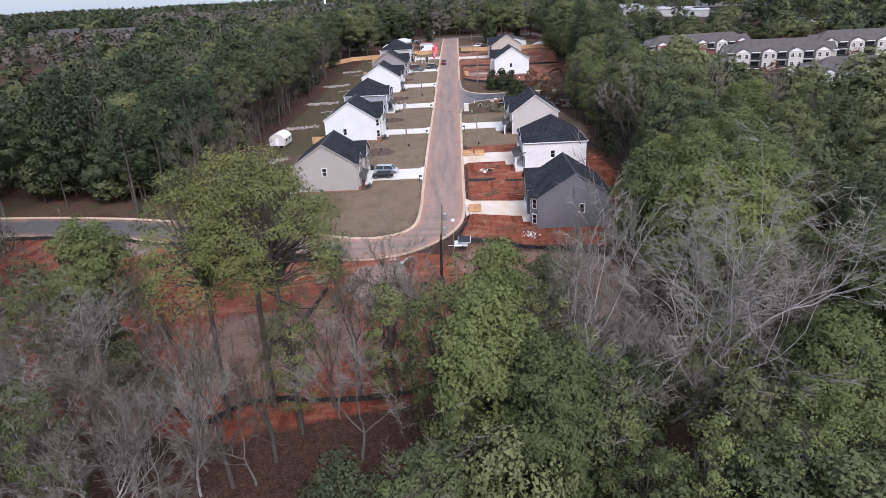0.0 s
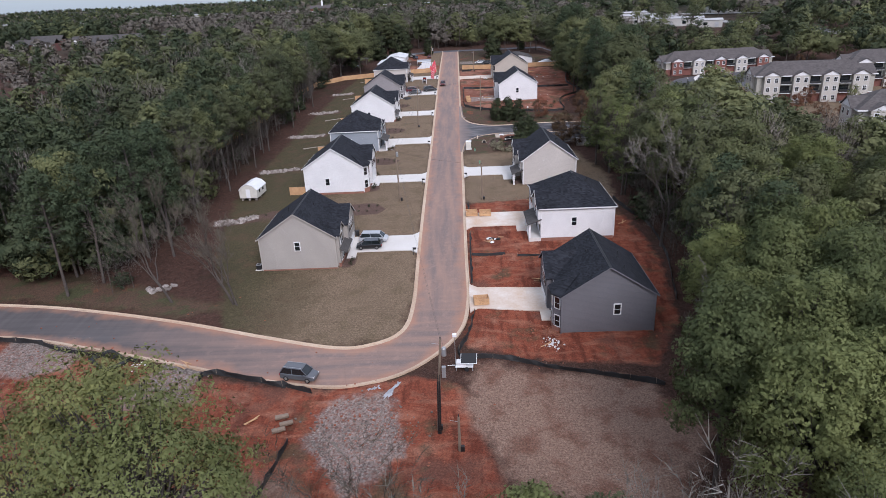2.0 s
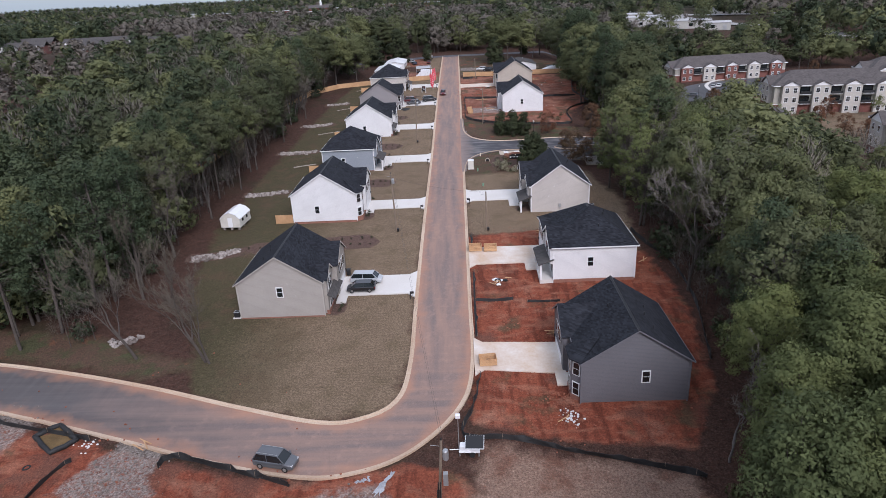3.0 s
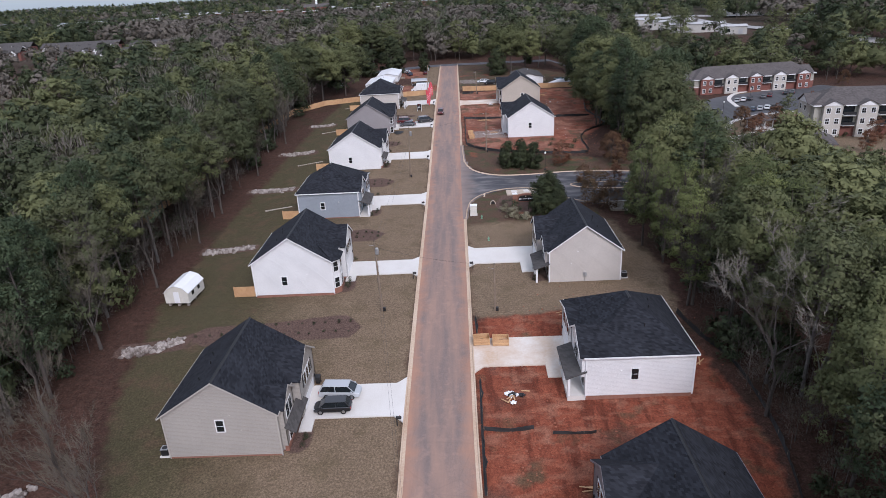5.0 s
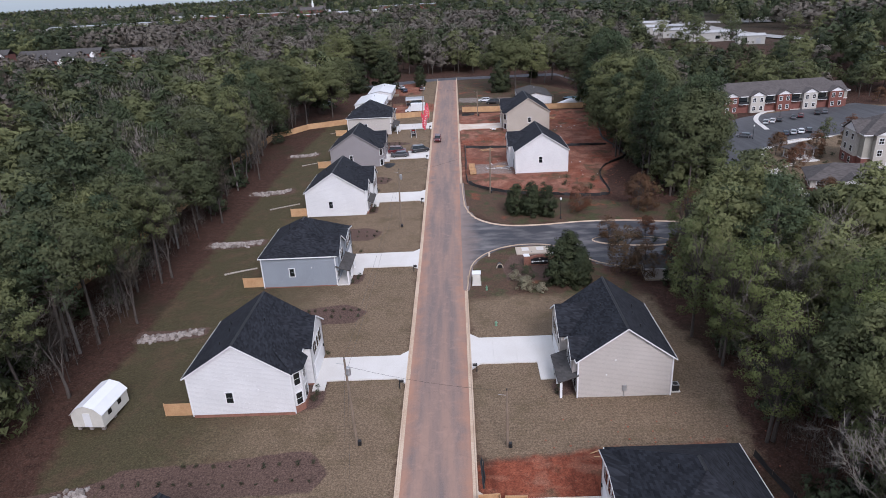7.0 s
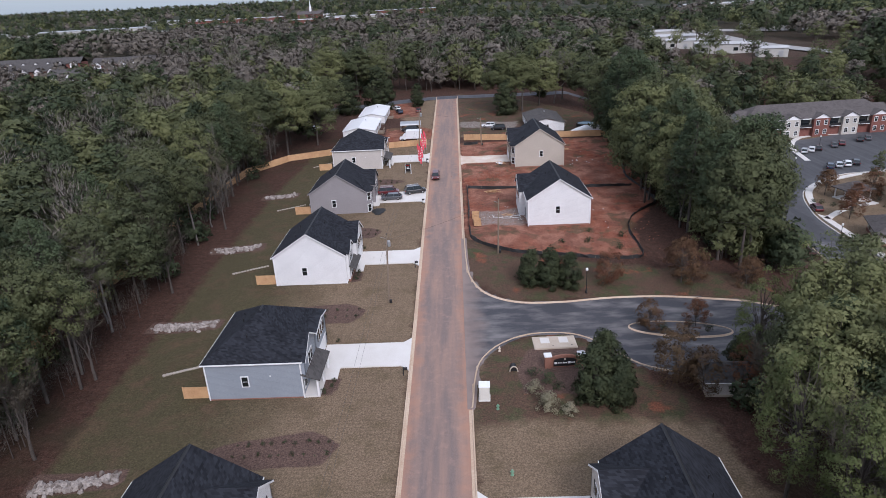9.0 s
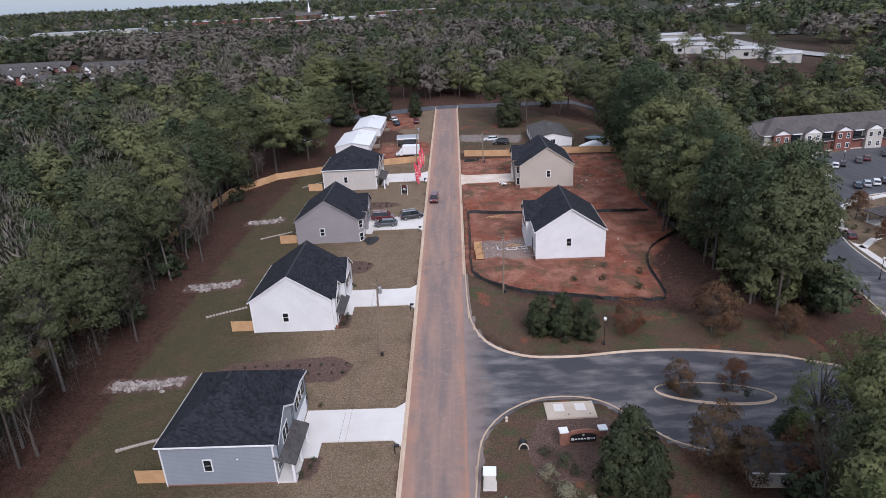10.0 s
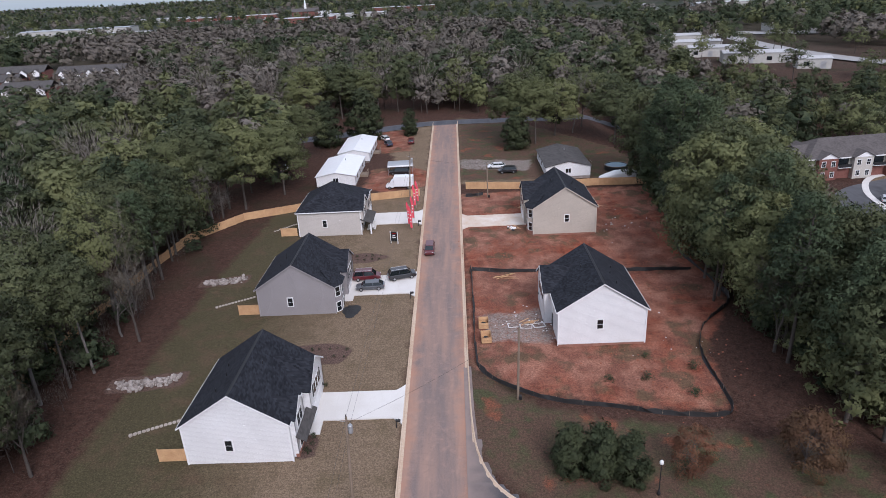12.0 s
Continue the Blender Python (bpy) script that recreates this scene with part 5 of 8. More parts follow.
for x, y in scatter(8, 44, 70, 38, 142, 7.6, lambda x, y: True):
    p = right_edge.random()
    (edge if p < 0.36 else spare if p < 0.62 else oak if p < 0.76 else hero if p < 0.88 else nude).plant(x, y, right_edge.uniform(14, 21.5), group="woods behind the building lots")
for x, y, h in ((40.9, 141.6, 20), (35.8, 151.9, 19), (35.0, 173.3, 20), (36.4, 166.0, 18), (39.1, 165.0, 20)):
    spare.plant(x, y, h, group="woods behind the building lots")
for k in range(62):
    y = 226 + k * 1.45
    x = 47 + right_edge.random() * 13 - (3 if 250 < y < 280 else 0)
    p = right_edge.random()
    (pines if p < 0.42 else oak if p < 0.86 else thin).plant(x, y, right_edge.uniform(20, 26.5), group="woods behind the building lots")
for x, y, h in ((40.2, 221, 8.6), (42.2, 221.6, 7.0), (50.2, 219, 6), (52, 221, 5), (30.8, 194.6, 8.8), (33.5, 192, 7), (28.2, 221.6, 6.8), (31, 207, 5.5), (38, 207.5, 5.0), (39, 191, 8), (86, 234, 7), (92, 262, 7), (105, 276, 8), (116, 280, 7), (96, 280, 7), (126, 262, 6)):
    rust.plant(x, y, h, group="ornamental trees")
for x, y, h in ((18.2, 221.4, 7.6), (21.3, 220.6, 6.9), (15.1, 221.9, 7.0), (21.6, 194.6, 8.4), (19.4, 190.6, 8.6), (22.4, 190.0, 7.4), (37, 380, 8), (-11, 372, 9), (68, 331, 10), (40, 196.5, 6), (21, 349, 13)):
    dark.plant(x, y, h, group="evergreens by the street")
dark.plant(-25, 368, 17, wide=1.1, group="evergreens by the street")
dark.plant(-36, 362, 15, wide=1.1, group="evergreens by the street")
for x, y, h in ((20.8, 356, 21), (27, 353, 20), (24, 360, 22), (34, 362, 19), (-52, 300, 23), (-46, 307, 22), (-39, 316, 19), (44, 372, 20), (50, 352, 20), (-44, 330, 18), (-40, 345, 17), (-48, 395, 22), (-38, 402, 21), (-30, 404, 20)):
    oak.plant(x, y, h, wide=1.25, group="trees at the end of the street")
nude.plant(40, 365, 22, group="bare trees")

slim = Sort([tree_thing("bare_tree", "slim", bare(141 + i, 20, 0.62, 5, 0.8, 1, 0.0145), M["slim_twig"], M["bark"], "slender leafless tree with dark trunk on the lawn", "bare tree", "twig_crown") for i in range(2)], 20)
for x, y, h, lean in ((-31.6, 114.0, 20, -15), (-31.0, 113.6, 17, -9), (-42.0, 115.7, 20, -17)):
    slim.plant(x, y, h, turn=0, wide=0.8, group="slender bare trees").rotation_euler = (0, radians(lean), radians(20))
for x, y, h in ((-47.5, 131, 17), (-48.5, 146, 18), (-48, 164, 18), (-47.6, 183, 17), (-48.5, 199, 18), (-47.5, 224, 17), (-47, 252, 18), (36.5, 152, 17), (37, 168, 18), (36.8, 128, 17), (38, 186, 16), (47, 243, 18), (48.5, 268, 18), (49, 290, 17), (-5.0, 60, 19), (-10, 55, 17), (-7.5, 57, 18), (-2.5, 62, 17), (-14, 47, 17), (-17, 44, 18), (-21, 48, 18), (-26, 42, 17), (-31, 48, 18), (-35, 41, 17), (-23, 52, 16), (-39, 50, 17), (-28, 55, 17)):
    slim.plant(x, y, h, group="slender bare trees")

# the woods beyond, as a mass: thinner crowns on thin stems
STUFF = {
    "olive": foliage("woods_olive_leaves", (0.055, 0.072, 0.042), (0.190, 0.205, 0.095), 0.2, "cast", 3.2, 0.45),
    "dark": foliage("woods_dark_leaves", (0.036, 0.056, 0.036), (0.072, 0.098, 0.055), 0.15, "cast", 3.2, 0.45),
    "grey": foliage("woods_twigs", (0.135, 0.116, 0.108), (0.225, 0.196, 0.184), 0.0, "cast"),
    "haze": foliage("woods_bare_sprays", (0.118, 0.102, 0.095), (0.195, 0.168, 0.158), 0.0, "cast", 2.6, 0.42),
}


def fuzz(seed, height, radius, crown, count, thick=0.06):
    """Twigs of a bare crown as thin cards that point up and out."""
    r = rng(seed)
    p = r.normal(size=(count, 3))
    p /= np.linalg.norm(p, axis=1)[:, None]
    p[:, 2] = np.abs(p[:, 2]) * 1.25 - 0.25
    q = r.random((count, 1)) ** 0.5
    base = p * q * np.array([radius, radius, crown * 0.55]) + np.array([0, 0, height - crown * 0.6])
    d = p * 0.7 + np.array([0, 0, 0.8]) + r.normal(size=(count, 3)) * 0.35
    d /= np.linalg.norm(d, axis=1)[:, None]
    ln = r.uniform(0.7, 2.0, (count, 1))
    w = np.cross(d, r.normal(size=(count, 3)))
    w /= np.linalg.norm(w, axis=1)[:, None]
    w *= r.uniform(0.4, 1.4, (count, 1)) * thick
    soft = unit(p + np.array([0, 0, 0.8]) + r.normal(size=(count, 3)) * 0.15)
    return np.stack([base - w, base + w, base + d * ln, soft], 1)


def card_crown(seed, height, radius, crown, clumps, leaves, leaf, clump_r, lump=0.45, lowest=-0.7):
    return broadleaf(seed, height, radius, crown, clumps, leaves, leaf, clump_r, 0.4, lowest=lowest, lump=lump)[1]


MID = {
    "olive": [card_crown(200 + i, 19, 5.6, 12.5, 72, 36, 0.38, 1.4, 0.7) for i in range(5)],
    "dark": [pine(210 + i, 20, 4.8, 14, 70, 36, 0.42)[1] for i in range(3)],
    "grey": [fuzz(220 + i, 19, 4.8, 14, 1300, 0.05) for i in range(3)],
}
UNDER = {
    "olive": [card_crown(230 + i, 19, 6.5, 16, 36, 20, 0.75, 2.0, 0.6) for i in range(3)],
    "dark": [card_crown(234 + i, 19, 5.5, 16, 36, 20, 0.75, 2.0, 0.6) for i in range(3)],
}
FAR = {
    "olive": [card_crown(240 + i, 17, 6.0, 12, 24, 9, 0.98, 1.8, 0.2) for i in range(4)],
    "dark": [card_crown(250 + i, 18, 5.0, 14, 24, 9, 0.90, 1.7, 0.2) for i in range(3)],
    "haze": [card_crown(260 + i, 17, 5.4, 12, 22, 9, 0.94, 1.6, 0.2) for i in range(3)],
}


def mass(name, label, places, forms, kinds, seed, stems=True, skew=1.3):
    """Plants many trees as three joined meshes of leaves and one of stems."""
    r = rng(seed)
    cards, casts = {k: [] for k in forms}, {k: [] for k in forms}
    stem_v, stem_f = [], []
    for (x, y, h), kind in zip(places, kinds):
        form = forms[kind][int(r.integers(len(forms[kind])))]
        top = 19.0
        s = h / top
        a = r.uniform(0, math.tau)
        ca, sa = math.cos(a) * s, math.sin(a) * s
        w = r.uniform(0.85, 1.35)
        f = form[:, :3].reshape(-1, 3)
        g = form[:, 3]
        z = land(x, y) + far_lift(x, y)
        out = np.stack([(f[:, 0] * ca - f[:, 1] * sa) * w + x, (f[:, 0] * sa + f[:, 1] * ca) * w + y, f[:, 2] * s + z], -1)
        turned = unit(np.stack([g[:, 0] * ca - g[:, 1] * sa, g[:, 0] * sa + g[:, 1] * ca, g[:, 2] * s], -1))
        cards[kind].append(np.concatenate([out.reshape(-1, 3, 3), turned[:, None]], 1))
        casts[kind].append(np.full(len(f), r.random() ** (1.0 if kind in ("grey", "haze") else skew)))
        if stems:
            q = len(stem_v)
            w0 = 0.16 * s
            for zz, rr in ((z - 0.8, w0 * 1.3), (z + h * 0.82, w0 * 0.4)):
                stem_v += [(x + rr * math.cos(b), y + rr * math.sin(b), zz) for b in (0, 2.1, 4.2)]
            stem_f += [(q + k, q + (k + 1) % 3, q + 3 + (k + 1) % 3, q + 3 + k) for k in range(3)]
    root = tagged(new(name), label, "woods", kind="stuff")
    for k in forms:
        if cards[k]:
            me = leaf_mesh(name + "_" + k, np.concatenate(cards[k]), STUFF[k])
            me.attributes.new("cast", "FLOAT", "POINT").data.foreach_set("value", np.concatenate(casts[k]).astype(np.float32))
            ob = new("crowns", me)
            ob.parent = root
            tagged(ob, kind="stuff")
    if stems:
        ob = new("stems", Soup().add(stem_v, stem_f).mesh(name + "_stems", M["bark"], True))
        ob.parent = root
        tagged(ob, kind="stuff")


def far_lift(x, y):
    d = math.hypot(x, y - 200)
    h = 0.0
    if d > 300:
        h = noise.noise(Vector((x * 0.004, y * 0.004, 1.0))) * 9 * min(1, (d - 300) / 500)
    return h + min(1, max(0, (d - 2500) / 1800)) * 22


NORTH = {
    "olive": [card_crown(270 + i, 18, 5.8, 14, 54, 15, 0.62, 1.6, 0.55) for i in range(4)],
    "dark": [card_crown(280 + i, 19, 4.9, 16, 54, 15, 0.58, 1.5, 0.55) for i in range(3)],
    "haze": [card_crown(290 + i, 18, 5.0, 14, 46, 12, 0.55, 1.4, 0.3) for i in range(3)],
    "grey": [fuzz(296 + i, 18.5, 5.0, 14, 420, 0.075) for i in range(3)],
}

r_ = rng(77)
near_left = scatter(1, -122, -57, 122, 318, 8.8, lambda x, y: True)
kinds_left = []
for x, y in near_left:
    p = r_.random() + 0.18 * noise.noise(Vector((x * 0.03, y * 0.03, 5)))
    if y < 165:
        kinds_left.append("dark" if p < 0.78 else "grey" if p < 0.86 else "olive")
    else:
        kinds_left.append("olive" if p < 0.52 else "dark" if p < 0.80 else "grey")
for name_, keep_, forms_ in (("woods_west", lambda x: x > -90, MID), ("woods_west_deep", lambda x: x <= -90, NORTH)):
    picked = [(p, k) for p, k in zip(near_left, kinds_left) if keep_(p[0])]
    mass(name_, "mixed woods of olive and dark green crowns behind the lawns", [(p[0], p[1], r_.uniform(14.5, 23)) for p, _ in picked], forms_, [k for _, k in picked], 3)
near_right = scatter(2, 34, 100, 40, 200, 8.4, lambda x, y: (x > 48 and (x < 88 or y < 150)) and (y > 140 or x > 70)) + scatter(4, 60, 70, 274, 330, 5.4, lambda x, y: True)
kinds_right = ["olive" if p < 0.76 else "dark" if p < 0.82 else "grey" for p in r_.random(len(near_right))]
mass("woods_east", "mixed woods of yellow-green and olive crowns", [(x, y, r_.uniform(13.5, 21.5) * (0.7 if y > 140 and x > 66 and y < 210 else 1)) for x, y in near_right], MID, kinds_right, 4, skew=0.9)
NEAR = {
    "olive": [card_crown(320 + i, 19, 5.2, 13.5, 90, 64, 0.21, 1.25, 0.8) for i in range(3)],
    "dark": [card_crown(326 + i, 19, 4.4, 14, 80, 60, 0.21, 1.2, 0.8) for i in range(2)],
    "grey": [bare(330 + i, 19, 1.0, 5, 1.0, 1, 0.0095, 0.022)[1] for i in range(2)],
}
south = scatter(3, -46, 40, 25, 47, 6.6, lambda x, y: x > 3 or (y < 34 and x > -12) or (x < -36 and y < 38))
mass("woods_south", "mixed bare and olive woods on the slope", [(x, y, r_.uniform(10.5, 16)) for x, y in south], NEAR, ["grey" if p < 0.25 else "olive" if p < 0.85 else "dark" for p in r_.random(len(south))], 5)
slope = scatter(31, -110, -48, 44, 100, 7.0, lambda x, y: x < -62 or y < 62)
mass("woods_slope", "mixed bare and olive woods below the bend", [(x, y, r_.uniform(11, 17)) for x, y in slope], MID, ["grey" if p < 0.45 else "olive" if p < 0.8 else "dark" for p in r_.random(len(slope))], 15)

under = [(46.5 + r_.random() * 16, 225 + r_.random() * 92) for k in range(84)] + [(-51 - r_.random() * 34, 121 + r_.random() * 50) for k in range(70)]
mass("woods_understory", "low green trees filling the woods behind the lots", [(x, y, r_.uniform(6.5, 12.5)) for x, y in under], UNDER, ["olive" if p < 0.65 else "dark" for p in r_.random(len(under))], 12)
LOW = {"grey": [fuzz(300 + i, 19, 5.5, 17, 330) for i in range(3)], "dark": [card_crown(310, 19, 6, 17, 20, 16, 0.9, 2.4)]}
brush = [(-49.5 - abs(r_.normal()) * 5, 118 + r_.random() * 190) for k in range(190)] + [(36.5 + abs(r_.normal()) * 5, 100 + r_.random() * 95) for k in range(110)] + [(47 + abs(r_.normal()) * 5, 228 + r_.random() * 90) for k in range(60)]
mass("woods_brush", "thin brown brush along the edge of the woods", [(x, y, r_.uniform(3.0, 8.0)) for x, y in brush], LOW, ["dark" if p < 0.12 else "grey" for p in r_.random(len(brush))], 9)


def open_land(x, y):
    """Clearings in the far woods: roofs, car parks and roads."""
    for (cx, cy, rx, ry) in ((-275, 572, 80, 52), (-215, 490, 40, 30), (160, 490, 48, 58), (150, 585, 26, 60), (205, 560, 20, 110), (222, 780, 22, 160), (265, 1050, 26, 160), (280, 690, 50, 24), (330, 960, 60, 40), (120, 300, 62, 62), (150, 345, 50, 30), (-30, 350, 14, 30), (30, 335, 24, 28), (-15, 372, 26, 9),
                             (-350, 1080, 110, 45), (-560, 1180, 130, 60), (-240, 1250, 90, 50), (-760, 1400, 160, 80), (-300, 1540, 130, 70), (-480, 1620, 160, 60), (112, 195, 26, 20)):
        if ((x - cx) / rx) ** 2 + ((y - cy) / ry) ** 2 < 1:
            return False
    return True


band = scatter(7, -150, 175, 322, 560, 9.2, lambda x, y: open_land(x, y) and (y > 398 or abs(x) > 58 or (x < -36 and y < 352)) and not (y < 398 and 355 < y and x < 0 and x > -125 and abs(y - (388 + 0.28 * x)) < 12))
kinds_band = []
for x, y in band:
    g = noise.noise(Vector((x * 0.012, y * 0.012, 8)))
    p = r_.random()
    if -150 < x < 35 and y > 400:
        kinds_band.append(("grey" if p < 0.24 else "haze") if p < 0.80 + g * 0.25 else "olive" if p < 0.93 else "dark")
    else:
        kinds_band.append("olive" if p < 0.42 + g * 0.4 else "dark" if p < 0.75 else "haze")
mass("woods_north", "grey-brown leafless woods mixed with green crowns", [(x, y, r_.uniform(11.5, 23) * (0.72 if x > 85 and y > 370 else 1)) for x, y in band], NORTH, kinds_band, 6, skew=1.8)


def spread(seed, count, near, far_, wedge):
    r = rng(seed)
    out = []
    while len(out) < count:
        d = math.sqrt(r.uniform(near ** 2, far_ ** 2))
        a = r.uniform(-wedge, wedge)
        x, y = d * math.sin(a), 160 + d * math.cos(a)
        if abs(x) < 0.74 * y + 30 and open_land(x, y) and not (y < 560 and -150 < x < 175):
            out.append((x, y))
    return out


def forest(name, label, seed, count, near, far_, size, grey=0.3):
    pts = spread(seed, count, near, far_, 0.95)
    kk = []
    for x, y in pts:
        g = noise.noise(Vector((x * 0.006, y * 0.006, 8)))
        p = r_.random()
        bare_here = 0.55 if -300 < x < 50 and y < 900 else 0.0
        kk.append("haze" if p < grey + bare_here + 1.1 * g else "olive" if r_.random() < 0.5 else "dark")
    mass(name, label, [(x, y, r_.uniform(*size) * (0.68 if -330 < x < -100 and y < 570 else 1)) for x, y in pts], FAR, kk, seed + 1, stems=False, skew=2.2)


forest("woods_far", "distant mixed autumn woods", 41, 2400, 180, 760, (15, 21), 0.12)
forest("woods_distance", "hazy dark woods towards the skyline", 43, 1000, 700, 1700, (15, 22), 0.10)
FAR = {
    "olive": [card_crown(340 + i, 17, 6.5, 12, 6, 5, 2.8, 2.6, 0.2) for i in range(4)],
    "dark": [card_crown(350 + i, 18, 5.5, 14, 6, 5, 2.6, 2.4, 0.2) for i in range(3)],
    "haze": [card_crown(360 + i, 17, 6.0, 12, 6, 5, 2.6, 2.6, 0.2) for i in range(3)],
}
forest("woods_skyline", "dark treetops along the skyline", 45, 5200, 1500, 4200, (14, 24), 0.1)


# ---- things along the street ----
def onto(x, y, z=0.0, turn=0.0):
    return pose(x, y, land(x, y) + z, 0, 0, turn)


def rounded(points, n=2):
    for _ in range(n):
        q = []
        for a, b in zip(points, points[1:] + points[:1]):
            q += [tuple(0.75 * u + 0.25 * v for u, v in zip(a, b)), tuple(0.25 * u + 0.75 * v for u, v in zip(a, b))]
        points = q
    return points


def loft(s, sections):
    n = len(sections[0])
    v = [p for sec in sections for p in sec]
    f = [(i * n + k, i * n + (k + 1) % n, (i + 1) * n + (k + 1) % n, (i + 1) * n + k) for i in range(len(sections) - 1) for k in range(n)]
    f += [tuple(range(n - 1, -1, -1)), tuple((len(sections) - 1) * n + k for k in range(n))]
    return s.add(v, f)


def vehicle(name, label, category, at_, body_paint, length=4.8, width=1.86, height=1.75, hood=0.24, rear=0.04, roof_rack=False, group="parked vehicles"):
    """A car: lower body, cabin with glass, roof, four wheels and lights. Its nose points along +x."""
    root = thing(name, label, category, group, at=at_)
    L, W, H = length, width, height
    sill, belt = 0.28, 0.30 + 0.42 * (H - 0.3) + 0.12

    def ring(x, half, z0, z1):
        return [(x, -half, z0 + 0.08), (x, -half * 0.92, z0), (x, half * 0.92, z0), (x, half, z0 + 0.08), (x, half, z1 - 0.12), (x, half * 0.86, z1), (x, -half * 0.86, z1), (x, -half, z1 - 0.12)]

    h = W / 2
    nose = L / 2
    cowl = nose - hood * L
    body = loft(Soup(), [ring(-nose, h * 0.80, sill + 0.14, belt - 0.12), ring(-nose + 0.12, h * 0.93, sill + 0.02, belt), ring(-nose + 0.5, h, sill, belt + 0.02), ring(cowl, h, sill, belt + 0.02),
                         ring(nose - 0.5, h * 0.98, sill, belt - 0.10), ring(nose - 0.12, h * 0.88, sill + 0.02, belt - 0.2), ring(nose, h * 0.74, sill + 0.14, belt - 0.3)])
    part("body", body, body_paint, root, bevel=0.02)
    # glasshouse
    b0, b1 = -nose + 0.10 + rear * L * 0.2, cowl + 0.30
    t0, t1 = b0 + 0.28 + rear * L, cowl - 0.48
    zb, zt = belt - 0.02, H - 0.05
    hw, tw = h * 0.93, h * 0.74
    part("glass", Soup().add([(b0, -hw, zb), (b1, -hw, zb), (b1, hw, zb), (b0, hw, zb), (t0, -tw, zt), (t1, -tw, zt), (t1, tw, zt), (t0, tw, zt)],
                             [(0, 3, 2, 1), (4, 5, 6, 7), (0, 1, 5, 4), (1, 2, 6, 5), (2, 3, 7, 6), (3, 0, 4, 7)]), M["glass"], root, "dark tinted glass")
    part("roof", Soup().slab([(t0 - 0.06, -tw - 0.03, zt + 0.03), (t1 + 0.08, -tw - 0.03, zt + 0.03), (t1 + 0.08, tw + 0.03, zt + 0.03), (t0 - 0.06, tw + 0.03, zt + 0.03)], 0.07), body_paint, root, bevel=0.02)
    for s in (-1, 1):
        for k, (xa, xb) in enumerate(((b0, t0), (b1, t1), ((b0 + b1) / 2 - 0.15, (t0 + t1) / 2 - 0.1))):
            part("pillar", Soup().tube([(xa, s * (hw + 0.005), zb), (xb, s * (tw + 0.01), zt)], [0.05, 0.045], 4), body_paint, root)
        part("mirror", Soup().box(cowl - 0.1, s * (h + 0.02), belt, cowl + 0.08, s * (h + 0.2), belt + 0.16), body_paint, root)
        part("headlight", Soup().box(nose - 0.28, s * h * 0.52, belt - 0.36, nose - 0.045, s * h * 0.84, belt - 0.22), M["head_light"], root)
        part("taillight", Soup().box(-nose + 0.015, s * h * 0.60, belt - 0.34, -nose + 0.14, s * h * 0.90, belt - 0.10), M["red_light"], root)
        for x in (-L * 0.30, L * 0.31):
            w = part("wheel", Soup().tube([(x, s * (h - 0.22), 0.34), (x, s * (h + 0.015), 0.34)], [0.34, 0.34], 16), M["tyre"], root)
            part("rim", Soup().tube([(x, s * (h - 0.02), 0.34), (x, s * (h + 0.03), 0.34)], [0.22, 0.20], 10), M["rim"], w)
        if roof_rack:
            part("roof_rail", Soup().tube([(t0, s * tw * 0.9, zt + 0.12), (t1, s * tw * 0.9, zt + 0.12)], [0.025, 0.025], 5), M["metal"], root)
    part("windscreen_wiper", Soup().tube([(b1 + 0.02, -0.4, zb + 0.04), (b1 + 0.02, 0.4, zb + 0.04)], [0.012, 0.012], 4), M["dark_trim"], root)
    return root


BLACK = paint("black_car_paint", (0.012, 0.013, 0.016))
SILVER = paint("silver_car_paint", (0.42, 0.44, 0.46))
GREY = paint("grey_car_paint", (0.085, 0.09, 0.10))
MAROON = paint("maroon_car_paint", (0.10, 0.012, 0.016))
WHITE = paint("white_car_paint", (0.75, 0.76, 0.77))
BLUE = paint("dark_blue_car_paint", (0.015, 0.03, 0.06))
vehicle("suv", "dark SUV with silver roof rails parked on the bend", "SUV", onto(-17.1, 94.4, 0.02, -14), GREY, 4.7, 1.85, 1.78, 0.25, roof_rack=True)
vehicle("minivan", "silver minivan parked on a concrete driveway", "minivan", onto(-12.3, 133.9, 0.16, -4), SILVER, 5.1, 2.0, 1.76, 0.18)
vehicle("hatchback", "black hatchback parked nose to the garage", "hatchback", onto(-12.8, 131.2, 0.16, 181), BLACK, 4.5, 1.82, 1.6, 0.23, 0.05)
vehicle("suv", "maroon SUV parked near the garage", "SUV", onto(-13.2, 269.6, 0.16, 3), MAROON, 5.0, 1.98, 1.85, 0.22, roof_rack=True)
vehicle("sedan", "grey sedan parked on a driveway", "sedan", onto(-12.2, 266.0, 0.16, 184), GREY, 5.0, 1.88, 1.48, 0.26, 0.10)
vehicle("suv", "black SUV parked aslant at the foot of a driveway", "SUV", onto(-6.9, 269.6, 0.16, 16), BLACK, 5.1, 2.0, 1.9, 0.22, roof_rack=True)
vehicle("suv", "maroon SUV standing by the kerb on the street", "SUV", onto(-2.2, 280.0, 0.02, -91), MAROON, 4.8, 1.9, 1.7, 0.22)
vehicle("sedan", "white sedan on a gravel drive", "sedan", onto(14.0, 330.2, 0.05, 176), WHITE, 4.8, 1.85, 1.45, 0.26, 0.1)
vehicle("suv", "black SUV on a gravel drive", "SUV", onto(16.6, 325.6, 0.05, 178), BLACK, 4.8, 1.9, 1.75, 0.24)
vehicle("sedan", "white and black sedan on bare clay", "sedan", onto(-19.0, 366.5, 0.05, 120), WHITE, 4.7, 1.85, 1.45, 0.26, 0.1)
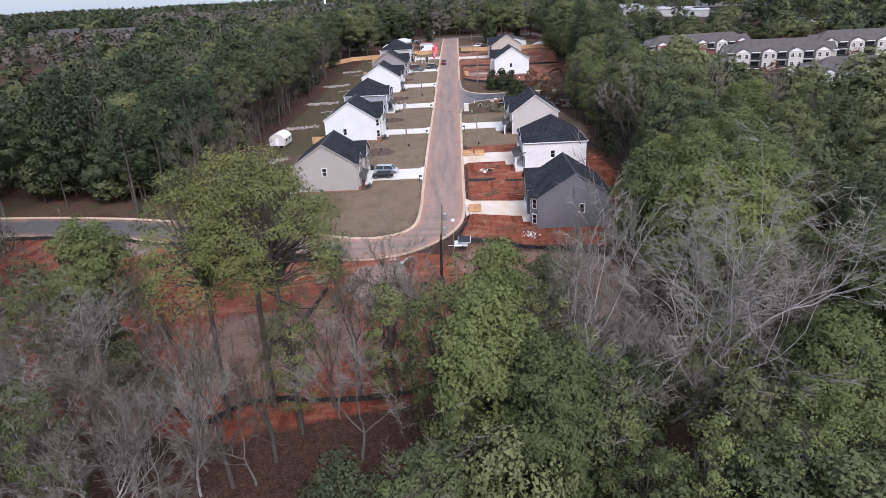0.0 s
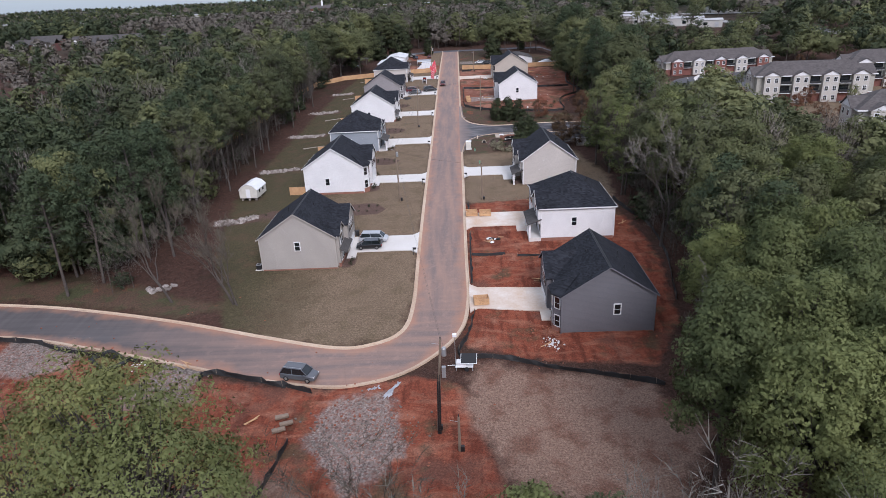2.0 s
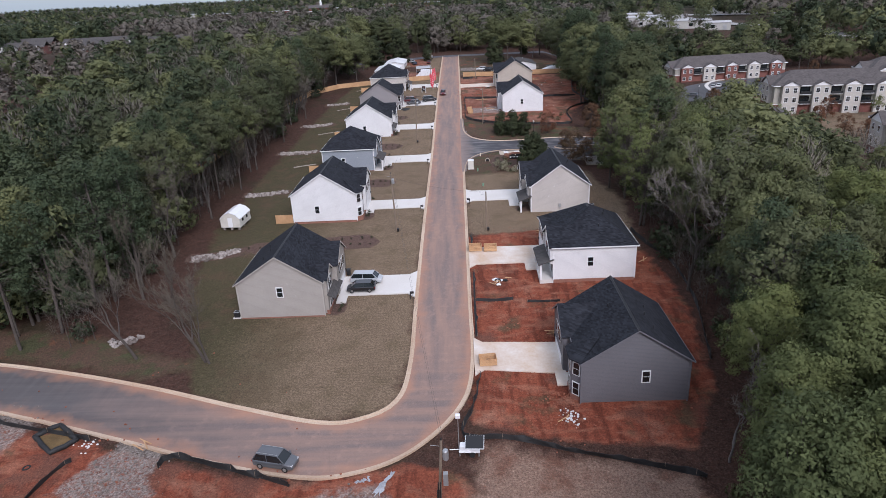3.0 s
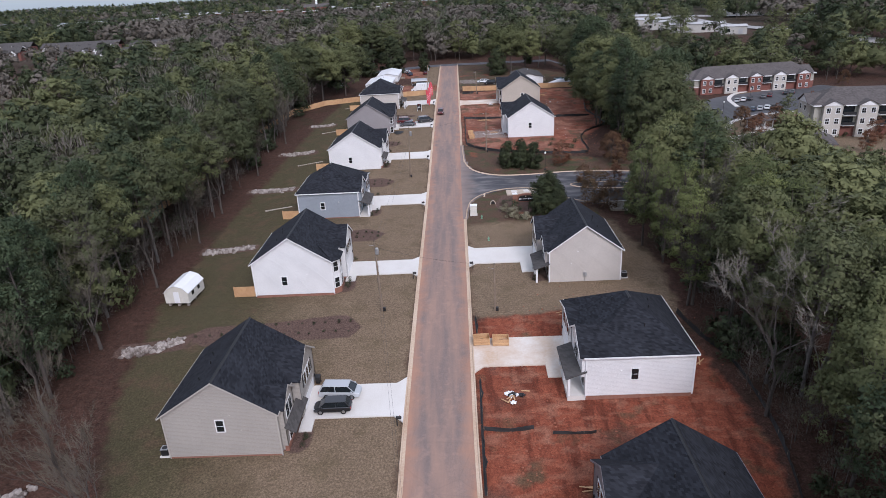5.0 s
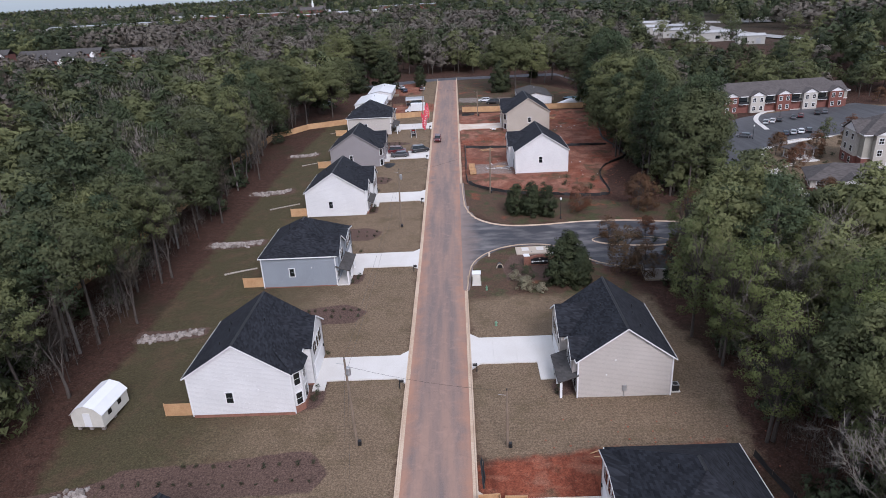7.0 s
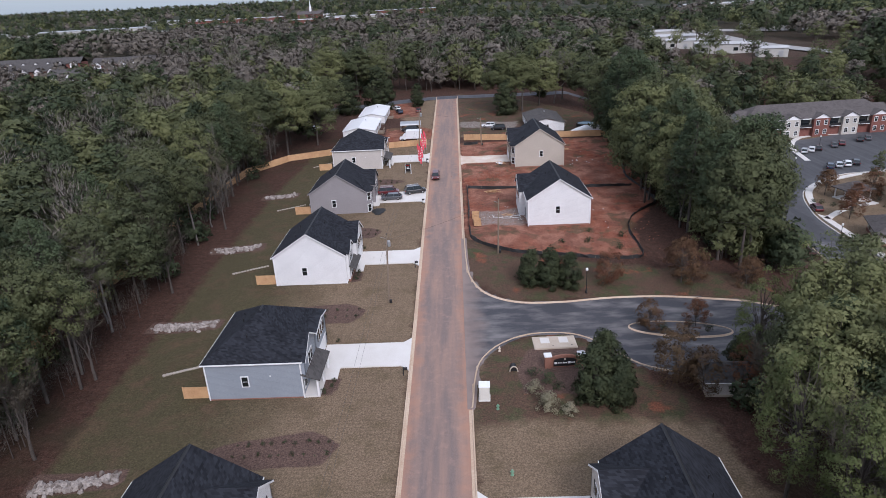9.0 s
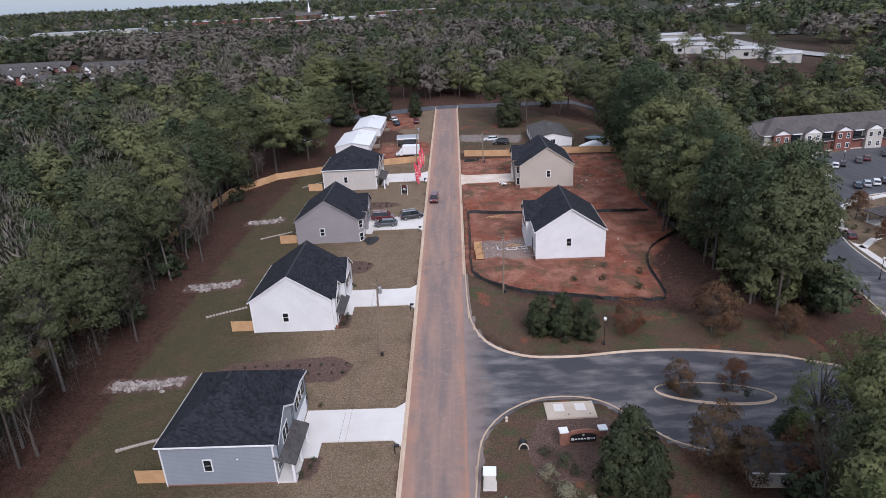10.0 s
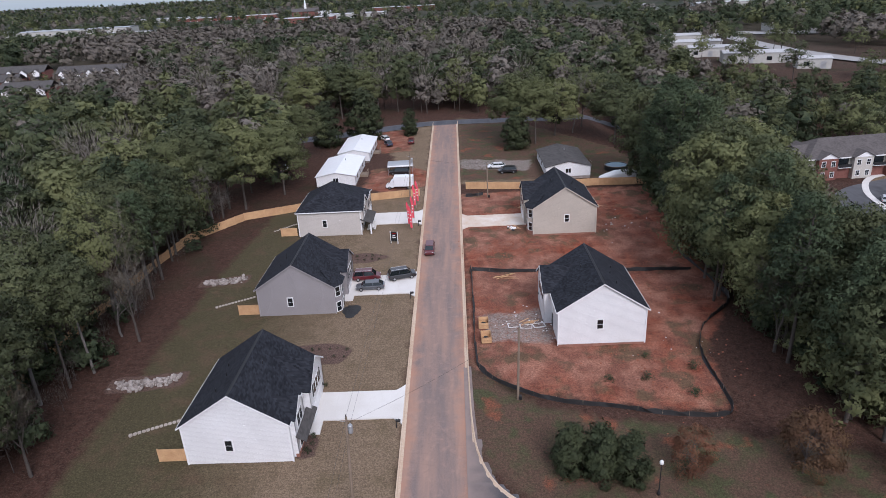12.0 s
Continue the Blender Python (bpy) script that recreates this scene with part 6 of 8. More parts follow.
vehicle("sedan", "dark blue sedan on bare clay", "sedan", onto(-17.2, 359.5, 0.05, 110), BLUE, 4.6, 1.85, 1.45, 0.26, 0.1)
vehicle("hatchback", "red hatchback on bare clay", "hatchback", onto(-10.3, 361.0, 0.05, 95), MAROON, 4.4, 1.8, 1.5, 0.24)
vehicle("pickup", "black pickup under a metal carport", "pickup", onto(-11.4, 328.5, 0.05, 175), BLACK, 5.6, 2.0, 1.9, 0.26)
vehicle("sedan", "dark sedan among the scrub behind the mobile homes", "sedan", onto(-44, 337, 0.05, 60), SILVER, 4.6, 1.8, 1.45, 0.26, 0.1)


def box_truck(at_):
    root = thing("box_truck", "white box truck parked on red clay", "truck", "parked vehicles", at=at_)
    part("cargo_box", Soup().box(-3.4, -1.15, 0.75, 1.3, 1.15, 3.2), M["white_metal"], root, bevel=0.04)
    part("cab", loft(Soup(), [[(x, -w, 0.45), (x, w, 0.45), (x, w, z), (x, -w, z)] for x, w, z in ((1.35, 1.0, 2.25), (2.0, 1.0, 2.2), (2.6, 0.98, 1.35), (3.3, 0.9, 1.15))]), WHITE, root, bevel=0.04)
    part("windscreen", Soup().slab([(2.08, -0.85, 2.12), (2.62, -0.85, 1.42), (2.62, 0.85, 1.42), (2.08, 0.85, 2.12)], 0.03, (0.8, 0, 0.5)), M["glass"], root)
    part("bumper", Soup().box(3.2, -0.95, 0.4, 3.4, 0.95, 0.65), M["dark_trim"], root)
    for s in (-1, 1):
        part("headlight", Soup().box(3.25, s * 0.55, 0.85, 3.34, s * 0.85, 1.05), M["head_light"], root)
        for x in (-2.2, 2.4):
            w = part("wheel", Soup().tube([(x, s * 0.75, 0.4), (x, s * 1.02, 0.4)], [0.4, 0.4], 14), M["tyre"], root)
            part("rim", Soup().tube([(x, s * 1.0, 0.4), (x, s * 1.04, 0.4)], [0.22, 0.2], 8), M["rim"], w)


box_truck(onto(-10.6, 317.0, 0.0, 176))


def utility_pole(x, y, height, arm_turn=0.0, transformer=True, lean=(0, 0), label="weathered timber utility pole with a grey transformer"):
    root = thing("utility_pole", label, "utility pole", "utility poles", at=onto(x, y))
    part("pole", Soup().tube([(0, 0, -0.6), (lean[0] * 0.5, lean[1] * 0.5, height * 0.5), (lean[0], lean[1], height)], [0.17, 0.15, 0.11], 10), M["wood"], root)
    if transformer:
        part("transformer", Soup().tube([(lean[0] + 0.32, lean[1] - 0.1, height - 1.9), (lean[0] + 0.32, lean[1] - 0.1, height - 1.8), (lean[0] + 0.32, lean[1] - 0.1, height - 1.0), (lean[0] + 0.32, lean[1] - 0.1, height - 0.9)], [0.2, 0.26, 0.26, 0.2], 12), M["metal"], root, "grey transformer can")
        part("bracket", Soup().box(lean[0] + 0.05, lean[1] - 0.16, height - 1.6, lean[0] + 0.3, lean[1] - 0.04, height - 1.5), M["metal"], root)
    part("insulator", Soup().tube([(lean[0], lean[1], height), (lean[0], lean[1], height + 0.25)], [0.05, 0.07], 8), M["dark_trim"], root)
    part("lamp_arm", Soup().tube([(lean[0], lean[1], height - 0.6), (lean[0] - 0.9, lean[1] - 0.2, height - 0.3)], [0.025, 0.025], 5), M["metal"], root)
    part("meter_box", Soup().box(0.12, -0.3, 0.1, 0.5, 0.1, 0.65), M["dark_trim"], root, "black pedestal at the foot")
    return Vector((x + lean[0], y + lean[1], land(x, y) + height))


tops = [utility_pole(-9.05, 153.5, 11.2, lean=(-0.3, 0)), utility_pole(-8.7, 217.8, 12.0, lean=(0.5, 0)), utility_pole(-7.7, 308.2, 11.0, lean=(0.8, 0))]
near_pole = utility_pole(0.3, 84.0, 11.0, lean=(0.7, 0.2), label="dark utility pole with tall conduits by the light trailer")
right_tops = [utility_pole(7.8, 152.4, 7.4, transformer=False, label="short plain timber pole by the kerb"), utility_pole(10.5, 234.8, 10.6, label="plain timber pole behind the kerb", transformer=False, lean=(0.2, 0)),
              utility_pole(10.5, 307.8, 8.2, transformer=False, label="plain timber pole by the board fence"), utility_pole(2.6, 80.6, 4.2, transformer=False, label="short dark timber stub pole with a stay")]


def wire(a, b, sag, radius=0.012):
    pts = [a.lerp(b, k / 14) - Vector((0, 0, sag * 4 * (k / 14) * (1 - k / 14))) for k in range(15)]
    tagged(part("wire", Soup().tube(pts, [radius] * 15, 4), M["dark_trim"]), "thin sagging overhead cable between poles", "cable", "overhead cables")


for a, b in zip([near_pole] + tops, tops):
    wire(a, b, 1.1)
    wire(a + Vector((0.3, 0, -1.0)), b + Vector((0.3, 0, -1.0)), 1.2)
wire(tops[0] + Vector((0, 0, -0.8)), right_tops[0], 0.5)
wire(tops[1] + Vector((0, 0, -0.8)), right_tops[1], 0.6)
wire(tops[2] + Vector((0, 0, -0.8)), right_tops[2], 0.5)


def mailbox(x, y, side):
    root = thing("mailbox", "black mailbox on a black post at the kerb", "mailbox", "mailboxes", at=onto(x, y, 0.05))
    part("post", Soup().box(-0.06, -0.06, -0.3, 0.06, 0.06, 1.25), M["dark_trim"], root)
    part("arm", Soup().box(0.0, -0.04, 0.85, side * 0.5, 0.04, 0.95), M["dark_trim"], root)
    part("box", loft(Soup(), [[(side * u, v, w) for v, w in ((-0.11, 0.96), (0.11, 0.96), (0.11, 1.13), (0.06, 1.22), (-0.06, 1.22), (-0.11, 1.13))] for u in (0.02, 0.55)]), M["dark_trim"], root)
    part("flag", Soup().box(side * 0.3, 0.11, 1.05, side * 0.36, 0.13, 1.25), M["red_light"], root)


for x, y, s in ((-4.95, 128.4, 1), (-4.95, 163.6, 1), (-4.95, 197.6, 1), (-4.95, 230.2, 1), (-4.95, 262.3, 1), (-4.95, 292.8, 1), (4.95, 166.6, -1)):
    mailbox(x, y, s)


def bin_(x, y):
    root = thing("wheelie_bin", "black wheeled refuse bin beside the garage", "refuse bin", at=onto(x, y, 0.02))
    part("tub", loft(Soup(), [[(-a, -b, z), (a, -b, z), (a, b, z), (-a, b, z)] for a, b, z in ((0.24, 0.26, 0.05), (0.31, 0.36, 0.95))]), M["dark_trim"], root)
    part("lid", Soup().slab([(-0.34, -0.38, 1.0), (0.34, -0.38, 1.0), (0.34, 0.40, 1.06), (-0.34, 0.40, 1.06)], 0.07), M["dark_trim"], root)
    for s in (-1, 1):
        part("wheel", Soup().tube([(s * 0.25, 0.3, 0.12), (s * 0.31, 0.3, 0.12)], [0.12, 0.12], 10), M["tyre"], root)


bin_(-15.6, 136.6)


def condenser(x, y, z=0.0):
    root = thing("air_conditioner", "grey outdoor air-conditioning unit on a pad", "air conditioner", "air conditioners", at=onto(x, y, z))
    part("pad", Soup().box(-0.55, -0.55, -0.2, 0.55, 0.55, 0.1), M["concrete"], root)
    part("case", Soup().box(-0.4, -0.4, 0.1, 0.4, 0.4, 0.9), M["dark_trim"], root, bevel=0.04)
    part("top_panel", Soup().box(-0.42, -0.42, 0.9, 0.42, 0.42, 0.96), M["metal"], root)
    part("fan_grille", Soup().tube([(0, 0, 0.96), (0, 0, 1.0)], [0.33, 0.30], 14), M["dark_trim"], root)


for x, y in ((28.9, 161.4), (-30.6, 125.0), (-30.4, 262.5), (-30.6, 196.5)):
    condenser(x, y)


# ---- garden shed ----
def shed():
    turn = -4
    root = thing("garden_shed", "white metal garden shed with a barn roof on blocks", "shed", at=onto(-41.6, 160.2, 0.35, turn))
    hw, hl = 1.95, 2.75
    prof = [(-hw, 0), (hw, 0), (hw, 1.75), (hw * 0.62, 2.55), (0, 2.95), (-hw * 0.62, 2.55), (-hw, 1.75)]
    cream = M["shed"]
    part("wall", loft(Soup(), [[(u, v, w) for u, w in prof] for v in (-hl, hl)]), cream, root)
    ext = [(-hw - 0.12, 1.70), (-hw * 0.62, 2.60), (0, 3.01), (hw * 0.62, 2.60), (hw + 0.12, 1.70)]
    roof = Soup()
    for (a, b) in zip(ext, ext[1:]):
        roof.slab([(a[0], -hl - 0.12, a[1] + 0.03), (b[0], -hl - 0.12, b[1] + 0.03), (b[0], hl + 0.12, b[1] + 0.03), (a[0], hl + 0.12, a[1] + 0.03)], 0.05)
    part("roof", roof, M["white_metal"], root, "white metal barn roof")
    part("door", Soup().box(-0.45, -hl - 0.04, 0.05, 0.45, -hl, 1.95), M["white_metal"], root)
    for v in (-1.2, 0.9):
        part("window", Soup().box(hw, v - 0.35, 0.9, hw + 0.04, v + 0.35, 1.5), M["glass"], root)
    for u in (-1.5, 0, 1.5):
        for v in (-2.3, 0, 2.3):
            part("block", Soup().box(u - 0.2, v - 0.2, -0.6, u + 0.2, v + 0.2, 0.0), M["stone"], root)


M["shed"] = plain("shed_cream_metal", (0.62, 0.60, 0.54), 0.5)
shed()


# ---- timber fences ----
def board_panel():
    """One fence panel, its boards parted by grooves."""
    front, back_ = [], []
    for k in range(16):
        x = k * 0.15
        front += [(x, 0.004), (x + 0.008, -0.014), (x + 0.142, -0.014)]
        back_ += [(x + 0.142, 0.014), (x + 0.008, 0.014)]
    return outward(Soup().prism(front + [(2.4, 0.004)] + back_[::2][::-1], 0.03, 1.8).mesh("panel", M["pine_board"]))


PANEL = board_panel()
RAIL = outward(Soup().box(0, 0.015, 0.9, 2.4, 0.05, 1.0).mesh("rail", M["pine_board"]))
POST = outward(Soup().box(-0.06, -0.02, -0.6, 0.06, 0.10, 1.85).mesh("post", M["pine_board"]))


def board_fence(line, label):
    line = [np.array(p, float) for p in line]
    root = thing("fence", label, "fence", "board fences", at=onto(*line[0]))
    base = Vector((line[0][0], line[0][1], land(*line[0])))
    for a, b in zip(line, line[1:]):
        n = max(1, round(np.linalg.norm(b - a) / 2.4))
        stretch = np.linalg.norm(b - a) / n / 2.4
        turn = math.degrees(math.atan2(b[1] - a[1], b[0] - a[0]))
        for k in range(n):
            x, y = a + (b - a) * k / n
            for name, data in (("panel", PANEL), ("rail", RAIL), ("post", POST)):
                ob = new(name, data)
                ob.parent = root
                ob.matrix_basis = Matrix.Translation(Vector((x, y, land(x, y))) - base) @ pose(0, 0, 0, 0, 0, turn)
                if name != "post":
                    ob.scale = (stretch, 1, 1)


board_fence([(-64, 195), (-62, 215), (-59.4, 232), (-58.6, 250), (-56.6, 270), (-53, 289), (-44.3, 300), (-31.2, 305), (-20, 308.5), (-5.4, 311)], "long pine board fence between lawns and woods")
board_fence([(5.6, 314.2), (19.7, 312.4), (37.3, 312.9), (55, 311.7)], "pine board fence closing off the clay lot")
for x, y in ((-33.4, 159.6), (-33.9, 193.9), (-32.9, 225.7), (-33.2, 258.9), (-33.6, 290.2)):
    board_fence([(x, y), (x + 3.4, y)], "short pine board fence beside a house")


# ---- rock dams, stepping stones ----
def stones(seed):
    r = rng(seed)
    out = []
    for i in range(6):
        bm = bmesh.new()
        bmesh.ops.create_icosphere(bm, subdivisions=1, radius=1.0)
        for v in bm.verts:
            v.co *= 0.75 + 0.5 * r.random()
        me = bpy.data.meshes.new("stone")
        bm.to_mesh(me)
        bm.free()
        me.materials.append(M["stone"])
        out.append(me)
    return out


STONES = stones(9)


def rock_dam(x0, y0, x1, y1, count, seed, sag=1.2):
    r = rng(seed)
    root = thing("rock_dam", "low dam of loose grey rip-rap stones across the swale", "rock dam", "rock dams", at=onto(x0, y0))
    base = Vector((x0, y0, land(x0, y0)))
    for k in range(count):
        u = r.random()
        x = x0 + (x1 - x0) * u + r.normal() * 0.3
        off = r.normal() * 0.5
        y = y0 + (y1 - y0) * u - sag * 4 * u * (1 - u) * 0.4 + off
        s = r.uniform(0.2, 0.46)
        ob = new("stone", STONES[int(r.integers(6))])
        ob.parent = root
        ob.matrix_basis = Matrix.Translation(Vector((x, y, land(x, y) + r.uniform(-0.05, 0.4) * max(0.1, 1 - abs(off)) - 0.15 * (abs(x + 42) < 5))) - base) @ pose(0, 0, 0, *r.uniform(0, 360, 3))
        ob.scale = (s, s, s * 0.75)


for k, row in enumerate(((-44.6, 145.0, -37.3, 147.6, 230), (-44.8, 178.4, -36.1, 179.7, 200), (-45.9, 212.9, -36.1, 213.2, 200), (-45.4, 240.8, -36.6, 242.2, 180), (-43.4, 270.9, -35.8, 272.1, 140), (-47.3, 119.3, -43.5, 120.6, 45))):
    rock_dam(*row, 20 + k)


M["sand_slab"] = surface("stepping_slab", (0.30, 0.26, 0.22), (0.46, 0.41, 0.36), 0.8, 6.0, 0.85, 0.2)


def stepping_path(x0, y0, x1, y1):
    root = thing("stepping_path", "line of pale concrete stepping slabs across the lawn", "path", "stepping paths", at=onto(x0, y0))
    base = Vector((x0, y0, land(x0, y0)))
    n = 13
    turn = math.degrees(math.atan2(y1 - y0, x1 - x0))
    me = outward(Soup().prism(rounded([(-0.22, -0.26), (0.22, -0.26), (0.22, 0.26), (-0.22, 0.26)], 1), -0.1, 0.1).mesh("slab", M["sand_slab"]))
    for k in range(n):
        x, y = x0 + (x1 - x0) * k / (n - 1), y0 + (y1 - y0) * k / (n - 1)
        ob = new("slab", me)
        ob.parent = root
        ob.matrix_basis = Matrix.Translation(Vector((x, y, land(x, y))) - base) @ pose(0, 0, 0, 0, 0, turn)


stepping_path(-38.6, 230.4, -32.9, 233.0)
stepping_path(-38.0, 261.8, -32.4, 264.8)
stepping_path(-35.7, 293.1, -30.6, 297.6)
stepping_path(-39.0, 199.5, -34.0, 201.5)

# bedding shrubs
r_ = rng(15)
for bed in MULCH[:5]:
    bed = np.array(bed)
    x0, y0 = bed.min(axis=0)
    x1, y1 = bed.max(axis=0)
    for k in range(13):
        for row in (0.35, 0.68):
            x, y = x0 + (x1 - x0) * (k + 0.6) / 13.6, y0 + (y1 - y0) * row
            if depth_in(bed, np.array([x]), np.array([y]))[0] > 0.35:
                shrub.plant(x + r_.normal() * 0.12, y + r_.normal() * 0.15, r_.uniform(0.35, 0.7), group="bedding shrubs", label="small newly planted shrub in dark mulch")
for x, y in ((-15.6, 161.5), (-15.2, 162.8), (-15.6, 164.2), (-15.4, 125.6), (-15.2, 126.8), (-15.7, 172.2), (-15.2, 194.2), (-14.6, 195.4), (-14.4, 196.5), (-15.4, 206.8), (-15.3, 226.4), (-15.0, 227.6), (-15.2, 228.8), (-15.3, 239), (-14.9, 290.6), (-14.5, 291.8),
             (14.6, 161.6), (15.0, 162.6), (15.5, 164.0), (15.2, 165.4)):
    shrub.plant(x, y, r_.uniform(0.7, 1.1), group="foundation shrubs", label="small clipped green shrub by the front wall")
for x, y, h in ((14.0, 194.6, 2.2), (12.4, 196.2, 1.5), (15.5, 193.5, 1.3), (13.3, 224.6, 1.2), (17.2, 224.2, 1.3), (33, 206.6, 1.5), (39.5, 206.5, 1.2), (37.2, 207.8, 1.1), (28, 238, 1.4), (33, 234.5, 1.5), (23, 238, 1.2), (35, 240, 1.3), (29, 243, 1.0)):
    shrub.plant(x, y, h, wide=1.2, group="loose shrubs", label="rounded evergreen shrub with a ragged outline")


# ---- silt fences ----
def silt_fence(line, label="sagging black silt fence on wooden stakes", high=0.7):
    pts = smooth_line(line, 1.0)
    r = rng(int(abs(line[0][0] * 10 + line[0][1])))
    root = thing("silt_fence", label, "silt fence", "silt fences", at=onto(*pts[0]))
    base = np.array([pts[0][0], pts[0][1], land(*pts[0])])
    v, f = [], []
    hs = high * (0.85 + 0.25 * r.random(len(pts)))
    for i, (x, y) in enumerate(pts):
        j = min(i + 1, len(pts) - 1)
        k = max(i - 1, 0)
        d = pts[j] - pts[k]
        nx, ny = -d[1], d[0]
        ln = math.hypot(nx, ny) + 1e-9
        nx, ny = nx / ln, ny / ln
        z = land(x, y)
        lean = r.normal() * 0.12
        for o, h in ((0.28, -0.05), (0.03, 0.06), (0.02 + lean, hs[i]), (-0.02 + lean, hs[i]), (-0.03, 0.06), (-0.1, -0.3)):
            v.append((x + nx * o - base[0], y + ny * o - base[1], z + h - base[2]))
    for i in range(len(pts) - 1):
        f += [(i * 6 + k, i * 6 + (k + 1) % 6, i * 6 + 6 + (k + 1) % 6, i * 6 + 6 + k) for k in range(6)]
    part("cloth", Soup().add(v, f), M["black_cloth"], root)
    for i in range(0, len(pts), 3):
        x, y = pts[i]
        part("stake", Soup().box(x - base[0] - 0.02, y - base[1] - 0.02, land(x, y) - base[2] - 0.3, x - base[0] + 0.02, y - base[1] + 0.02, land(x, y) - base[2] + hs[i] + 0.12), M["wood"], root)


silt_fence([(4.9, 109.0), (3.9, 103), (2.7, 97.9), (8.2, 97.5), (14.6, 96.1), (21.2, 94.0), (27, 92)])
silt_fence([(-100, 107.5), (-75, 106.5), (-58.5, 105.0), (-52.2, 102.4), (-45.4, 100.6), (-39.6, 99.0)])
silt_fence([(-29.8, 94.3), (-28.8, 96.0), (-22.6, 94.0), (-15, 91.3)])
silt_fence([(-44.3, 83.0), (-42.4, 86.8), (-40.8, 94.0), (-39.8, 95.6)])
silt_fence([(-36.2, 66.9), (-29.5, 58.2), (-22.9, 52.8), (-18.8, 56.0), (-8.8, 55.8), (-0.3, 57.4), (8, 60)])
silt_fence([(-20.2, 66.4), (-17.8, 70.4), (-16.6, 76), (-15.8, 82.5)])
silt_fence([(33.6, 150), (34.9, 144.0), (36.8, 138.4), (37.2, 130.1), (36.2, 121), (34.5, 112)])
silt_fence([(5.0, 127.2), (8.0, 126.8), (10.6, 127.2)], high=0.5)
silt_fence([(12.6, 126.2), (16.0, 126.0), (17.4, 126.2)], high=0.5)
silt_fence([(5.0, 146.5), (4.9, 150.5)], high=0.6)
silt_fence([(4.9, 118), (4.9, 127), (5.0, 136)], high=0.45)
silt_fence([(5.6, 272), (5.5, 260), (5.4, 246), (6.2, 240.8), (10.9, 236.4), (16.4, 233.8), (23.2, 232.4), (29.0, 230.8), (36.0, 230.6), (37.0, 235.3), (37.2, 243.4), (39.8, 250.4), (46.4, 257.5), (46.2, 264), (44.6, 277), (47.6, 296), (50.6, 311)])
silt_fence([(5.7, 271.4), (12, 270.4), (17.2, 269.9)])
silt_fence([(30.2, 269.2), (36, 268.8), (44.0, 268.5)])
silt_fence([(5.4, 309.0), (9.5, 309.6)])


# ---- building-site clutter ----
def crate(x, y, turn=0.0, size=(2.2, 1.5, 0.95)):
    root = thing("timber_bin", "open site-built timber waste bin", "timber bin", "timber bins", at=onto(x, y, 0.16, turn))
    a, b, h = size[0] / 2, size[1] / 2, size[2]
    for k in range(4):
        z0, z1 = 0.05 + k * h / 4, 0.05 + (k + 1) * h / 4 - 0.03
        part("plank", Soup().box(-a, -b, z0, a, -b + 0.04, z1), M["pine_board"], root)
        part("plank", Soup().box(-a, b - 0.04, z0, a, b, z1), M["pine_board"], root)
        part("plank", Soup().box(-a, -b + 0.05, z0, -a + 0.04, b - 0.05, z1), M["pine_board"], root)
        part("plank", Soup().box(a - 0.04, -b + 0.05, z0, a, b - 0.05, z1), M["pine_board"], root)
    part("floor_board", Soup().box(-a + 0.05, -b + 0.05, 0.0, a - 0.05, b - 0.05, 0.05), M["pine_board"], root)
    part("rubbish", Soup().prism(rounded([(-0.5, -0.3), (0.3, -0.4), (0.6, 0.2), (-0.1, 0.45)], 1), 0.05, 0.4), M["black_cloth"], root)


for row in ((5.4, 144.0, 3), (8.0, 143.7, -2), (6.0, 111.6, 5), (6.9, 252.6, 88), (7.1, 248.6, 92)):
    crate(*row)


def planks(x, y, turn, n, long_=3.0, label="loose pile of scrap lumber lying on clay"):
    r = rng(int(abs(x * 31 + y * 7)))
    root = thing("lumber_pile", label, "lumber pile", "site clutter", at=onto(x, y, 0.03, turn))
    for k in range(n):
        ob = part("plank", Soup().box(-long_ / 2 * r.uniform(0.5, 1), -0.07, 0, long_ / 2 * r.uniform(0.5, 1), 0.07, 0.05), M["pine_board"], root)
        ob.matrix_basis = pose(r.normal() * 0.4, r.normal() * 0.35, 0.06 * k, 0, r.normal() * 2, r.normal() * 18)


for row in ((11.5, 268.3, 2, 5, 5.0), (14.2, 253.0, 20, 7, 2.4), (31.5, 309.0, -10, 10, 4.0), (17.5, 151, 40, 3, 1.5), (33.0, 138, 60, 2, 3.0), (14.5, 101.5, 45, 2, 1.6), (30.5, 262, 10, 4, 2), (33.8, 300, -30, 6, 3.5), (15.5, 118.6, 5, 5, 2.2), (27, 254, -50, 3, 1.8), (-33.2, 98, -35, 3, 3.0), (-20.6, 86.2, 60, 3, 2.0), (17.6, 300.6, 0, 4, 1.6), (-19, 70, 20, 3, 2.5)):
    planks(*row)


def rubble(x, y, count, spread_, seed, label="scatter of pale scraps and clods on clay", material=None):
    r = rng(seed)
    root = tagged(new("rubble"), label, "rubble", kind="stuff")
    s = Soup()
    for k in range(count):
        px_, py_ = x + r.normal() * spread_, y + r.normal() * spread_
        a = r.uniform(0.04, 0.16)
        z = land(px_, py_)
        q = [(px_ + a * math.cos(t + k), py_ + a * 0.8 * math.sin(t + k)) for t in (0, 1.3, 2.5, 3.9, 5.1)]
        s.prism(q, z - 0.05, z + a * 0.7)
    ob = part("scrap", s, material or M["stone"], root)
    tagged(ob, kind="stuff")


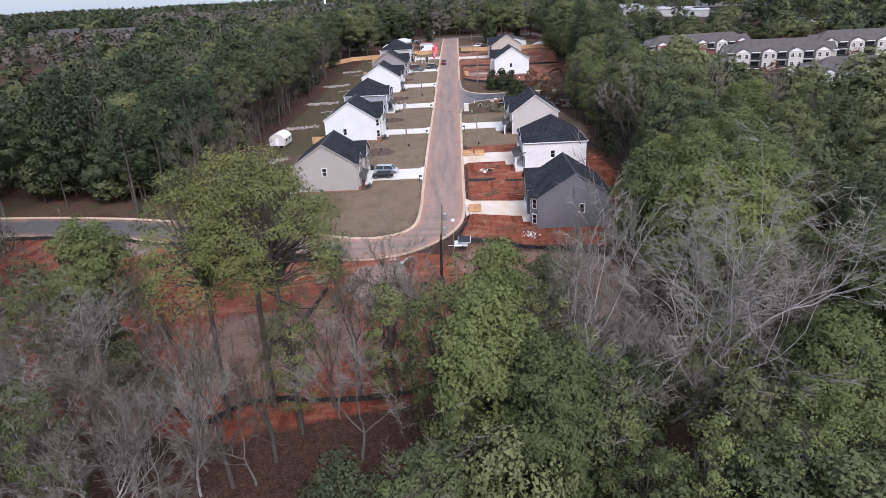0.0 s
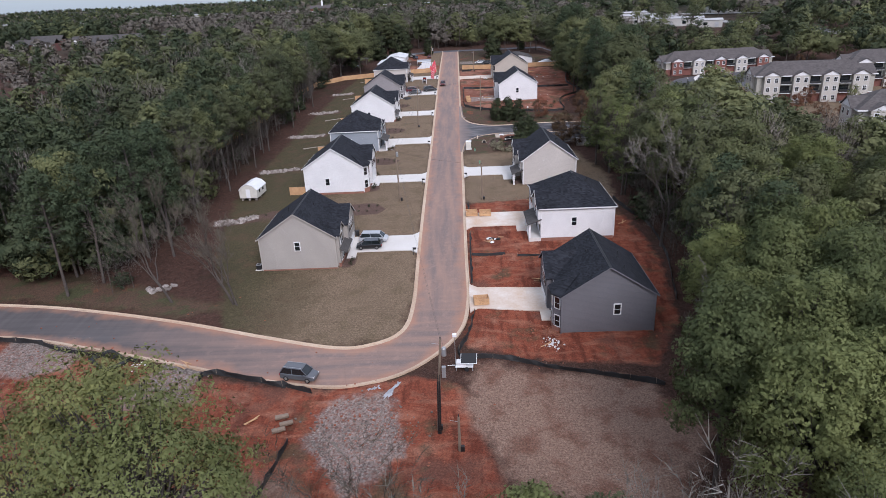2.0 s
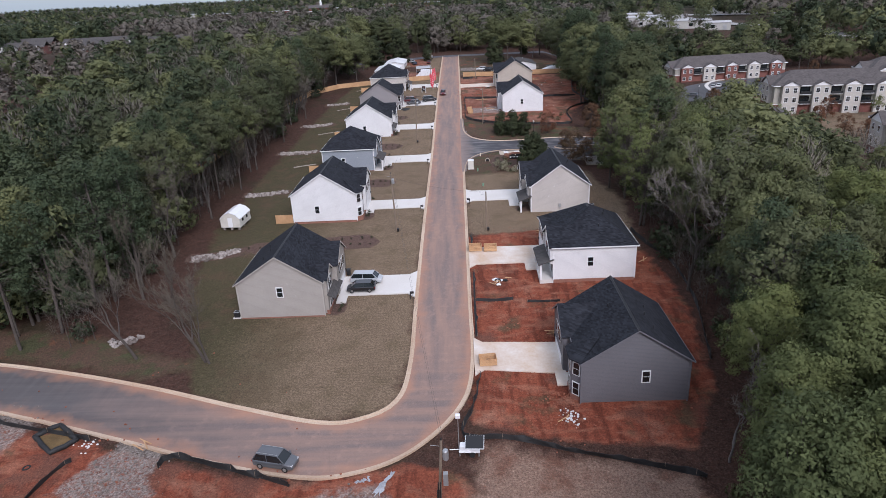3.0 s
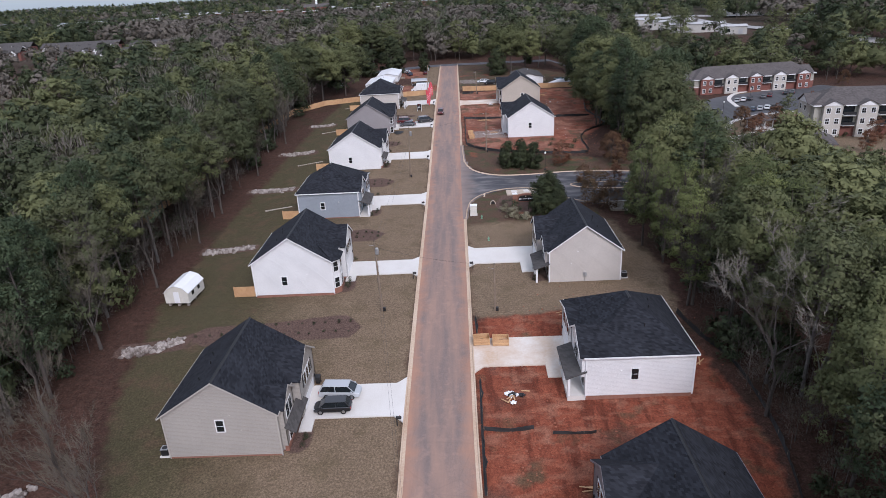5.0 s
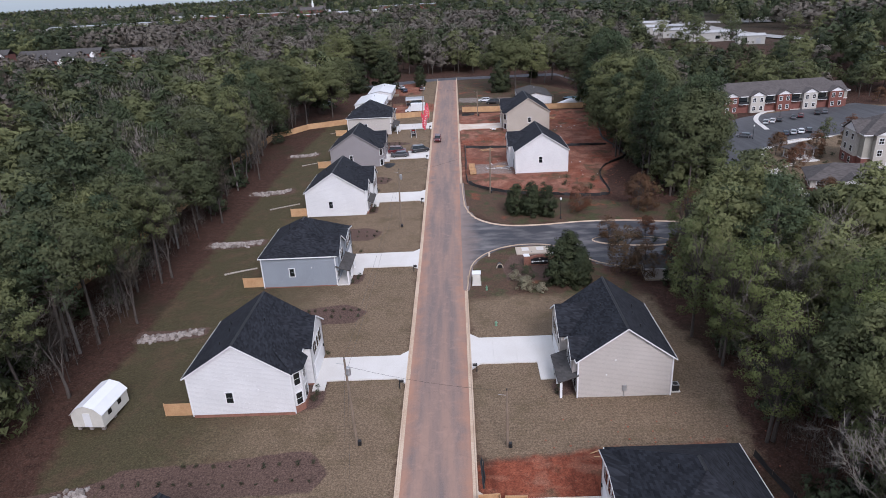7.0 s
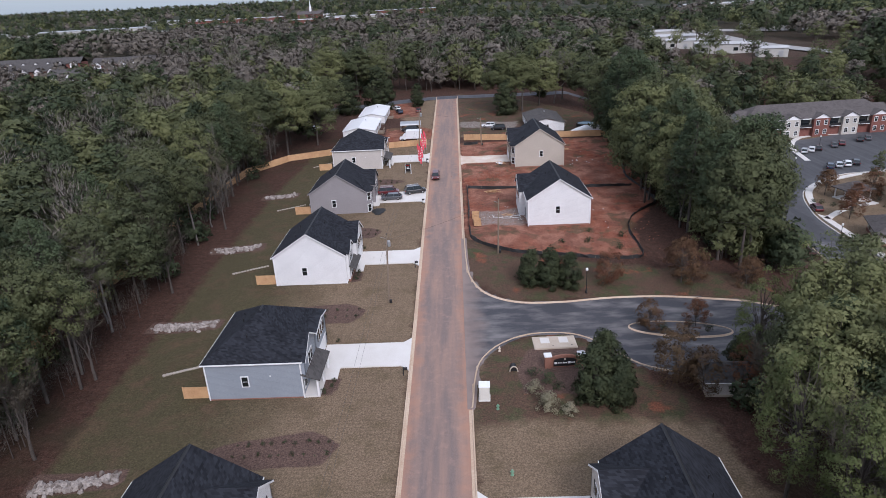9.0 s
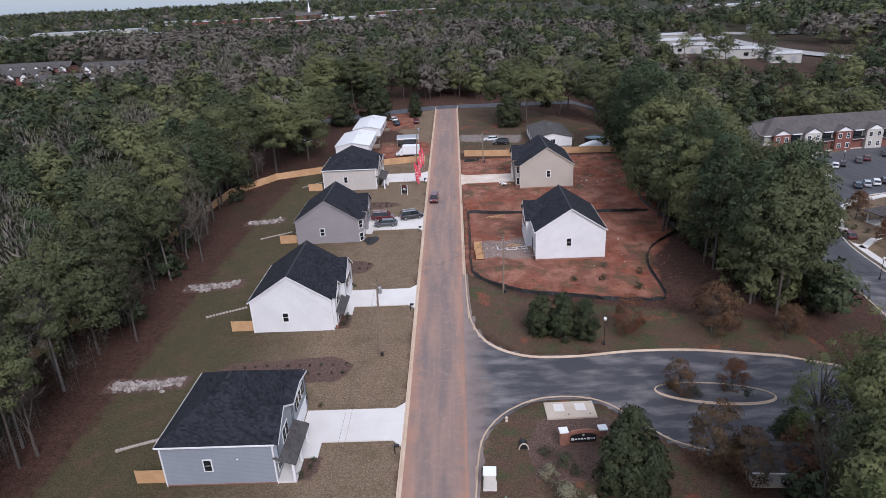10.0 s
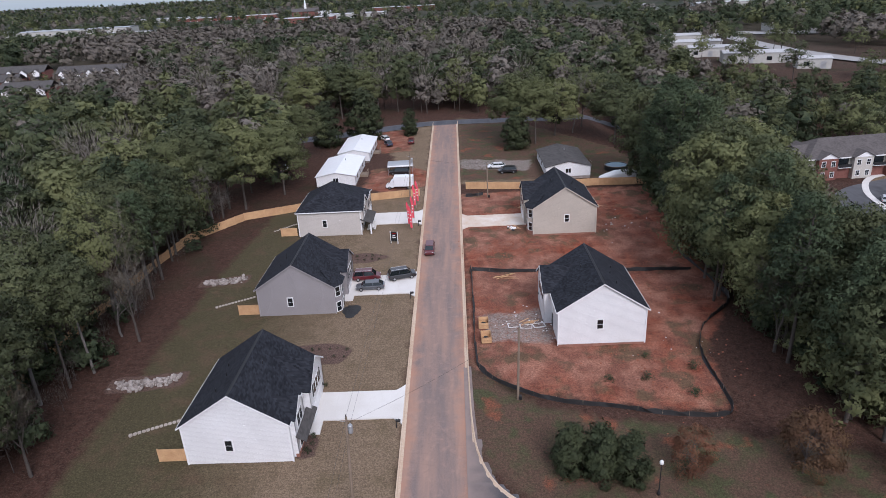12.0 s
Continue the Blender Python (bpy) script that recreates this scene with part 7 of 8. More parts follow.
M["clod"] = surface("clay_clod", (0.17, 0.055, 0.03), (0.33, 0.12, 0.07), 0.9, 6.0, 0.95, 0.5)
M["plaster"] = surface("white_scrap", (0.55, 0.54, 0.53), (0.8, 0.8, 0.8), 0.8, 7.0, 0.8, 0.2)
for k, (x, y, c, sp, mat_) in enumerate(((12, 124, 160, 3.5, "clod"), (26, 112, 120, 5, "clod"), (14, 104, 160, 3, "clod"), (22, 148, 120, 6, "clod"), (24, 262, 160, 8, "clod"), (14, 279, 220, 4, "clod"), (40, 270, 120, 6, "clod"), (9.5, 280, 120, 3, "clod"), (30, 240, 160, 6, "clod"),
                                         (-25, 80, 260, 12, "clod"), (-45, 92, 160, 8, "clod"), (-5, 84, 160, 5, "clod"), (13.5, 252, 130, 2.4, "plaster"), (15, 101.8, 40, 0.7, "plaster"), (32, 250, 40, 3, "plaster"), (34, 290, 40, 4, "plaster"), (-34, 93.5, 260, 2.0, "stone"), (-53, 100, 200, 2.4, "stone"), (-8, 83, 320, 3.2, "stone"), (-39.7, 98.4, 26, 0.8, "plaster"))):
    rubble(x, y, c, sp, 60 + k, material=M[mat_])


def white_bags(x, y):
    """A torn heap: crumpled sheets and bags, dark scraps and board ends."""
    root = thing("bag_heap", "crumpled white plastic sheeting and board ends on the clay", "bag heap", at=onto(x, y, 0.05))
    r = rng(int(x * 10))
    for k in range(7):
        s = r.uniform(0.25, 0.6)
        bm = bmesh.new()
        bmesh.ops.create_icosphere(bm, subdivisions=3, radius=s)
        for v in bm.verts:
            v.co *= 0.75 + 0.7 * noise.noise(v.co * 5 + Vector((k, 0, 0)))
            v.co.z = max(-0.05, v.co.z * 0.5)
        me = bpy.data.meshes.new("bag")
        bm.to_mesh(me)
        bm.free()
        me.materials.append(M["dark_trim"] if k in (2, 5) else M["white_metal"])
        ob = new("bag", me)
        ob.parent, ob.location = root, (r.normal() * 0.7, r.normal() * 0.6, 0.1)
    for k in range(6):
        ob = part("board_end", Soup().box(-0.5, -0.08, 0, 0.5, 0.08, 0.05), M["pine_board"], root)
        ob.matrix_basis = pose(r.normal() * 0.9 + 0.5, r.normal() * 0.7 - 0.4, 0.15 + 0.1 * r.random(), r.uniform(-15, 15), 0, r.uniform(0, 180))


white_bags(8.6, 132.8)
white_bags(14.6, 289.6)


def sawhorse(x, y, turn):
    root = thing("door_frame", "pale timber door frame lying on white dust", "door frame", "site clutter", at=onto(x, y, 0.03, turn))
    for a, b in (((-0.9, -0.6), (0.9, -0.6)), ((-0.9, 0.6), (0.9, 0.6)), ((-0.9, -0.6), (-0.9, 0.6)), ((0.9, -0.6), (0.9, 0.6))):
        part("rail", Soup().box(min(a[0], b[0]) - 0.06, min(a[1], b[1]) - 0.06, 0, max(a[0], b[0]) + 0.06, max(a[1], b[1]) + 0.06, 0.12), M["plaster"], root)


for row in ((11.6, 252.4, 5), (13.4, 252.0, -8), (15.4, 252.2, 12)):
    sawhorse(*row)


def light_trailer():
    root = thing("light_trailer", "white trailer with a light mast and a tilted panel", "light trailer", at=onto(3.2, 95.4, 0.0, -3))
    part("deck", Soup().box(-1.0, -0.6, 0.5, 1.2, 0.6, 0.62), WHITE, root, bevel=0.02)
    part("cabinet", Soup().box(-0.9, -0.4, 0.62, 0.3, 0.4, 1.15), WHITE, root, bevel=0.03)
    part("panel", Soup().slab([(-0.3, -0.75, 1.25), (1.6, -0.75, 1.25), (1.6, 0.75, 1.75), (-0.3, 0.75, 1.75)], 0.05), M["dark_trim"], root, "dark tilted panel")
    part("panel_frame", Soup().slab([(-0.36, -0.81, 1.2), (1.66, -0.81, 1.2), (1.66, 0.81, 1.71), (-0.36, 0.81, 1.71)], 0.03), M["white_metal"], root)
    part("drawbar", Soup().tube([(-1.0, 0, 0.5), (-2.0, 0, 0.45)], [0.05, 0.05], 5), WHITE, root)
    part("mast", Soup().tube([(-1.0, 0, 0.5), (-1.0, 0, 4.6)], [0.05, 0.035], 6), M["metal"], root)
    part("floodlight", Soup().box(-1.25, -0.2, 4.5, -0.75, 0.2, 4.95), M["white_metal"], root, bevel=0.05)
    for s in (-1, 1):
        part("wheel", Soup().tube([(0.4, s * 0.55, 0.3), (0.4, s * 0.75, 0.3)], [0.3, 0.3], 12), M["tyre"], root)
    for x in (-0.9, 1.1):
        part("jack", Soup().box(x - 0.04, -0.55, 0, x + 0.04, -0.47, 0.55), M["metal"], root)


light_trailer()
root = thing("conduit_bundle", "tall dark conduits strapped beside the utility pole", "conduit", at=onto(0.55, 83.6))
for k in range(4):
    part("conduit", Soup().tube([(0.1 * k - 0.25, -0.25, -0.3), (0.1 * k - 0.05, -0.2, 6.5 + 0.8 * (k % 2))], [0.05, 0.05], 6), M["dark_trim"], root)
part("meter_cabinet", Soup().box(0.5, -0.3, 7.0, 0.9, 0.1, 8.2), M["metal"], root)


def drain_box():
    """Fat black filter socks laid in a square round a pit of muddy water."""
    root = thing("inlet_guard", "black filter socks squared round a muddy inlet pit", "inlet guard", at=onto(-43.8, 99.4, 0, -40))
    r = rng(404)
    for a, b in (((-2.3, -1.4), (2.3, -1.4)), ((2.3, -1.4), (2.3, 1.4)), ((2.3, 1.4), (-2.3, 1.4)), ((-2.3, 1.4), (-2.3, -1.4))):
        line = [(a[0] + (b[0] - a[0]) * u + r.normal() * 0.05, a[1] + (b[1] - a[1]) * u + r.normal() * 0.05, 0.22 + r.normal() * 0.03) for u in np.linspace(-0.04, 1.04, 8)]
        part("filter_sock", Soup().tube(line, [0.20] + [0.30 + r.normal() * 0.02 for _ in range(6)] + [0.20], 8), M["black_cloth"], root, smooth=True)
    part("mud", Soup().box(-2.1, -1.2, -0.1, 2.1, 1.2, 0.09), M["mud"], root, "ochre muddy water")


def old_tyre(x, y):
    ring = [(0.34 * math.cos(a), 0.34 * math.sin(a)) for a in np.linspace(0, math.tau, 21)]
    s = Soup().tube([(u, v, 0.12) for u, v in ring], [0.12] * 21, 8, cap=False)
    root = thing("old_tyre", "discarded black tyre lying flat on clay", "tyre", at=onto(x, y))
    part("tread", s, M["tyre"], root, smooth=True)


def plastic_sheet(x, y, turn, long_, wide, seed):
    """A torn sheet of grey-white plastic, crumpled over the ground."""
    r = rng(seed)
    nu, nv = 14, 7
    v = [(long_ * (i / (nu - 1) - 0.5) * (1 + 0.1 * r.normal()), wide * (j / (nv - 1) - 0.5) * (0.6 + 0.4 * math.sin(2.2 * i / nu + seed)) + 0.12 * r.normal(), 0.07 + abs(r.normal()) * 0.07) for i in range(nu) for j in range(nv)]
    f = [(i * nv + j, (i + 1) * nv + j, (i + 1) * nv + j + 1, i * nv + j + 1) for i in range(nu - 1) for j in range(nv - 1)]
    n = len(v)
    s = Soup().add(v + [(a, b, c - 0.02) for a, b, c in v], f + [tuple(n + k for k in reversed(q)) for q in f])
    root = thing("plastic_sheet", "crumpled grey-white plastic sheet lying on clay", "plastic sheet", at=onto(x, y, 0, turn))
    part("sheet", s, M["poly_sheet"], root)


M["poly_sheet"] = surface("grey_plastic_sheet", (0.24, 0.25, 0.27), (0.46, 0.48, 0.51), 1.2, 7.0, 0.45, 0.3)
M["mud"] = surface("muddy_water", (0.10, 0.065, 0.030), (0.20, 0.13, 0.06), 0.8, 6.0, 0.25, 0.1)
drain_box()
old_tyre(-44.3, 94.8)
plastic_sheet(-5.3, 91.4, 65, 3.4, 1.2, 3)
plastic_sheet(-7.6, 91.7, 20, 1.5, 0.9, 5)
for k, (x, y) in enumerate(((-17.4, 86.6), (-16.6, 85.4), (-17.2, 84.3))):
    tagged(part("log", Soup().tube([(x - 0.7, y - 0.2, land(x, y) + 0.25), (x + 0.7, y + 0.25, land(x, y) + 0.3)], [0.3, 0.27], 9), M["wood"]), "short sawn log lying on clay", "log", "logs")


# ---- the corner with the estate sign ----
def utility_box(x, y):
    root = thing("utility_cabinet", "beige metal utility cabinet with a white top", "utility cabinet", at=onto(x, y, 0, -3))
    part("plinth", Soup().box(-0.75, -0.75, -0.2, 0.75, 0.75, 0.1), M["concrete"], root)
    part("case", Soup().box(-0.65, -0.65, 0.1, 0.65, 0.65, 2.0), M["shed"], root, bevel=0.03)
    part("cap", Soup().box(-0.72, -0.72, 2.0, 0.72, 0.72, 2.12), M["white_metal"], root, bevel=0.03)
    part("door", Soup().box(-0.55, -0.69, 0.25, 0.55, -0.65, 1.85), M["shed"], root)


utility_box(5.85, 192.0)


def hydrant(x, y, material, label):
    root = thing("hydrant", label, "hydrant", at=onto(x, y))
    part("barrel", Soup().tube([(0, 0, -0.1), (0, 0, 0.1), (0, 0, 0.12), (0, 0, 0.6), (0, 0, 0.75), (0, 0, 0.82)], [0.2, 0.2, 0.13, 0.13, 0.1, 0.03], 10), material, root)
    part("outlet", Soup().tube([(-0.22, 0, 0.5), (0.22, 0, 0.5)], [0.07, 0.07], 8), material, root)


M["hydrant"] = plain("faded_hydrant_paint", (0.62, 0.52, 0.42), 0.5)
M["green_box"] = plain("green_plastic", (0.16, 0.30, 0.20), 0.5)
hydrant(8.5, 202.7, M["hydrant"], "faded cream fire hydrant on the grass")
hydrant(7.4, 189.6, M["green_box"], "small green plastic cable pedestal in grass")
hydrant(8.2, 178.2, M["green_box"], "small pale green cable pedestal in grass")


def slab_pad():
    root = thing("concrete_pad", "tan concrete pad with two pale hatches", "concrete pad", at=onto(16.6, 204.4, 0.02, 1))
    part("slab", Soup().box(-3.1, -1.65, -0.3, 3.1, 1.65, 0.16), M["sand"], root, bevel=0.03)
    for u in (-1.35, 1.35):
        part("hatch", Soup().box(u - 0.65, -0.3, 0.16, u + 0.65, 1.2, 0.2), M["concrete"], root)
        part("lid_ring", Soup().tube([(u + 1.0, -1.0, 0.16), (u + 1.0, -1.0, 0.19)], [0.1, 0.1], 8), M["dark_trim"], root)


M["sand"] = surface("tan_concrete", (0.40, 0.33, 0.26), (0.50, 0.43, 0.35), 0.6, 7.0, 0.85, 0.2)
slab_pad()


def monument():
    """The estate's brick sign: two capped piers, an arched wall and a dark board with a line of lettering as plain bars."""
    root = thing("monument_sign", "low brick sign wall between two white-capped piers", "sign", at=onto(17.1, 198.6, 0.0, 3))
    for s in (-1, 1):
        p = part("pier", Soup().box(s * 2.3 - 0.42, -0.42, -0.3, s * 2.3 + 0.42, 0.42, 1.75), M["brick"], root)
        part("cap", Soup().box(s * 2.3 - 0.52, -0.52, 1.75, s * 2.3 + 0.52, 0.52, 1.95), M["trim"], p, "white pier cap", bevel=0.03)
    arch = [(-1.88, -0.3), (1.88, -0.3)] + [(1.88 * math.cos(a), 1.05 + 0.6 * math.sin(a)) for a in np.linspace(0, math.pi, 13)]
    part("wall", Soup().slab([(u, -0.22, w) for u, w in arch], 0.44, (0, 1, 0)), M["brick"], root)
    part("coping", Soup().tube([(1.9 * math.cos(a), 0, 1.1 + 0.62 * math.sin(a)) for a in np.linspace(0, math.pi, 13)], [0.14] * 13, 6), M["brick"], root)
    part("board", Soup().slab([(u * 0.82, -0.26, 0.15 + max(0, w) * 0.78) for u, w in arch], 0.05, (0, 1, 0)), M["dark_trim"], root, "dark sign board")
    for k, (u, w, h) in enumerate(((-1.25, 0.34, 0.42), (-0.85, 0.24, 0.26), (-0.5, 0.26, 0.24), (-0.15, 0.26, 0.3), (0.2, 0.24, 0.24), (0.62, 0.34, 0.42), (0.98, 0.22, 0.24), (1.28, 0.2, 0.26))):
        part("letter_bar", Soup().box(u - w / 2, -0.29, 0.72 - h / 2, u + w / 2, -0.265, 0.72 + h / 2 - 0.1), M["trim"], root)
    part("emblem", Soup().tube([(0, -0.27, 1.22), (0, -0.30, 1.22)], [0.15, 0.14], 10), M["sand"], root)


monument()
root = thing("culvert_mouth", "small arched concrete culvert mouth in the bank", "culvert", at=onto(10.1, 197.8))
part("arch", Soup().tube([(0.55 * math.cos(a), -0.2, 0.8 * math.sin(a)) for a in np.linspace(0, math.pi, 11)], [0.09] * 11, 6), M["sand"], root)
part("pipe", loft(Soup(), [[(0.48 * math.cos(a), v, 0.72 * math.sin(a)) for a in np.linspace(0, math.pi, 9)] for v in (-0.1, 0.9)]), M["dark_trim"], root)


def lamp_post(x, y, h=4.6):
    root = thing("street_lamp", "black lamp post with a frosted acorn globe", "street lamp", "street lamps", at=onto(x, y))
    part("base", Soup().tube([(0, 0, -0.2), (0, 0, 0.25), (0, 0, 0.6)], [0.2, 0.2, 0.09], 10), M["dark_trim"], root)
    part("pole", Soup().tube([(0, 0, 0.5), (0, 0, h - 0.6)], [0.07, 0.05], 8), M["dark_trim"], root)
    part("globe", Soup().tube([(0, 0, h - 0.6), (0, 0, h - 0.5), (0, 0, h - 0.2), (0, 0, h)], [0.08, 0.2, 0.22, 0.06], 12), M["lamp"], root, "frosted white globe", smooth=True)
    part("finial", Soup().tube([(0, 0, h), (0, 0, h + 0.15)], [0.05, 0.01], 6), M["dark_trim"], root)


for x, y in ((23.9, 218.6), (64.5, 214.6), (81.5, 247), (98, 300), (81, 268), (97, 230), (118, 325)):
    lamp_post(x, y)


def small_building():
    root = thing("pump_house", "small cream pump house with a dark shingle roof", "pump house", at=onto(36.6, 192.6, 0, -4))
    part("wall", Soup().box(-2.9, -2.0, -0.8, 2.9, 2.0, 2.5), M["cream_siding"], root)
    part("base", Soup().box(-3.0, -2.1, -0.9, 3.0, 2.1, 0.25), M["sand"], root)
    roof = Soup().slab([(-3.4, -2.5, 2.35), (3.4, -2.5, 2.35), (3.4, 0, 3.7), (-3.4, 0, 3.7)], 0.12)
    roof.slab([(-3.4, 2.5, 2.35), (-3.4, 0, 3.7), (3.4, 0, 3.7), (3.4, 2.5, 2.35)], 0.12)
    part("roof", roof, M["brown_shingles"], root)
    part("gutter", Soup().box(-3.4, -2.6, 2.18, 3.4, -2.5, 2.3), M["trim"], root)


small_building()


# ---- flags and the sales board ----
def feather_flag(x, y, turn, h=5.6):
    root = thing("feather_flag", "tall pink-red feather flag beside the street", "flag", "feather flags", at=onto(x, y, 0, turn))
    part("pole", Soup().tube([(0, 0, -0.2), (0, 0, h * 0.6), (-0.1, 0, h * 0.85), (-0.45, 0, h)], [0.03, 0.025, 0.02, 0.015], 6), M["metal"], root)
    v, f = [], []
    n = 14
    for k in range(n + 1):
        u = k / n
        z = 0.7 + (h - 0.75) * u
        lead = -0.45 * max(0, (u - 0.6) / 0.4) ** 1.6
        wide = 0.62 * (1 - 0.25 * (1 - u)) * (1 - max(0, (u - 0.75) / 0.25) ** 2 * 0.75)
        for w in (0.0, 0.5, 1.0):
            y_ = 0.09 * math.sin(u * 7 + w * 3)
            v.append((lead - wide * w, y_, z))
    for k in range(n):
        for j in range(2):
            a = k * 3 + j
            f.append((a, a + 1, a + 4, a + 3))
    s = Soup()
    s.add(v, f)
    s.add([(x_, y_ + 0.012, z_) for x_, y_, z_ in v], f)
    part("sail", s, M["flag"], root, "pink-red fabric sail")
    for z in (2.0, 2.7, 3.4):
        part("letter_bar", Soup().box(-0.40, -0.13, z, -0.2, -0.1, z + 0.30), M["trim"], root)


for row in ((-5.4, 305.6, 0), (-5.9, 303.0, 6), (-5.9, 295.6, -4), (-6.0, 290.2, 4), (-6.6, 292.4, 0)):
    feather_flag(*row)
root = thing("sales_board", "dark sales board on two white posts", "sign board", at=onto(-9.4, 284.4, 0, -18))
for u in (-0.75, 0.75):
    part("post", Soup().box(u - 0.06, -0.06, -0.3, u + 0.06, 0.06, 2.6), M["trim"], root)
part("board", Soup().box(-0.68, -0.04, 0.6, 0.68, 0.04, 2.5), M["dark_trim"], root)
for k, w in enumerate((0.9, 0.6, 0.8)):
    part("letter_bar", Soup().box(-w / 2, -0.06, 2.1 - 0.4 * k, w / 2, -0.045, 2.25 - 0.4 * k), M["trim"] if k else M["red_light"], root)


# ---- homes at the end of the street ----
def mobile_home(x0, x1, y0, y1, z, label, roof_material, wall, rise=1.0, along="y"):
    root = thing("mobile_home", label, "mobile home", at=pose((x0 + x1) / 2, (y0 + y1) / 2, z))
    a, b = (x1 - x0) / 2, (y1 - y0) / 2
    part("skirt", Soup().box(-a + 0.1, -b + 0.1, -1.2, a - 0.1, b - 0.1, 0.6), M["stone"], root)
    part("wall", Soup().box(-a, -b, 0.6, a, b, 3.1), wall, root)
    for v in (-b, b):
        part("gable", Soup().slab([(-a, v, 3.1), (a, v, 3.1), (0, v, 3.1 + rise)], 0.1, (0, -1 if v > 0 else 1, 0)), wall, root)
    roof = Soup().slab([(-a - 0.3, -b - 0.3, 3.05), (0, -b - 0.3, 3.15 + rise), (0, b + 0.3, 3.15 + rise), (-a - 0.3, b + 0.3, 3.05)], 0.1)
    roof.slab([(a + 0.3, -b - 0.3, 3.05), (a + 0.3, b + 0.3, 3.05), (0, b + 0.3, 3.15 + rise), (0, -b - 0.3, 3.15 + rise)], 0.1)
    part("roof", roof, roof_material, root)
    for v in (-b * 0.6, -b * 0.1, b * 0.5):
        window(root, lambda p, o, w, v=v: (a + o, v + p, 2.0 + w), 1.2, 1.1, (2, 1))
        window(root, lambda p, o, w, v=v: (-a - o, v + p, 2.0 + w), 1.2, 1.1, (2, 1))
    window(root, lambda p, o, w: (p, -b - o, 2.0 + w), 1.3, 1.1, (2, 1))
    part("vent_pipe", Soup().tube([(0.8, b * 0.3, 3.0), (0.8, b * 0.3, 3.5 + rise)], [0.1, 0.1], 8), M["metal"], root)
    porch = part("porch", Soup().box(a, -1.2, 0.0, a + 2.0, 1.6, 0.85), M["wood"], root, "weathered timber porch")
    for v in (-1.1, 1.5):
        part("porch_post", Soup().box(a + 1.85, v - 0.05, 0.85, a + 1.95, v + 0.05, 1.8), M["wood"], porch)
    part("porch_rail", Soup().box(a + 1.85, -1.2, 1.65, a + 1.95, 1.6, 1.75), M["wood"], porch)
    return root


mobile_home(-31.5, -21.8, 319, 338, land(-26, 328) - 0.2, "long white-roofed mobile home behind the last house", M["white_metal"], M["white_siding"], 0.9)
mobile_home(-29.5, -20.8, 341, 361, land(-25, 350) - 0.3, "white-roofed mobile home set back from the road", M["white_metal"], M["white_siding"], 0.9)
mobile_home(25.5, 36.3, 318.5, 337, land(30, 328) - 0.2, "single-storey home with a dark shingle roof and porch", M["brown_shingles"], M["white_siding"], 1.3)


def carport():
    root = thing("carport", "open carport with a curved grey metal roof", "carport", at=onto(-11.3, 330.6, 0, 2))
    prof = [(-2.6 * math.cos(a), 2.1 + 0.75 * math.sin(a)) for a in np.linspace(0, math.pi, 9)]
    s = Soup()
    for (y0, z0), (y1, z1) in zip(prof, prof[1:]):
        s.slab([(-3.3, y0, z0), (3.3, y0, z0), (3.3, y1, z1), (-3.3, y1, z1)], 0.05)
    part("roof", s, M["metal"], root)
    for u in (-3.2, 0, 3.2):
        for v in (-2.55, 2.55):
            part("post", Soup().box(u - 0.04, v - 0.04, -0.2, u + 0.04, v + 0.04, 2.15), M["metal"], root)


carport()


def pool():
    root = thing("garden_pool", "round above-ground pool with a dark wall", "pool", at=onto(44, 324.5))
    part("wall", loft(Soup(), [[(r * math.cos(a), r * math.sin(a), z) for a in np.linspace(0, math.tau, 28, endpoint=False)] for r, z in ((2.9, 0.0), (2.9, 1.25), (2.7, 1.25), (2.7, 0.9))]), M["dark_trim"], root)
    part("rim", Soup().tube([(2.85 * math.cos(a), 2.85 * math.sin(a), 1.28) for a in np.linspace(0, math.tau, 29)], [0.1] * 29, 5), M["wood"], root)
    part("cover", Soup().prism([(2.68 * math.cos(a), 2.68 * math.sin(a)) for a in np.linspace(0, math.tau, 28, endpoint=False)], 1.0, 1.12), M["pool_cover"], root, "pale blue pool surface")


M["pool_cover"] = glass("pool_water", (0.30, 0.40, 0.46))
pool()


def caravan():
    root = thing("travel_trailer", "long white covered trailer behind the board fence", "trailer", at=onto(42.8, 315.6, 0.1, 2))
    part("body", loft(Soup(), [[(x, -w, z0), (x, w, z0), (x, w, z1 * 0.8), (x, w * 0.7, z1), (x, -w * 0.7, z1), (x, -w, z1 * 0.8)] for x, w, z0, z1 in ((-5, 0.4, 0.7, 1.2), (-3.4, 1.0, 0.5, 1.7), (-1.0, 1.15, 0.45, 2.4), (3.0, 1.15, 0.45, 2.5), (4.2, 1.0, 0.5, 1.9), (4.6, 0.8, 0.6, 1.6))]), M["white_metal"], root, bevel=0.05)
    for x in (-0.4, 0.6):
        for s in (-1, 1):
            part("wheel", Soup().tube([(x, s * 0.9, 0.32), (x, s * 1.15, 0.32)], [0.32, 0.32], 12), M["tyre"], root)


caravan()


# ---- apartments beyond the woods ----
M["apt_brick"] = surface("apartment_brick", (0.13, 0.05, 0.04), (0.22, 0.09, 0.07), 1.2, 10.0, 0.85, 0.4)
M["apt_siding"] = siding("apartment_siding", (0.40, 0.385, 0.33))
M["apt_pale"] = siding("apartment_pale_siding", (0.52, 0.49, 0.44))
M["far_roof"] = surface("weathered_metal_roof", (0.30, 0.30, 0.30), (0.52, 0.52, 0.52), 0.05, 1.0, 0.6, 0.1)
M["far_wall"] = plain("cream_metal_wall", (0.42, 0.41, 0.38), 0.6)


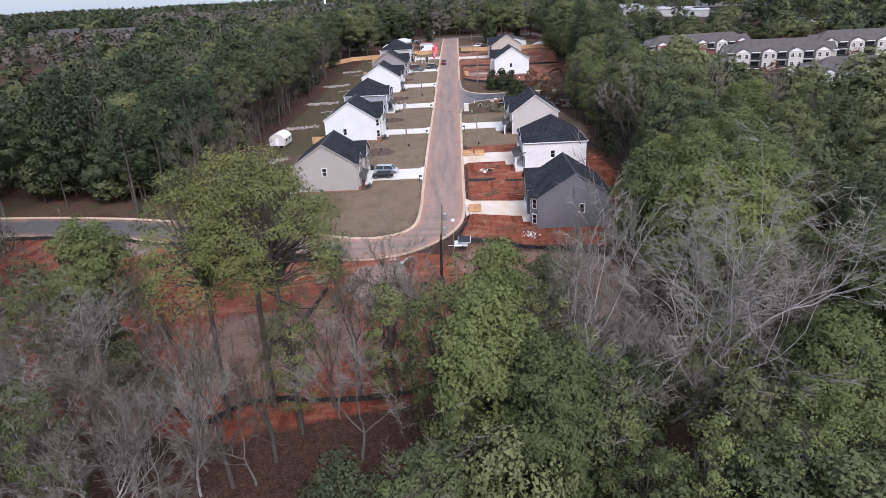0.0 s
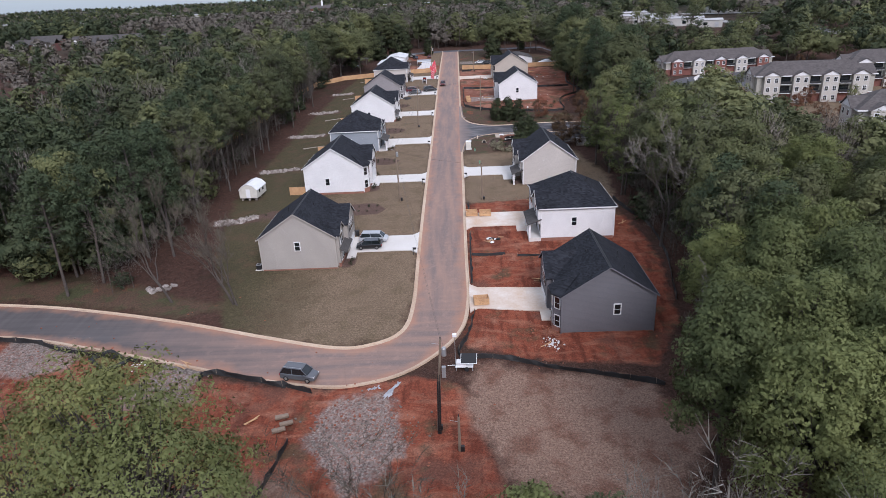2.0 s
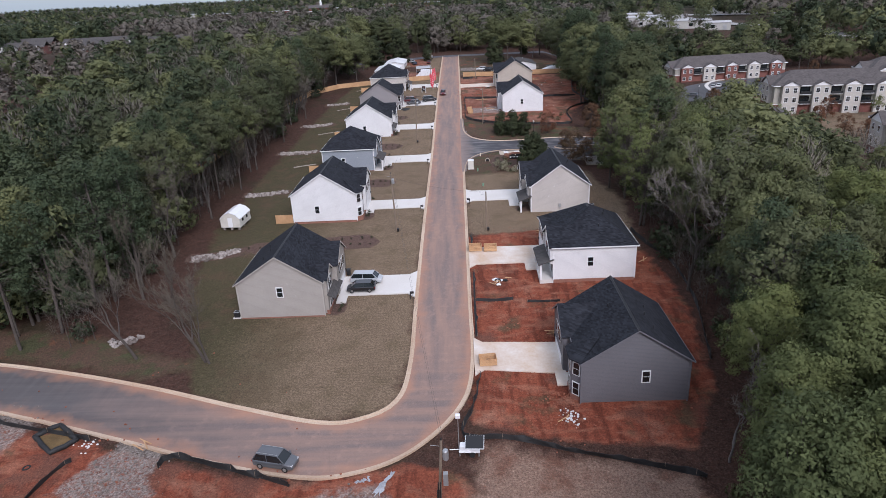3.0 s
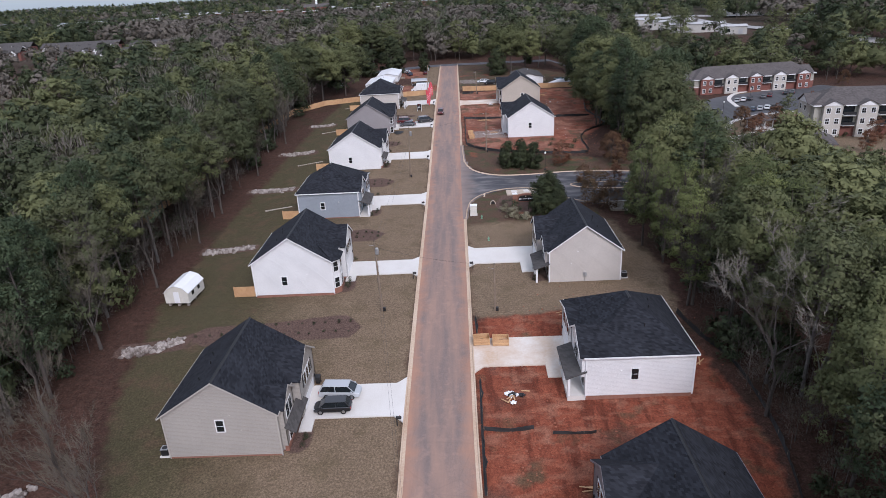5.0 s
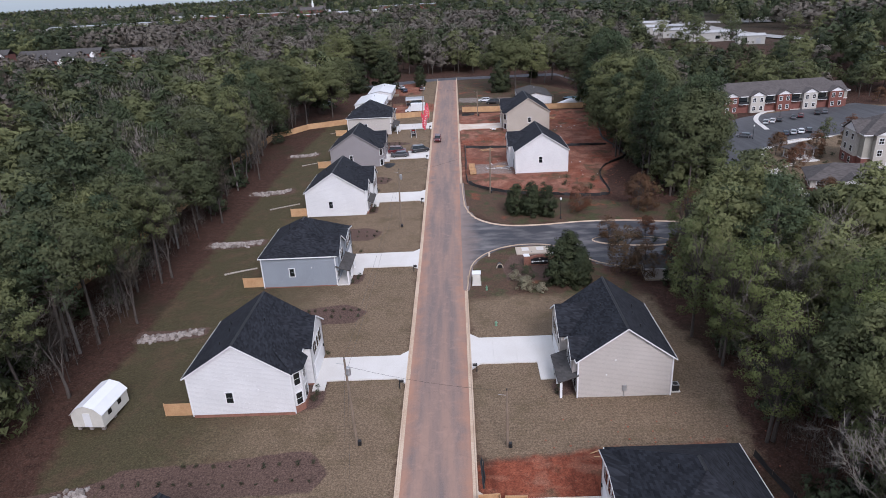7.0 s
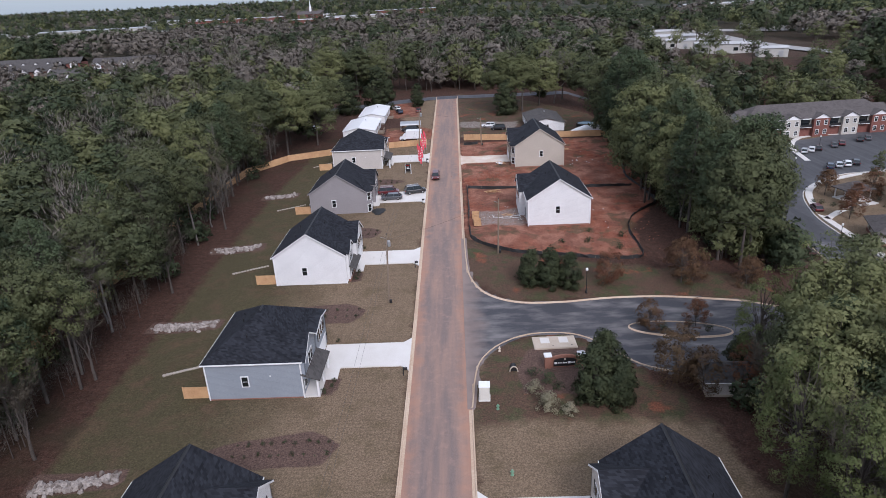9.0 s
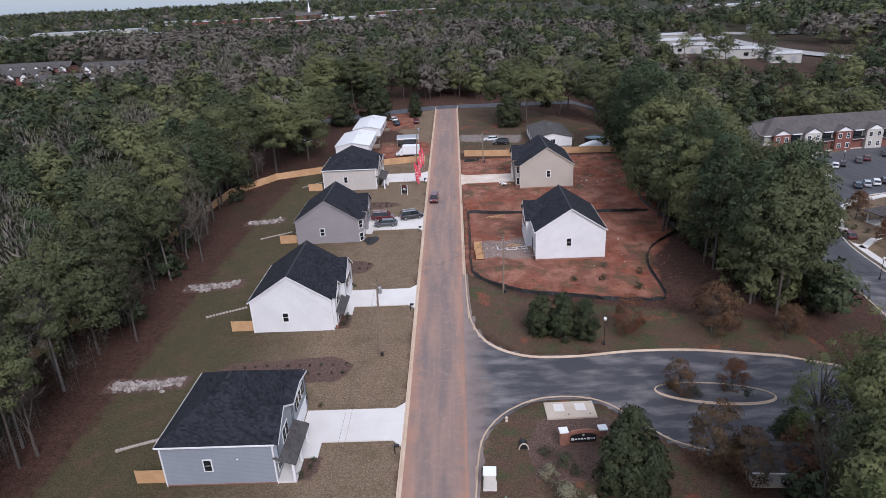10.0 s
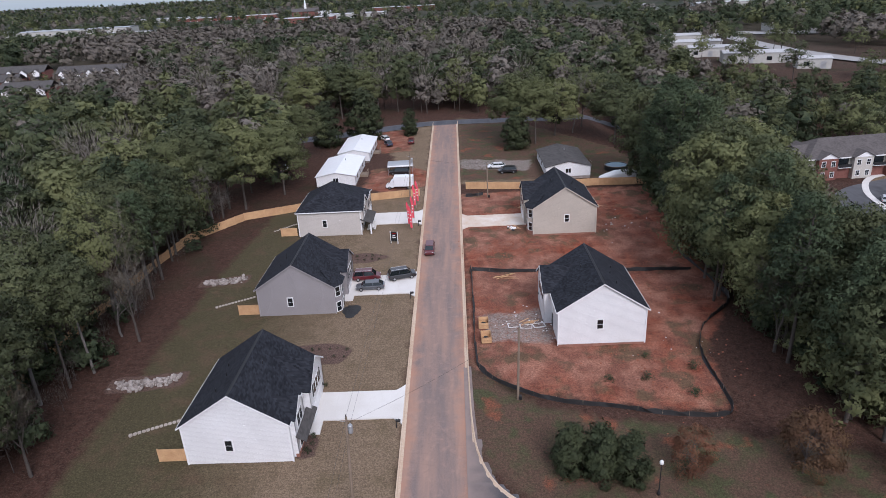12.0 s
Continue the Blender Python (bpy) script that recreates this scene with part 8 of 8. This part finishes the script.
def hip_roof(s, a, b, z, rise, over=0.6):
    """A hip roof over a rectangle of half sizes a, b; its ridge runs along the longer one."""
    a, b = a + over, b + over
    if a >= b:
        p, q = (-(a - b), 0, z + rise), (a - b, 0, z + rise)
        s.slab([(-a, -b, z), (a, -b, z), q, p], 0.2)
        s.slab([(a, b, z), (-a, b, z), p, q], 0.2)
        s.slab([(a, -b, z), (a, b, z), q], 0.2)
        s.slab([(-a, b, z), (-a, -b, z), p], 0.2)
    else:
        p, q = (0, -(b - a), z + rise), (0, b - a, z + rise)
        s.slab([(-a, -b, z), (a, -b, z), p], 0.2)
        s.slab([(a, b, z), (-a, b, z), q], 0.2)
        s.slab([(a, -b, z), (a, b, z), q, p], 0.2)
        s.slab([(-a, b, z), (-a, -b, z), p, q], 0.2)
    return s


def apartment(x, y, turn, length, storeys=3, deep=13.0, z=-0.4, bays=4, label="three-storey brick and pale-sided apartment block with grey hip roof"):
    root = thing("apartment_building", label, "apartment building", "apartment buildings", at=pose(x, y, z, 0, 0, turn))
    a, b, h = length / 2, deep / 2, 3.1 * storeys
    part("base_wall", Soup().box(-a, -b, -1.5, a, b, 3.0), M["apt_brick"], root, "red brick ground floor")
    part("upper_wall", Soup().box(-a + 0.06, -b + 0.06, 3.0, a - 0.06, b - 0.06, h), M["apt_siding"], root, "beige siding above")
    part("band", Soup().box(-a - 0.05, -b - 0.05, 2.95, a + 0.05, b + 0.05, 3.15), M["trim"], root)
    part("roof", hip_roof(Soup(), a, b, h, 4.2), M["grey_shingles"], root, "grey shingle hip roof")
    part("fascia", Soup().box(-a - 0.62, -b - 0.62, h - 0.35, a + 0.62, b + 0.62, h - 0.02), M["trim"], root)
    k = (2 * a) / bays
    for i in range(bays):
        u = -a + k * (i + 0.5)
        for side_ in (-1, 1):
            v = side_ * b
            w = k * 0.27
            # projecting bay with its pediment
            bay = part("bay", Soup().box(u - w, v - side_ * 0.2, 0.0, u + w, v + side_ * 1.4, h), M["apt_pale"] if i % 2 else M["apt_brick"] if storeys < 3 else M["apt_pale"], root)
            part("bay_roof", Soup().slab([(u - w - 0.5, v + side_ * 1.8, h), (u, v + side_ * 1.8, h + w * 0.62), (u, 0, h + w * 0.62), (u - w - 0.5, 0, h)], 0.18)
                 .slab([(u + w + 0.5, v + side_ * 1.8, h), (u + w + 0.5, 0, h), (u, 0, h + w * 0.62), (u, v + side_ * 1.8, h + w * 0.62)], 0.18), M["grey_shingles"], root)
            part("pediment", Soup().slab([(u - w - 0.1, v + side_ * 1.45, h), (u + w + 0.1, v + side_ * 1.45, h), (u, v + side_ * 1.45, h + w * 0.55)], 0.15, (0, -side_, 0)), M["trim"], bay, "white gable pediment")
            for f in range(storeys):
                zz = 1.6 + 3.1 * f
                for du in (-w * 0.5, w * 0.5):
                    window(bay, lambda p, o, q, u=u, v=v, du=du, zz=zz, side_=side_: (u + du + p, v + side_ * (1.4 + o), zz + q), 1.1, 1.5, (2, 2))
                if f and i < bays - 1:
                    part("balcony", Soup().box(u + k / 2 - k * 0.18, v, zz - 1.5, u + k / 2 + k * 0.18, v + side_ * 1.3, zz - 1.35), M["trim"], root)
                    part("railing", Soup().box(u + k / 2 - k * 0.18, v + side_ * 1.25, zz - 1.35, u + k / 2 + k * 0.18, v + side_ * 1.3, zz - 0.4), M["dark_trim"], root)
                    part("balcony_recess", Soup().box(u + k / 2 - k * 0.16, v - side_ * 0.05, zz - 1.35, u + k / 2 + k * 0.16, v + side_ * 0.02, zz + 1.0), M["glass"], root)
    for side_ in (-1, 1):
        u = side_ * a
        gable = part("end_bay", Soup().box(u - side_ * 0.2, -b * 0.6, 3.0, u + side_ * 0.9, b * 0.6, h), M["apt_pale"], root)
        part("end_base", Soup().box(u - side_ * 0.2, -b * 0.6, -1.5, u + side_ * 0.95, b * 0.6, 3.0), M["apt_brick"], root)
        part("end_roof", Soup().slab([(u + side_ * 1.3, -b * 0.68, h), (u + side_ * 1.3, 0, h + 2.6), (u - side_ * 5, 0, h + 2.6), (u - side_ * 2, -b * 0.68, h)], 0.18)
             .slab([(u + side_ * 1.3, b * 0.68, h), (u - side_ * 2, b * 0.68, h), (u - side_ * 5, 0, h + 2.6), (u + side_ * 1.3, 0, h + 2.6)], 0.18), M["grey_shingles"], root)
        part("pediment", Soup().slab([(u + side_ * 0.95, -b * 0.6, h), (u + side_ * 0.95, b * 0.6, h), (u + side_ * 0.95, 0, h + 2.3)], 0.15, (-side_, 0, 0)), M["trim"], gable, "white gable pediment")
        for f in range(storeys):
            for dv in (-1.8, 1.8):
                window(gable, lambda p, o, q, u=u, dv=dv, f=f, side_=side_: (u + side_ * (0.92 + o), dv + p, 1.6 + 3.1 * f + q), 1.2, 1.5, (2, 2))
    return root


apartment(128.5, 264.5, -8, 38)
apartment(127, 351, 6, 52, storeys=2, bays=5, label="two-storey brick and pale-sided apartment block with grey roof")
apartment(121, 196, -12, 30, bays=3)
apartment(176, 290, -6, 42)


def clubhouse():
    root = thing("clubhouse", "single-storey clubhouse with a broad grey hip roof", "clubhouse", at=pose(97.5, 246.5, -0.4, 0, 0, -20))
    part("wall", Soup().box(-8.5, -5, -1, 8.5, 5, 3.0), M["apt_pale"], root)
    part("plinth", Soup().box(-8.6, -5.1, -1, 8.6, 5.1, 0.8), M["apt_brick"], root)
    part("roof", hip_roof(Soup(), 8.5, 5, 3.0, 3.0, 0.9), M["grey_shingles"], root)
    part("porch_roof", Soup().slab([(-3.2, -8.2, 2.9), (0, -8.2, 4.6), (0, -2, 4.6), (-3.2, -2, 2.9)], 0.18).slab([(3.2, -8.2, 2.9), (3.2, -2, 2.9), (0, -2, 4.6), (0, -8.2, 4.6)], 0.18), M["grey_shingles"], root)
    part("pediment", Soup().slab([(-2.8, -7.8, 2.8), (2.8, -7.8, 2.8), (0, -7.8, 4.3)], 0.2, (0, 1, 0)), M["trim"], root, "white gable pediment")
    for u in (-2.6, 2.6):
        part("column", Soup().box(u - 0.25, -7.9, -0.5, u + 0.25, -7.4, 2.8), M["trim"], root)
    for u in (-6.5, -4.5, 4.5, 6.5):
        window(root, lambda p, o, q, u=u: (u + p, -5 - o, 1.7 + q), 1.4, 1.6, (2, 2))
    for v in (-2.5, 2.5):
        window(root, lambda p, o, q, v=v: (-8.5 - o, v + p, 1.7 + q), 1.4, 1.6, (2, 2))
    part("front_door", Soup().box(-0.9, -5.12, -0.2, 0.9, -5.0, 2.2), M["glass"], root)


clubhouse()


def gazebo(x, y):
    root = thing("gazebo", "open pavilion with a grey hip roof on posts", "pavilion", at=pose(x, y, -0.4, 0, 0, 15))
    part("floor_slab", Soup().box(-3.4, -2.6, -0.4, 3.4, 2.6, 0.1), M["concrete"], root)
    part("roof", hip_roof(Soup(), 3.2, 2.4, 2.8, 1.6, 0.6), M["grey_shingles"], root)
    for u in (-3, 0, 3):
        for v in (-2.2, 2.2):
            part("post", Soup().box(u - 0.12, v - 0.12, 0.1, u + 0.12, v + 0.12, 2.8), M["trim"], root)


gazebo(100.5, 276)
r_ = rng(90)
PAINTS = [SILVER, WHITE, BLACK, GREY, MAROON, BLUE]
NAMES = ["silver", "white", "black", "grey", "maroon", "dark blue"]
for k, (x, y, turn) in enumerate(((112, 322, 60), (115, 323.5, 60), (118, 325, 60), (124.5, 328, 62), (128, 330, 62), (110, 303.5, 65), (113, 304.5, 65), (116, 305.5, 65), (119, 306.5, 65), (96.5, 303, 150), (88, 268.5, 80), (107, 212, 10), (104, 208, 12), (101, 226, 30), (136, 334, 62), (139.5, 335.5, 62))):
    vehicle("sedan", NAMES[k % 6] + " sedan parked by the apartments", "sedan", onto(x, y, 0.05, turn), PAINTS[k % 6], 4.7, 1.84, 1.46, 0.26, 0.1, group="cars by the apartments")
for k in range(26):
    x, y = 86 + k * 1.4, 262 + 11 * math.sin(k * 0.5) + k * 0.3
    if depth_in(np.concatenate([LOT_W, LOT_E[::-1]]), np.array([x]), np.array([y]))[0] < -1.5 and math.hypot(x - 97.5, y - 246.5) > 9:
        shrub.plant(x, y, r_.uniform(0.9, 1.5), wide=1.3, group="clipped shrubs by the apartments", label="clipped dark evergreen shrub by a walk")


def walk_strip(name, line, wide, label):
    line = smooth_line(line, 1.5)
    d = np.gradient(line, axis=0)
    d /= np.linalg.norm(d, axis=1)[:, None]
    side_ = np.stack([-d[:, 1], d[:, 0]], -1) * wide / 2
    v = []
    for p, s_ in zip(line, side_):
        for q in (p + s_, p - s_):
            v.append((q[0], q[1], land(q[0], q[1]) + 0.14))
    f = [(2 * i, 2 * i + 1, 2 * i + 3, 2 * i + 2) for i in range(len(line) - 1)]
    n0 = len(v)
    v += [(x, y, z - 0.5) for x, y, z in v]
    f += [(2 * i, 2 * i + 2, n0 + 2 * i + 2, n0 + 2 * i) for i in range(len(line) - 1)] + [(2 * i + 1, 2 * i + 3, n0 + 2 * i + 3, n0 + 2 * i + 1) for i in range(len(line) - 1)]
    tagged(new(name, outward(Soup().add(v, f).mesh(name, M["concrete"]))), label, "pavement", kind="structure")


walk_strip("pavement_club", [(86.2, 226), (86.2, 240), (86.6, 254), (88, 268), (95, 285), (108, 294), (122, 298)], 1.6, "pale concrete walk past the clubhouse")
walk_strip("pavement_club_front", [(86.5, 238), (90, 236), (96, 236), (102, 233), (110, 232)], 1.8, "pale concrete walk to the clubhouse door")
walk_strip("pavement_lawn", [(87, 262), (93, 267), (99, 270), (104, 272)], 1.5, "pale concrete walk to the pavilion")
walk_strip("pavement_apartments", [(108, 312), (112, 330), (122, 343), (140, 346)], 1.6, "pale concrete walk along the apartments")


# ---- far town ----
def flat_building(x, y, a, b, h, turn, wall, roof, label):
    root = thing("warehouse", label, "commercial building", "far commercial buildings", at=pose(x, y, land(x, y) + far_lift(x, y), 0, 0, turn))
    part("wall", Soup().box(-a, -b, -3, a, b, h), wall, root)
    part("roof", Soup().slab([(-a - 0.4, -b - 0.4, h + 0.1), (a + 0.4, -b - 0.4, h + 0.1), (a + 0.4, 0, h + 1.0), (-a - 0.4, 0, h + 1.0)], 0.2).slab([(-a - 0.4, b + 0.4, h + 0.1), (-a - 0.4, 0, h + 1.0), (a + 0.4, 0, h + 1.0), (a + 0.4, b + 0.4, h + 0.1)], 0.2), roof, root)
    n = max(2, int(a / 3.5))
    for i in range(n):
        u = -a + (2 * a) * (i + 0.5) / n
        part("shutter_door" if i % 2 else "window", Soup().box(u - 1.2, -b - 0.06, 0.2 if i % 2 else 1.4, u + 1.2, -b, 3.2), M["metal"] if i % 2 else M["glass"], root)


for row in ((158, 506, 17, 7, 5.0, -14), (150, 540, 15, 7, 5.0, -14), (148, 580, 18, 8, 5.0, -10), (150, 622, 18, 8, 5.5, -8), (178, 664, 16, 9, 5.5, -5), (170, 476, 7, 5, 4.5, -14), (280, 690, 34, 12, 6, 4), (330, 960, 50, 22, 7, 0), (180, 730, 20, 10, 5, 0)):
    flat_building(*row, M["far_wall"], M["far_roof"], "low pale metal commercial building among the trees")
for row in ((-350, 1085, 60, 16, 7, 6), (-440, 1090, 30, 14, 6, 4), (-560, 1180, 80, 22, 7, 8), (-240, 1255, 55, 20, 7, 2), (-760, 1400, 110, 30, 8, 8), (-480, 1630, 110, 30, 8, 4), (-680, 1190, 30, 18, 6, 10), (-160, 1330, 60, 20, 7, 0), (-620, 1640, 70, 25, 8, 4), (-90, 1500, 60, 24, 8, 0), (-880, 1300, 60, 24, 8, 10)):
    flat_building(*row, M["apt_brick"] if int(row[0]) % 3 == 0 else M["far_wall"], M["far_roof"] if int(row[1]) % 4 else M["metal"], "far flat-roofed shop building with a pale roof")


def church():
    root = thing("church", "far church with a slim white steeple", "church", at=pose(-292, 1545, 12 + far_lift(-292, 1545), 0, 0, 5))
    part("hall", Soup().box(-26, -12, -4, 26, 12, 9), M["apt_brick"], root)
    part("roof", Soup().slab([(-27, -13, 9), (27, -13, 9), (27, 0, 15), (-27, 0, 15)], 0.4).slab([(-27, 13, 9), (-27, 0, 15), (27, 0, 15), (27, 13, 9)], 0.4), M["grey_shingles"], root)
    part("tower", Soup().box(-2, -2, 12, 2, 2, 21), M["trim"], root)
    part("steeple", Soup().tube([(0, 0, 21), (0, 0, 24), (0, 0, 37)], [2.2, 1.6, 0.1], 8), M["trim"], root, "white steeple")
    part("hall_wing", Soup().box(26, -14, -4, 50, 10, 8), M["white_siding"], root)


church()
ROAD_FAR = asphalt("bleached_concrete_road", (0.22, 0.215, 0.21), (0.30, 0.29, 0.28), (0.34, 0.33, 0.32))


def far_road(name, line, wide, label):
    line = smooth_line(line, 12.0)
    d = np.gradient(line, axis=0)
    d /= np.linalg.norm(d, axis=1)[:, None]
    side_ = np.stack([-d[:, 1], d[:, 0]], -1) * wide / 2
    v = [(q[0], q[1], land(q[0], q[1]) + far_lift(q[0], q[1]) + 0.6) for p, s_ in zip(line, side_) for q in (p + s_, p - s_)]
    f = [(2 * i, 2 * i + 1, 2 * i + 3, 2 * i + 2) for i in range(len(line) - 1)]
    tagged(new(name, Soup().add(v, f).mesh(name, ROAD_FAR)), label, "road", kind="structure")


far_road("road_far", [(300, 1250), (265, 1050), (232, 860), (208, 690), (195, 580), (196, 510), (212, 462), (240, 430), (300, 400)], 13, "pale concrete road through the far business park")
far_road("road_far_branch", [(208, 690), (245, 668), (320, 660)], 22, "pale yard beside the far road")
far_road("car_park_far", [(-345, 556), (-285, 562), (-190, 556)], 15, "pale car park between the rows of townhouses")


def townhouses(x, y, n, turn):
    root = thing("townhouse_row", "row of grey-roofed townhouses with small white gables", "townhouses", "townhouse rows", at=pose(x, y, land(x, y) + far_lift(x, y), 0, 0, turn))
    a = n * 4.2
    part("wall", Soup().box(-a, -5.5, -3, a, 5.5, 5.6), M["apt_brick"], root)
    part("roof", Soup().slab([(-a - 0.5, -6.2, 5.4), (a + 0.5, -6.2, 5.4), (a + 0.5, 0, 9.0), (-a - 0.5, 0, 9.0)], 0.2).slab([(-a - 0.5, 6.2, 5.4), (-a - 0.5, 0, 9.0), (a + 0.5, 0, 9.0), (a + 0.5, 6.2, 5.4)], 0.2), M["brown_shingles"], root)
    for i in range(n):
        u = -a + 8.4 * (i + 0.5)
        part("gable", Soup().slab([(u - 2.4, -7.4, 2.6), (u + 2.4, -7.4, 2.6), (u + 2.4, -7.4, 4.6), (u, -7.4, 6.8), (u - 2.4, -7.4, 4.6)], 0.3, (0, 1, 0)), M["trim"], root, "white porch gable")
        part("gable_roof", Soup().slab([(u - 2.8, -7.8, 4.5), (u, -7.8, 7.1), (u, -2, 7.1), (u - 2.8, -2, 4.5)], 0.15).slab([(u + 2.8, -7.8, 4.5), (u + 2.8, -2, 4.5), (u, -2, 7.1), (u, -7.8, 7.1)], 0.15), M["brown_shingles"], root)
        part("garage_opening", Soup().box(u - 1.9, -7.45, -0.5, u + 1.9, -5.4, 2.5), M["dark_trim"], root)


for row in ((-285, 584, 7, 3), (-222, 578, 5, 2), (-325, 545, 4, 6), (-262, 540, 4, 4), (-215, 500, 3, 4), (-345, 590, 4, 5)):
    townhouses(*row)

r_ = rng(95)
far_tree = Sort([tree_thing("tree", "far", broadleaf(181 + i, 16, 4.6, 10.5, 30, 20, 0.40, 1.6, 0.35, 3), M["leaf_oak"], M["bark"], "broad-leaved tree with a rounded olive crown", "tree") for i in range(3)], 16)
for k in range(60):
    x, y = r_.uniform(70, 190), r_.uniform(205, 372)
    p = np.array([x]), np.array([y])
    if depth_in(lot_shape, *p)[0] > -2.5 or depth_in(SIDE_SHAPE, *p)[0] > -3 or min(math.hypot((x - cx) / rx, (y - cy) / ry) for cx, cy, rx, ry in ((128.5, 264.5, 24, 12), (127, 351, 31, 12), (121, 196, 20, 12), (176, 290, 26, 12), (97.5, 246.5, 13, 10), (100.5, 276, 6, 6))) < 1:
        continue
    (rust if r_.random() < 0.45 else far_tree).plant(x, y, r_.uniform(5, 8.5), group="trees among the apartments")
for k in range(26):
    far_tree.plant(r_.uniform(88, 190), 364 + abs(r_.normal()) * 14, r_.uniform(13, 19), wide=1.2, group="trees behind the apartments")
for x, y in ((138, 470), (144, 492), (132, 512), (176, 520), (184, 545), (128, 560), (136, 600), (175, 600), (215, 520), (222, 600), (225, 640), (170, 640), (195, 455), (210, 445), (180, 450), (150, 452), (240, 455), (255, 440), (160, 560)):
    far_tree.plant(x, y, r_.uniform(13, 18), wide=1.2, group="trees by the business park")


def mulch_heap(x, y, rx, ry):
    """A low bed of black mulch with an uneven rim."""
    v, f = [(0, 0, 0.28)], []
    rings, sides = 4, 22
    r = rng(97)
    for i in range(1, rings + 1):
        for k in range(sides):
            a = k * math.tau / sides
            q = i / rings * (1 + 0.12 * math.sin(3 * a) + 0.05 * r.normal())
            v.append((rx * q * math.cos(a), ry * q * math.sin(a), 0.28 * (1 - (i / rings) ** 2) + 0.04 * r.normal() * (i < rings) - 0.04 * (i == rings)))
    f = [(0, 1 + k, 1 + (k + 1) % sides) for k in range(sides)]
    for i in range(rings - 1):
        f += [(1 + i * sides + k, 1 + (i + 1) * sides + k, 1 + (i + 1) * sides + (k + 1) % sides, 1 + i * sides + (k + 1) % sides) for k in range(sides)]
    ob = new("mulch_bed", Soup().add(v, f).mesh("mulch_bed", M["black_cloth"], True))
    ob.matrix_basis = onto(x, y, 0.06)
    tagged(ob, "low bed of fresh black mulch under the bay window", "mulch bed")


mulch_heap(-14.6, 259.0, 1.5, 2.3)
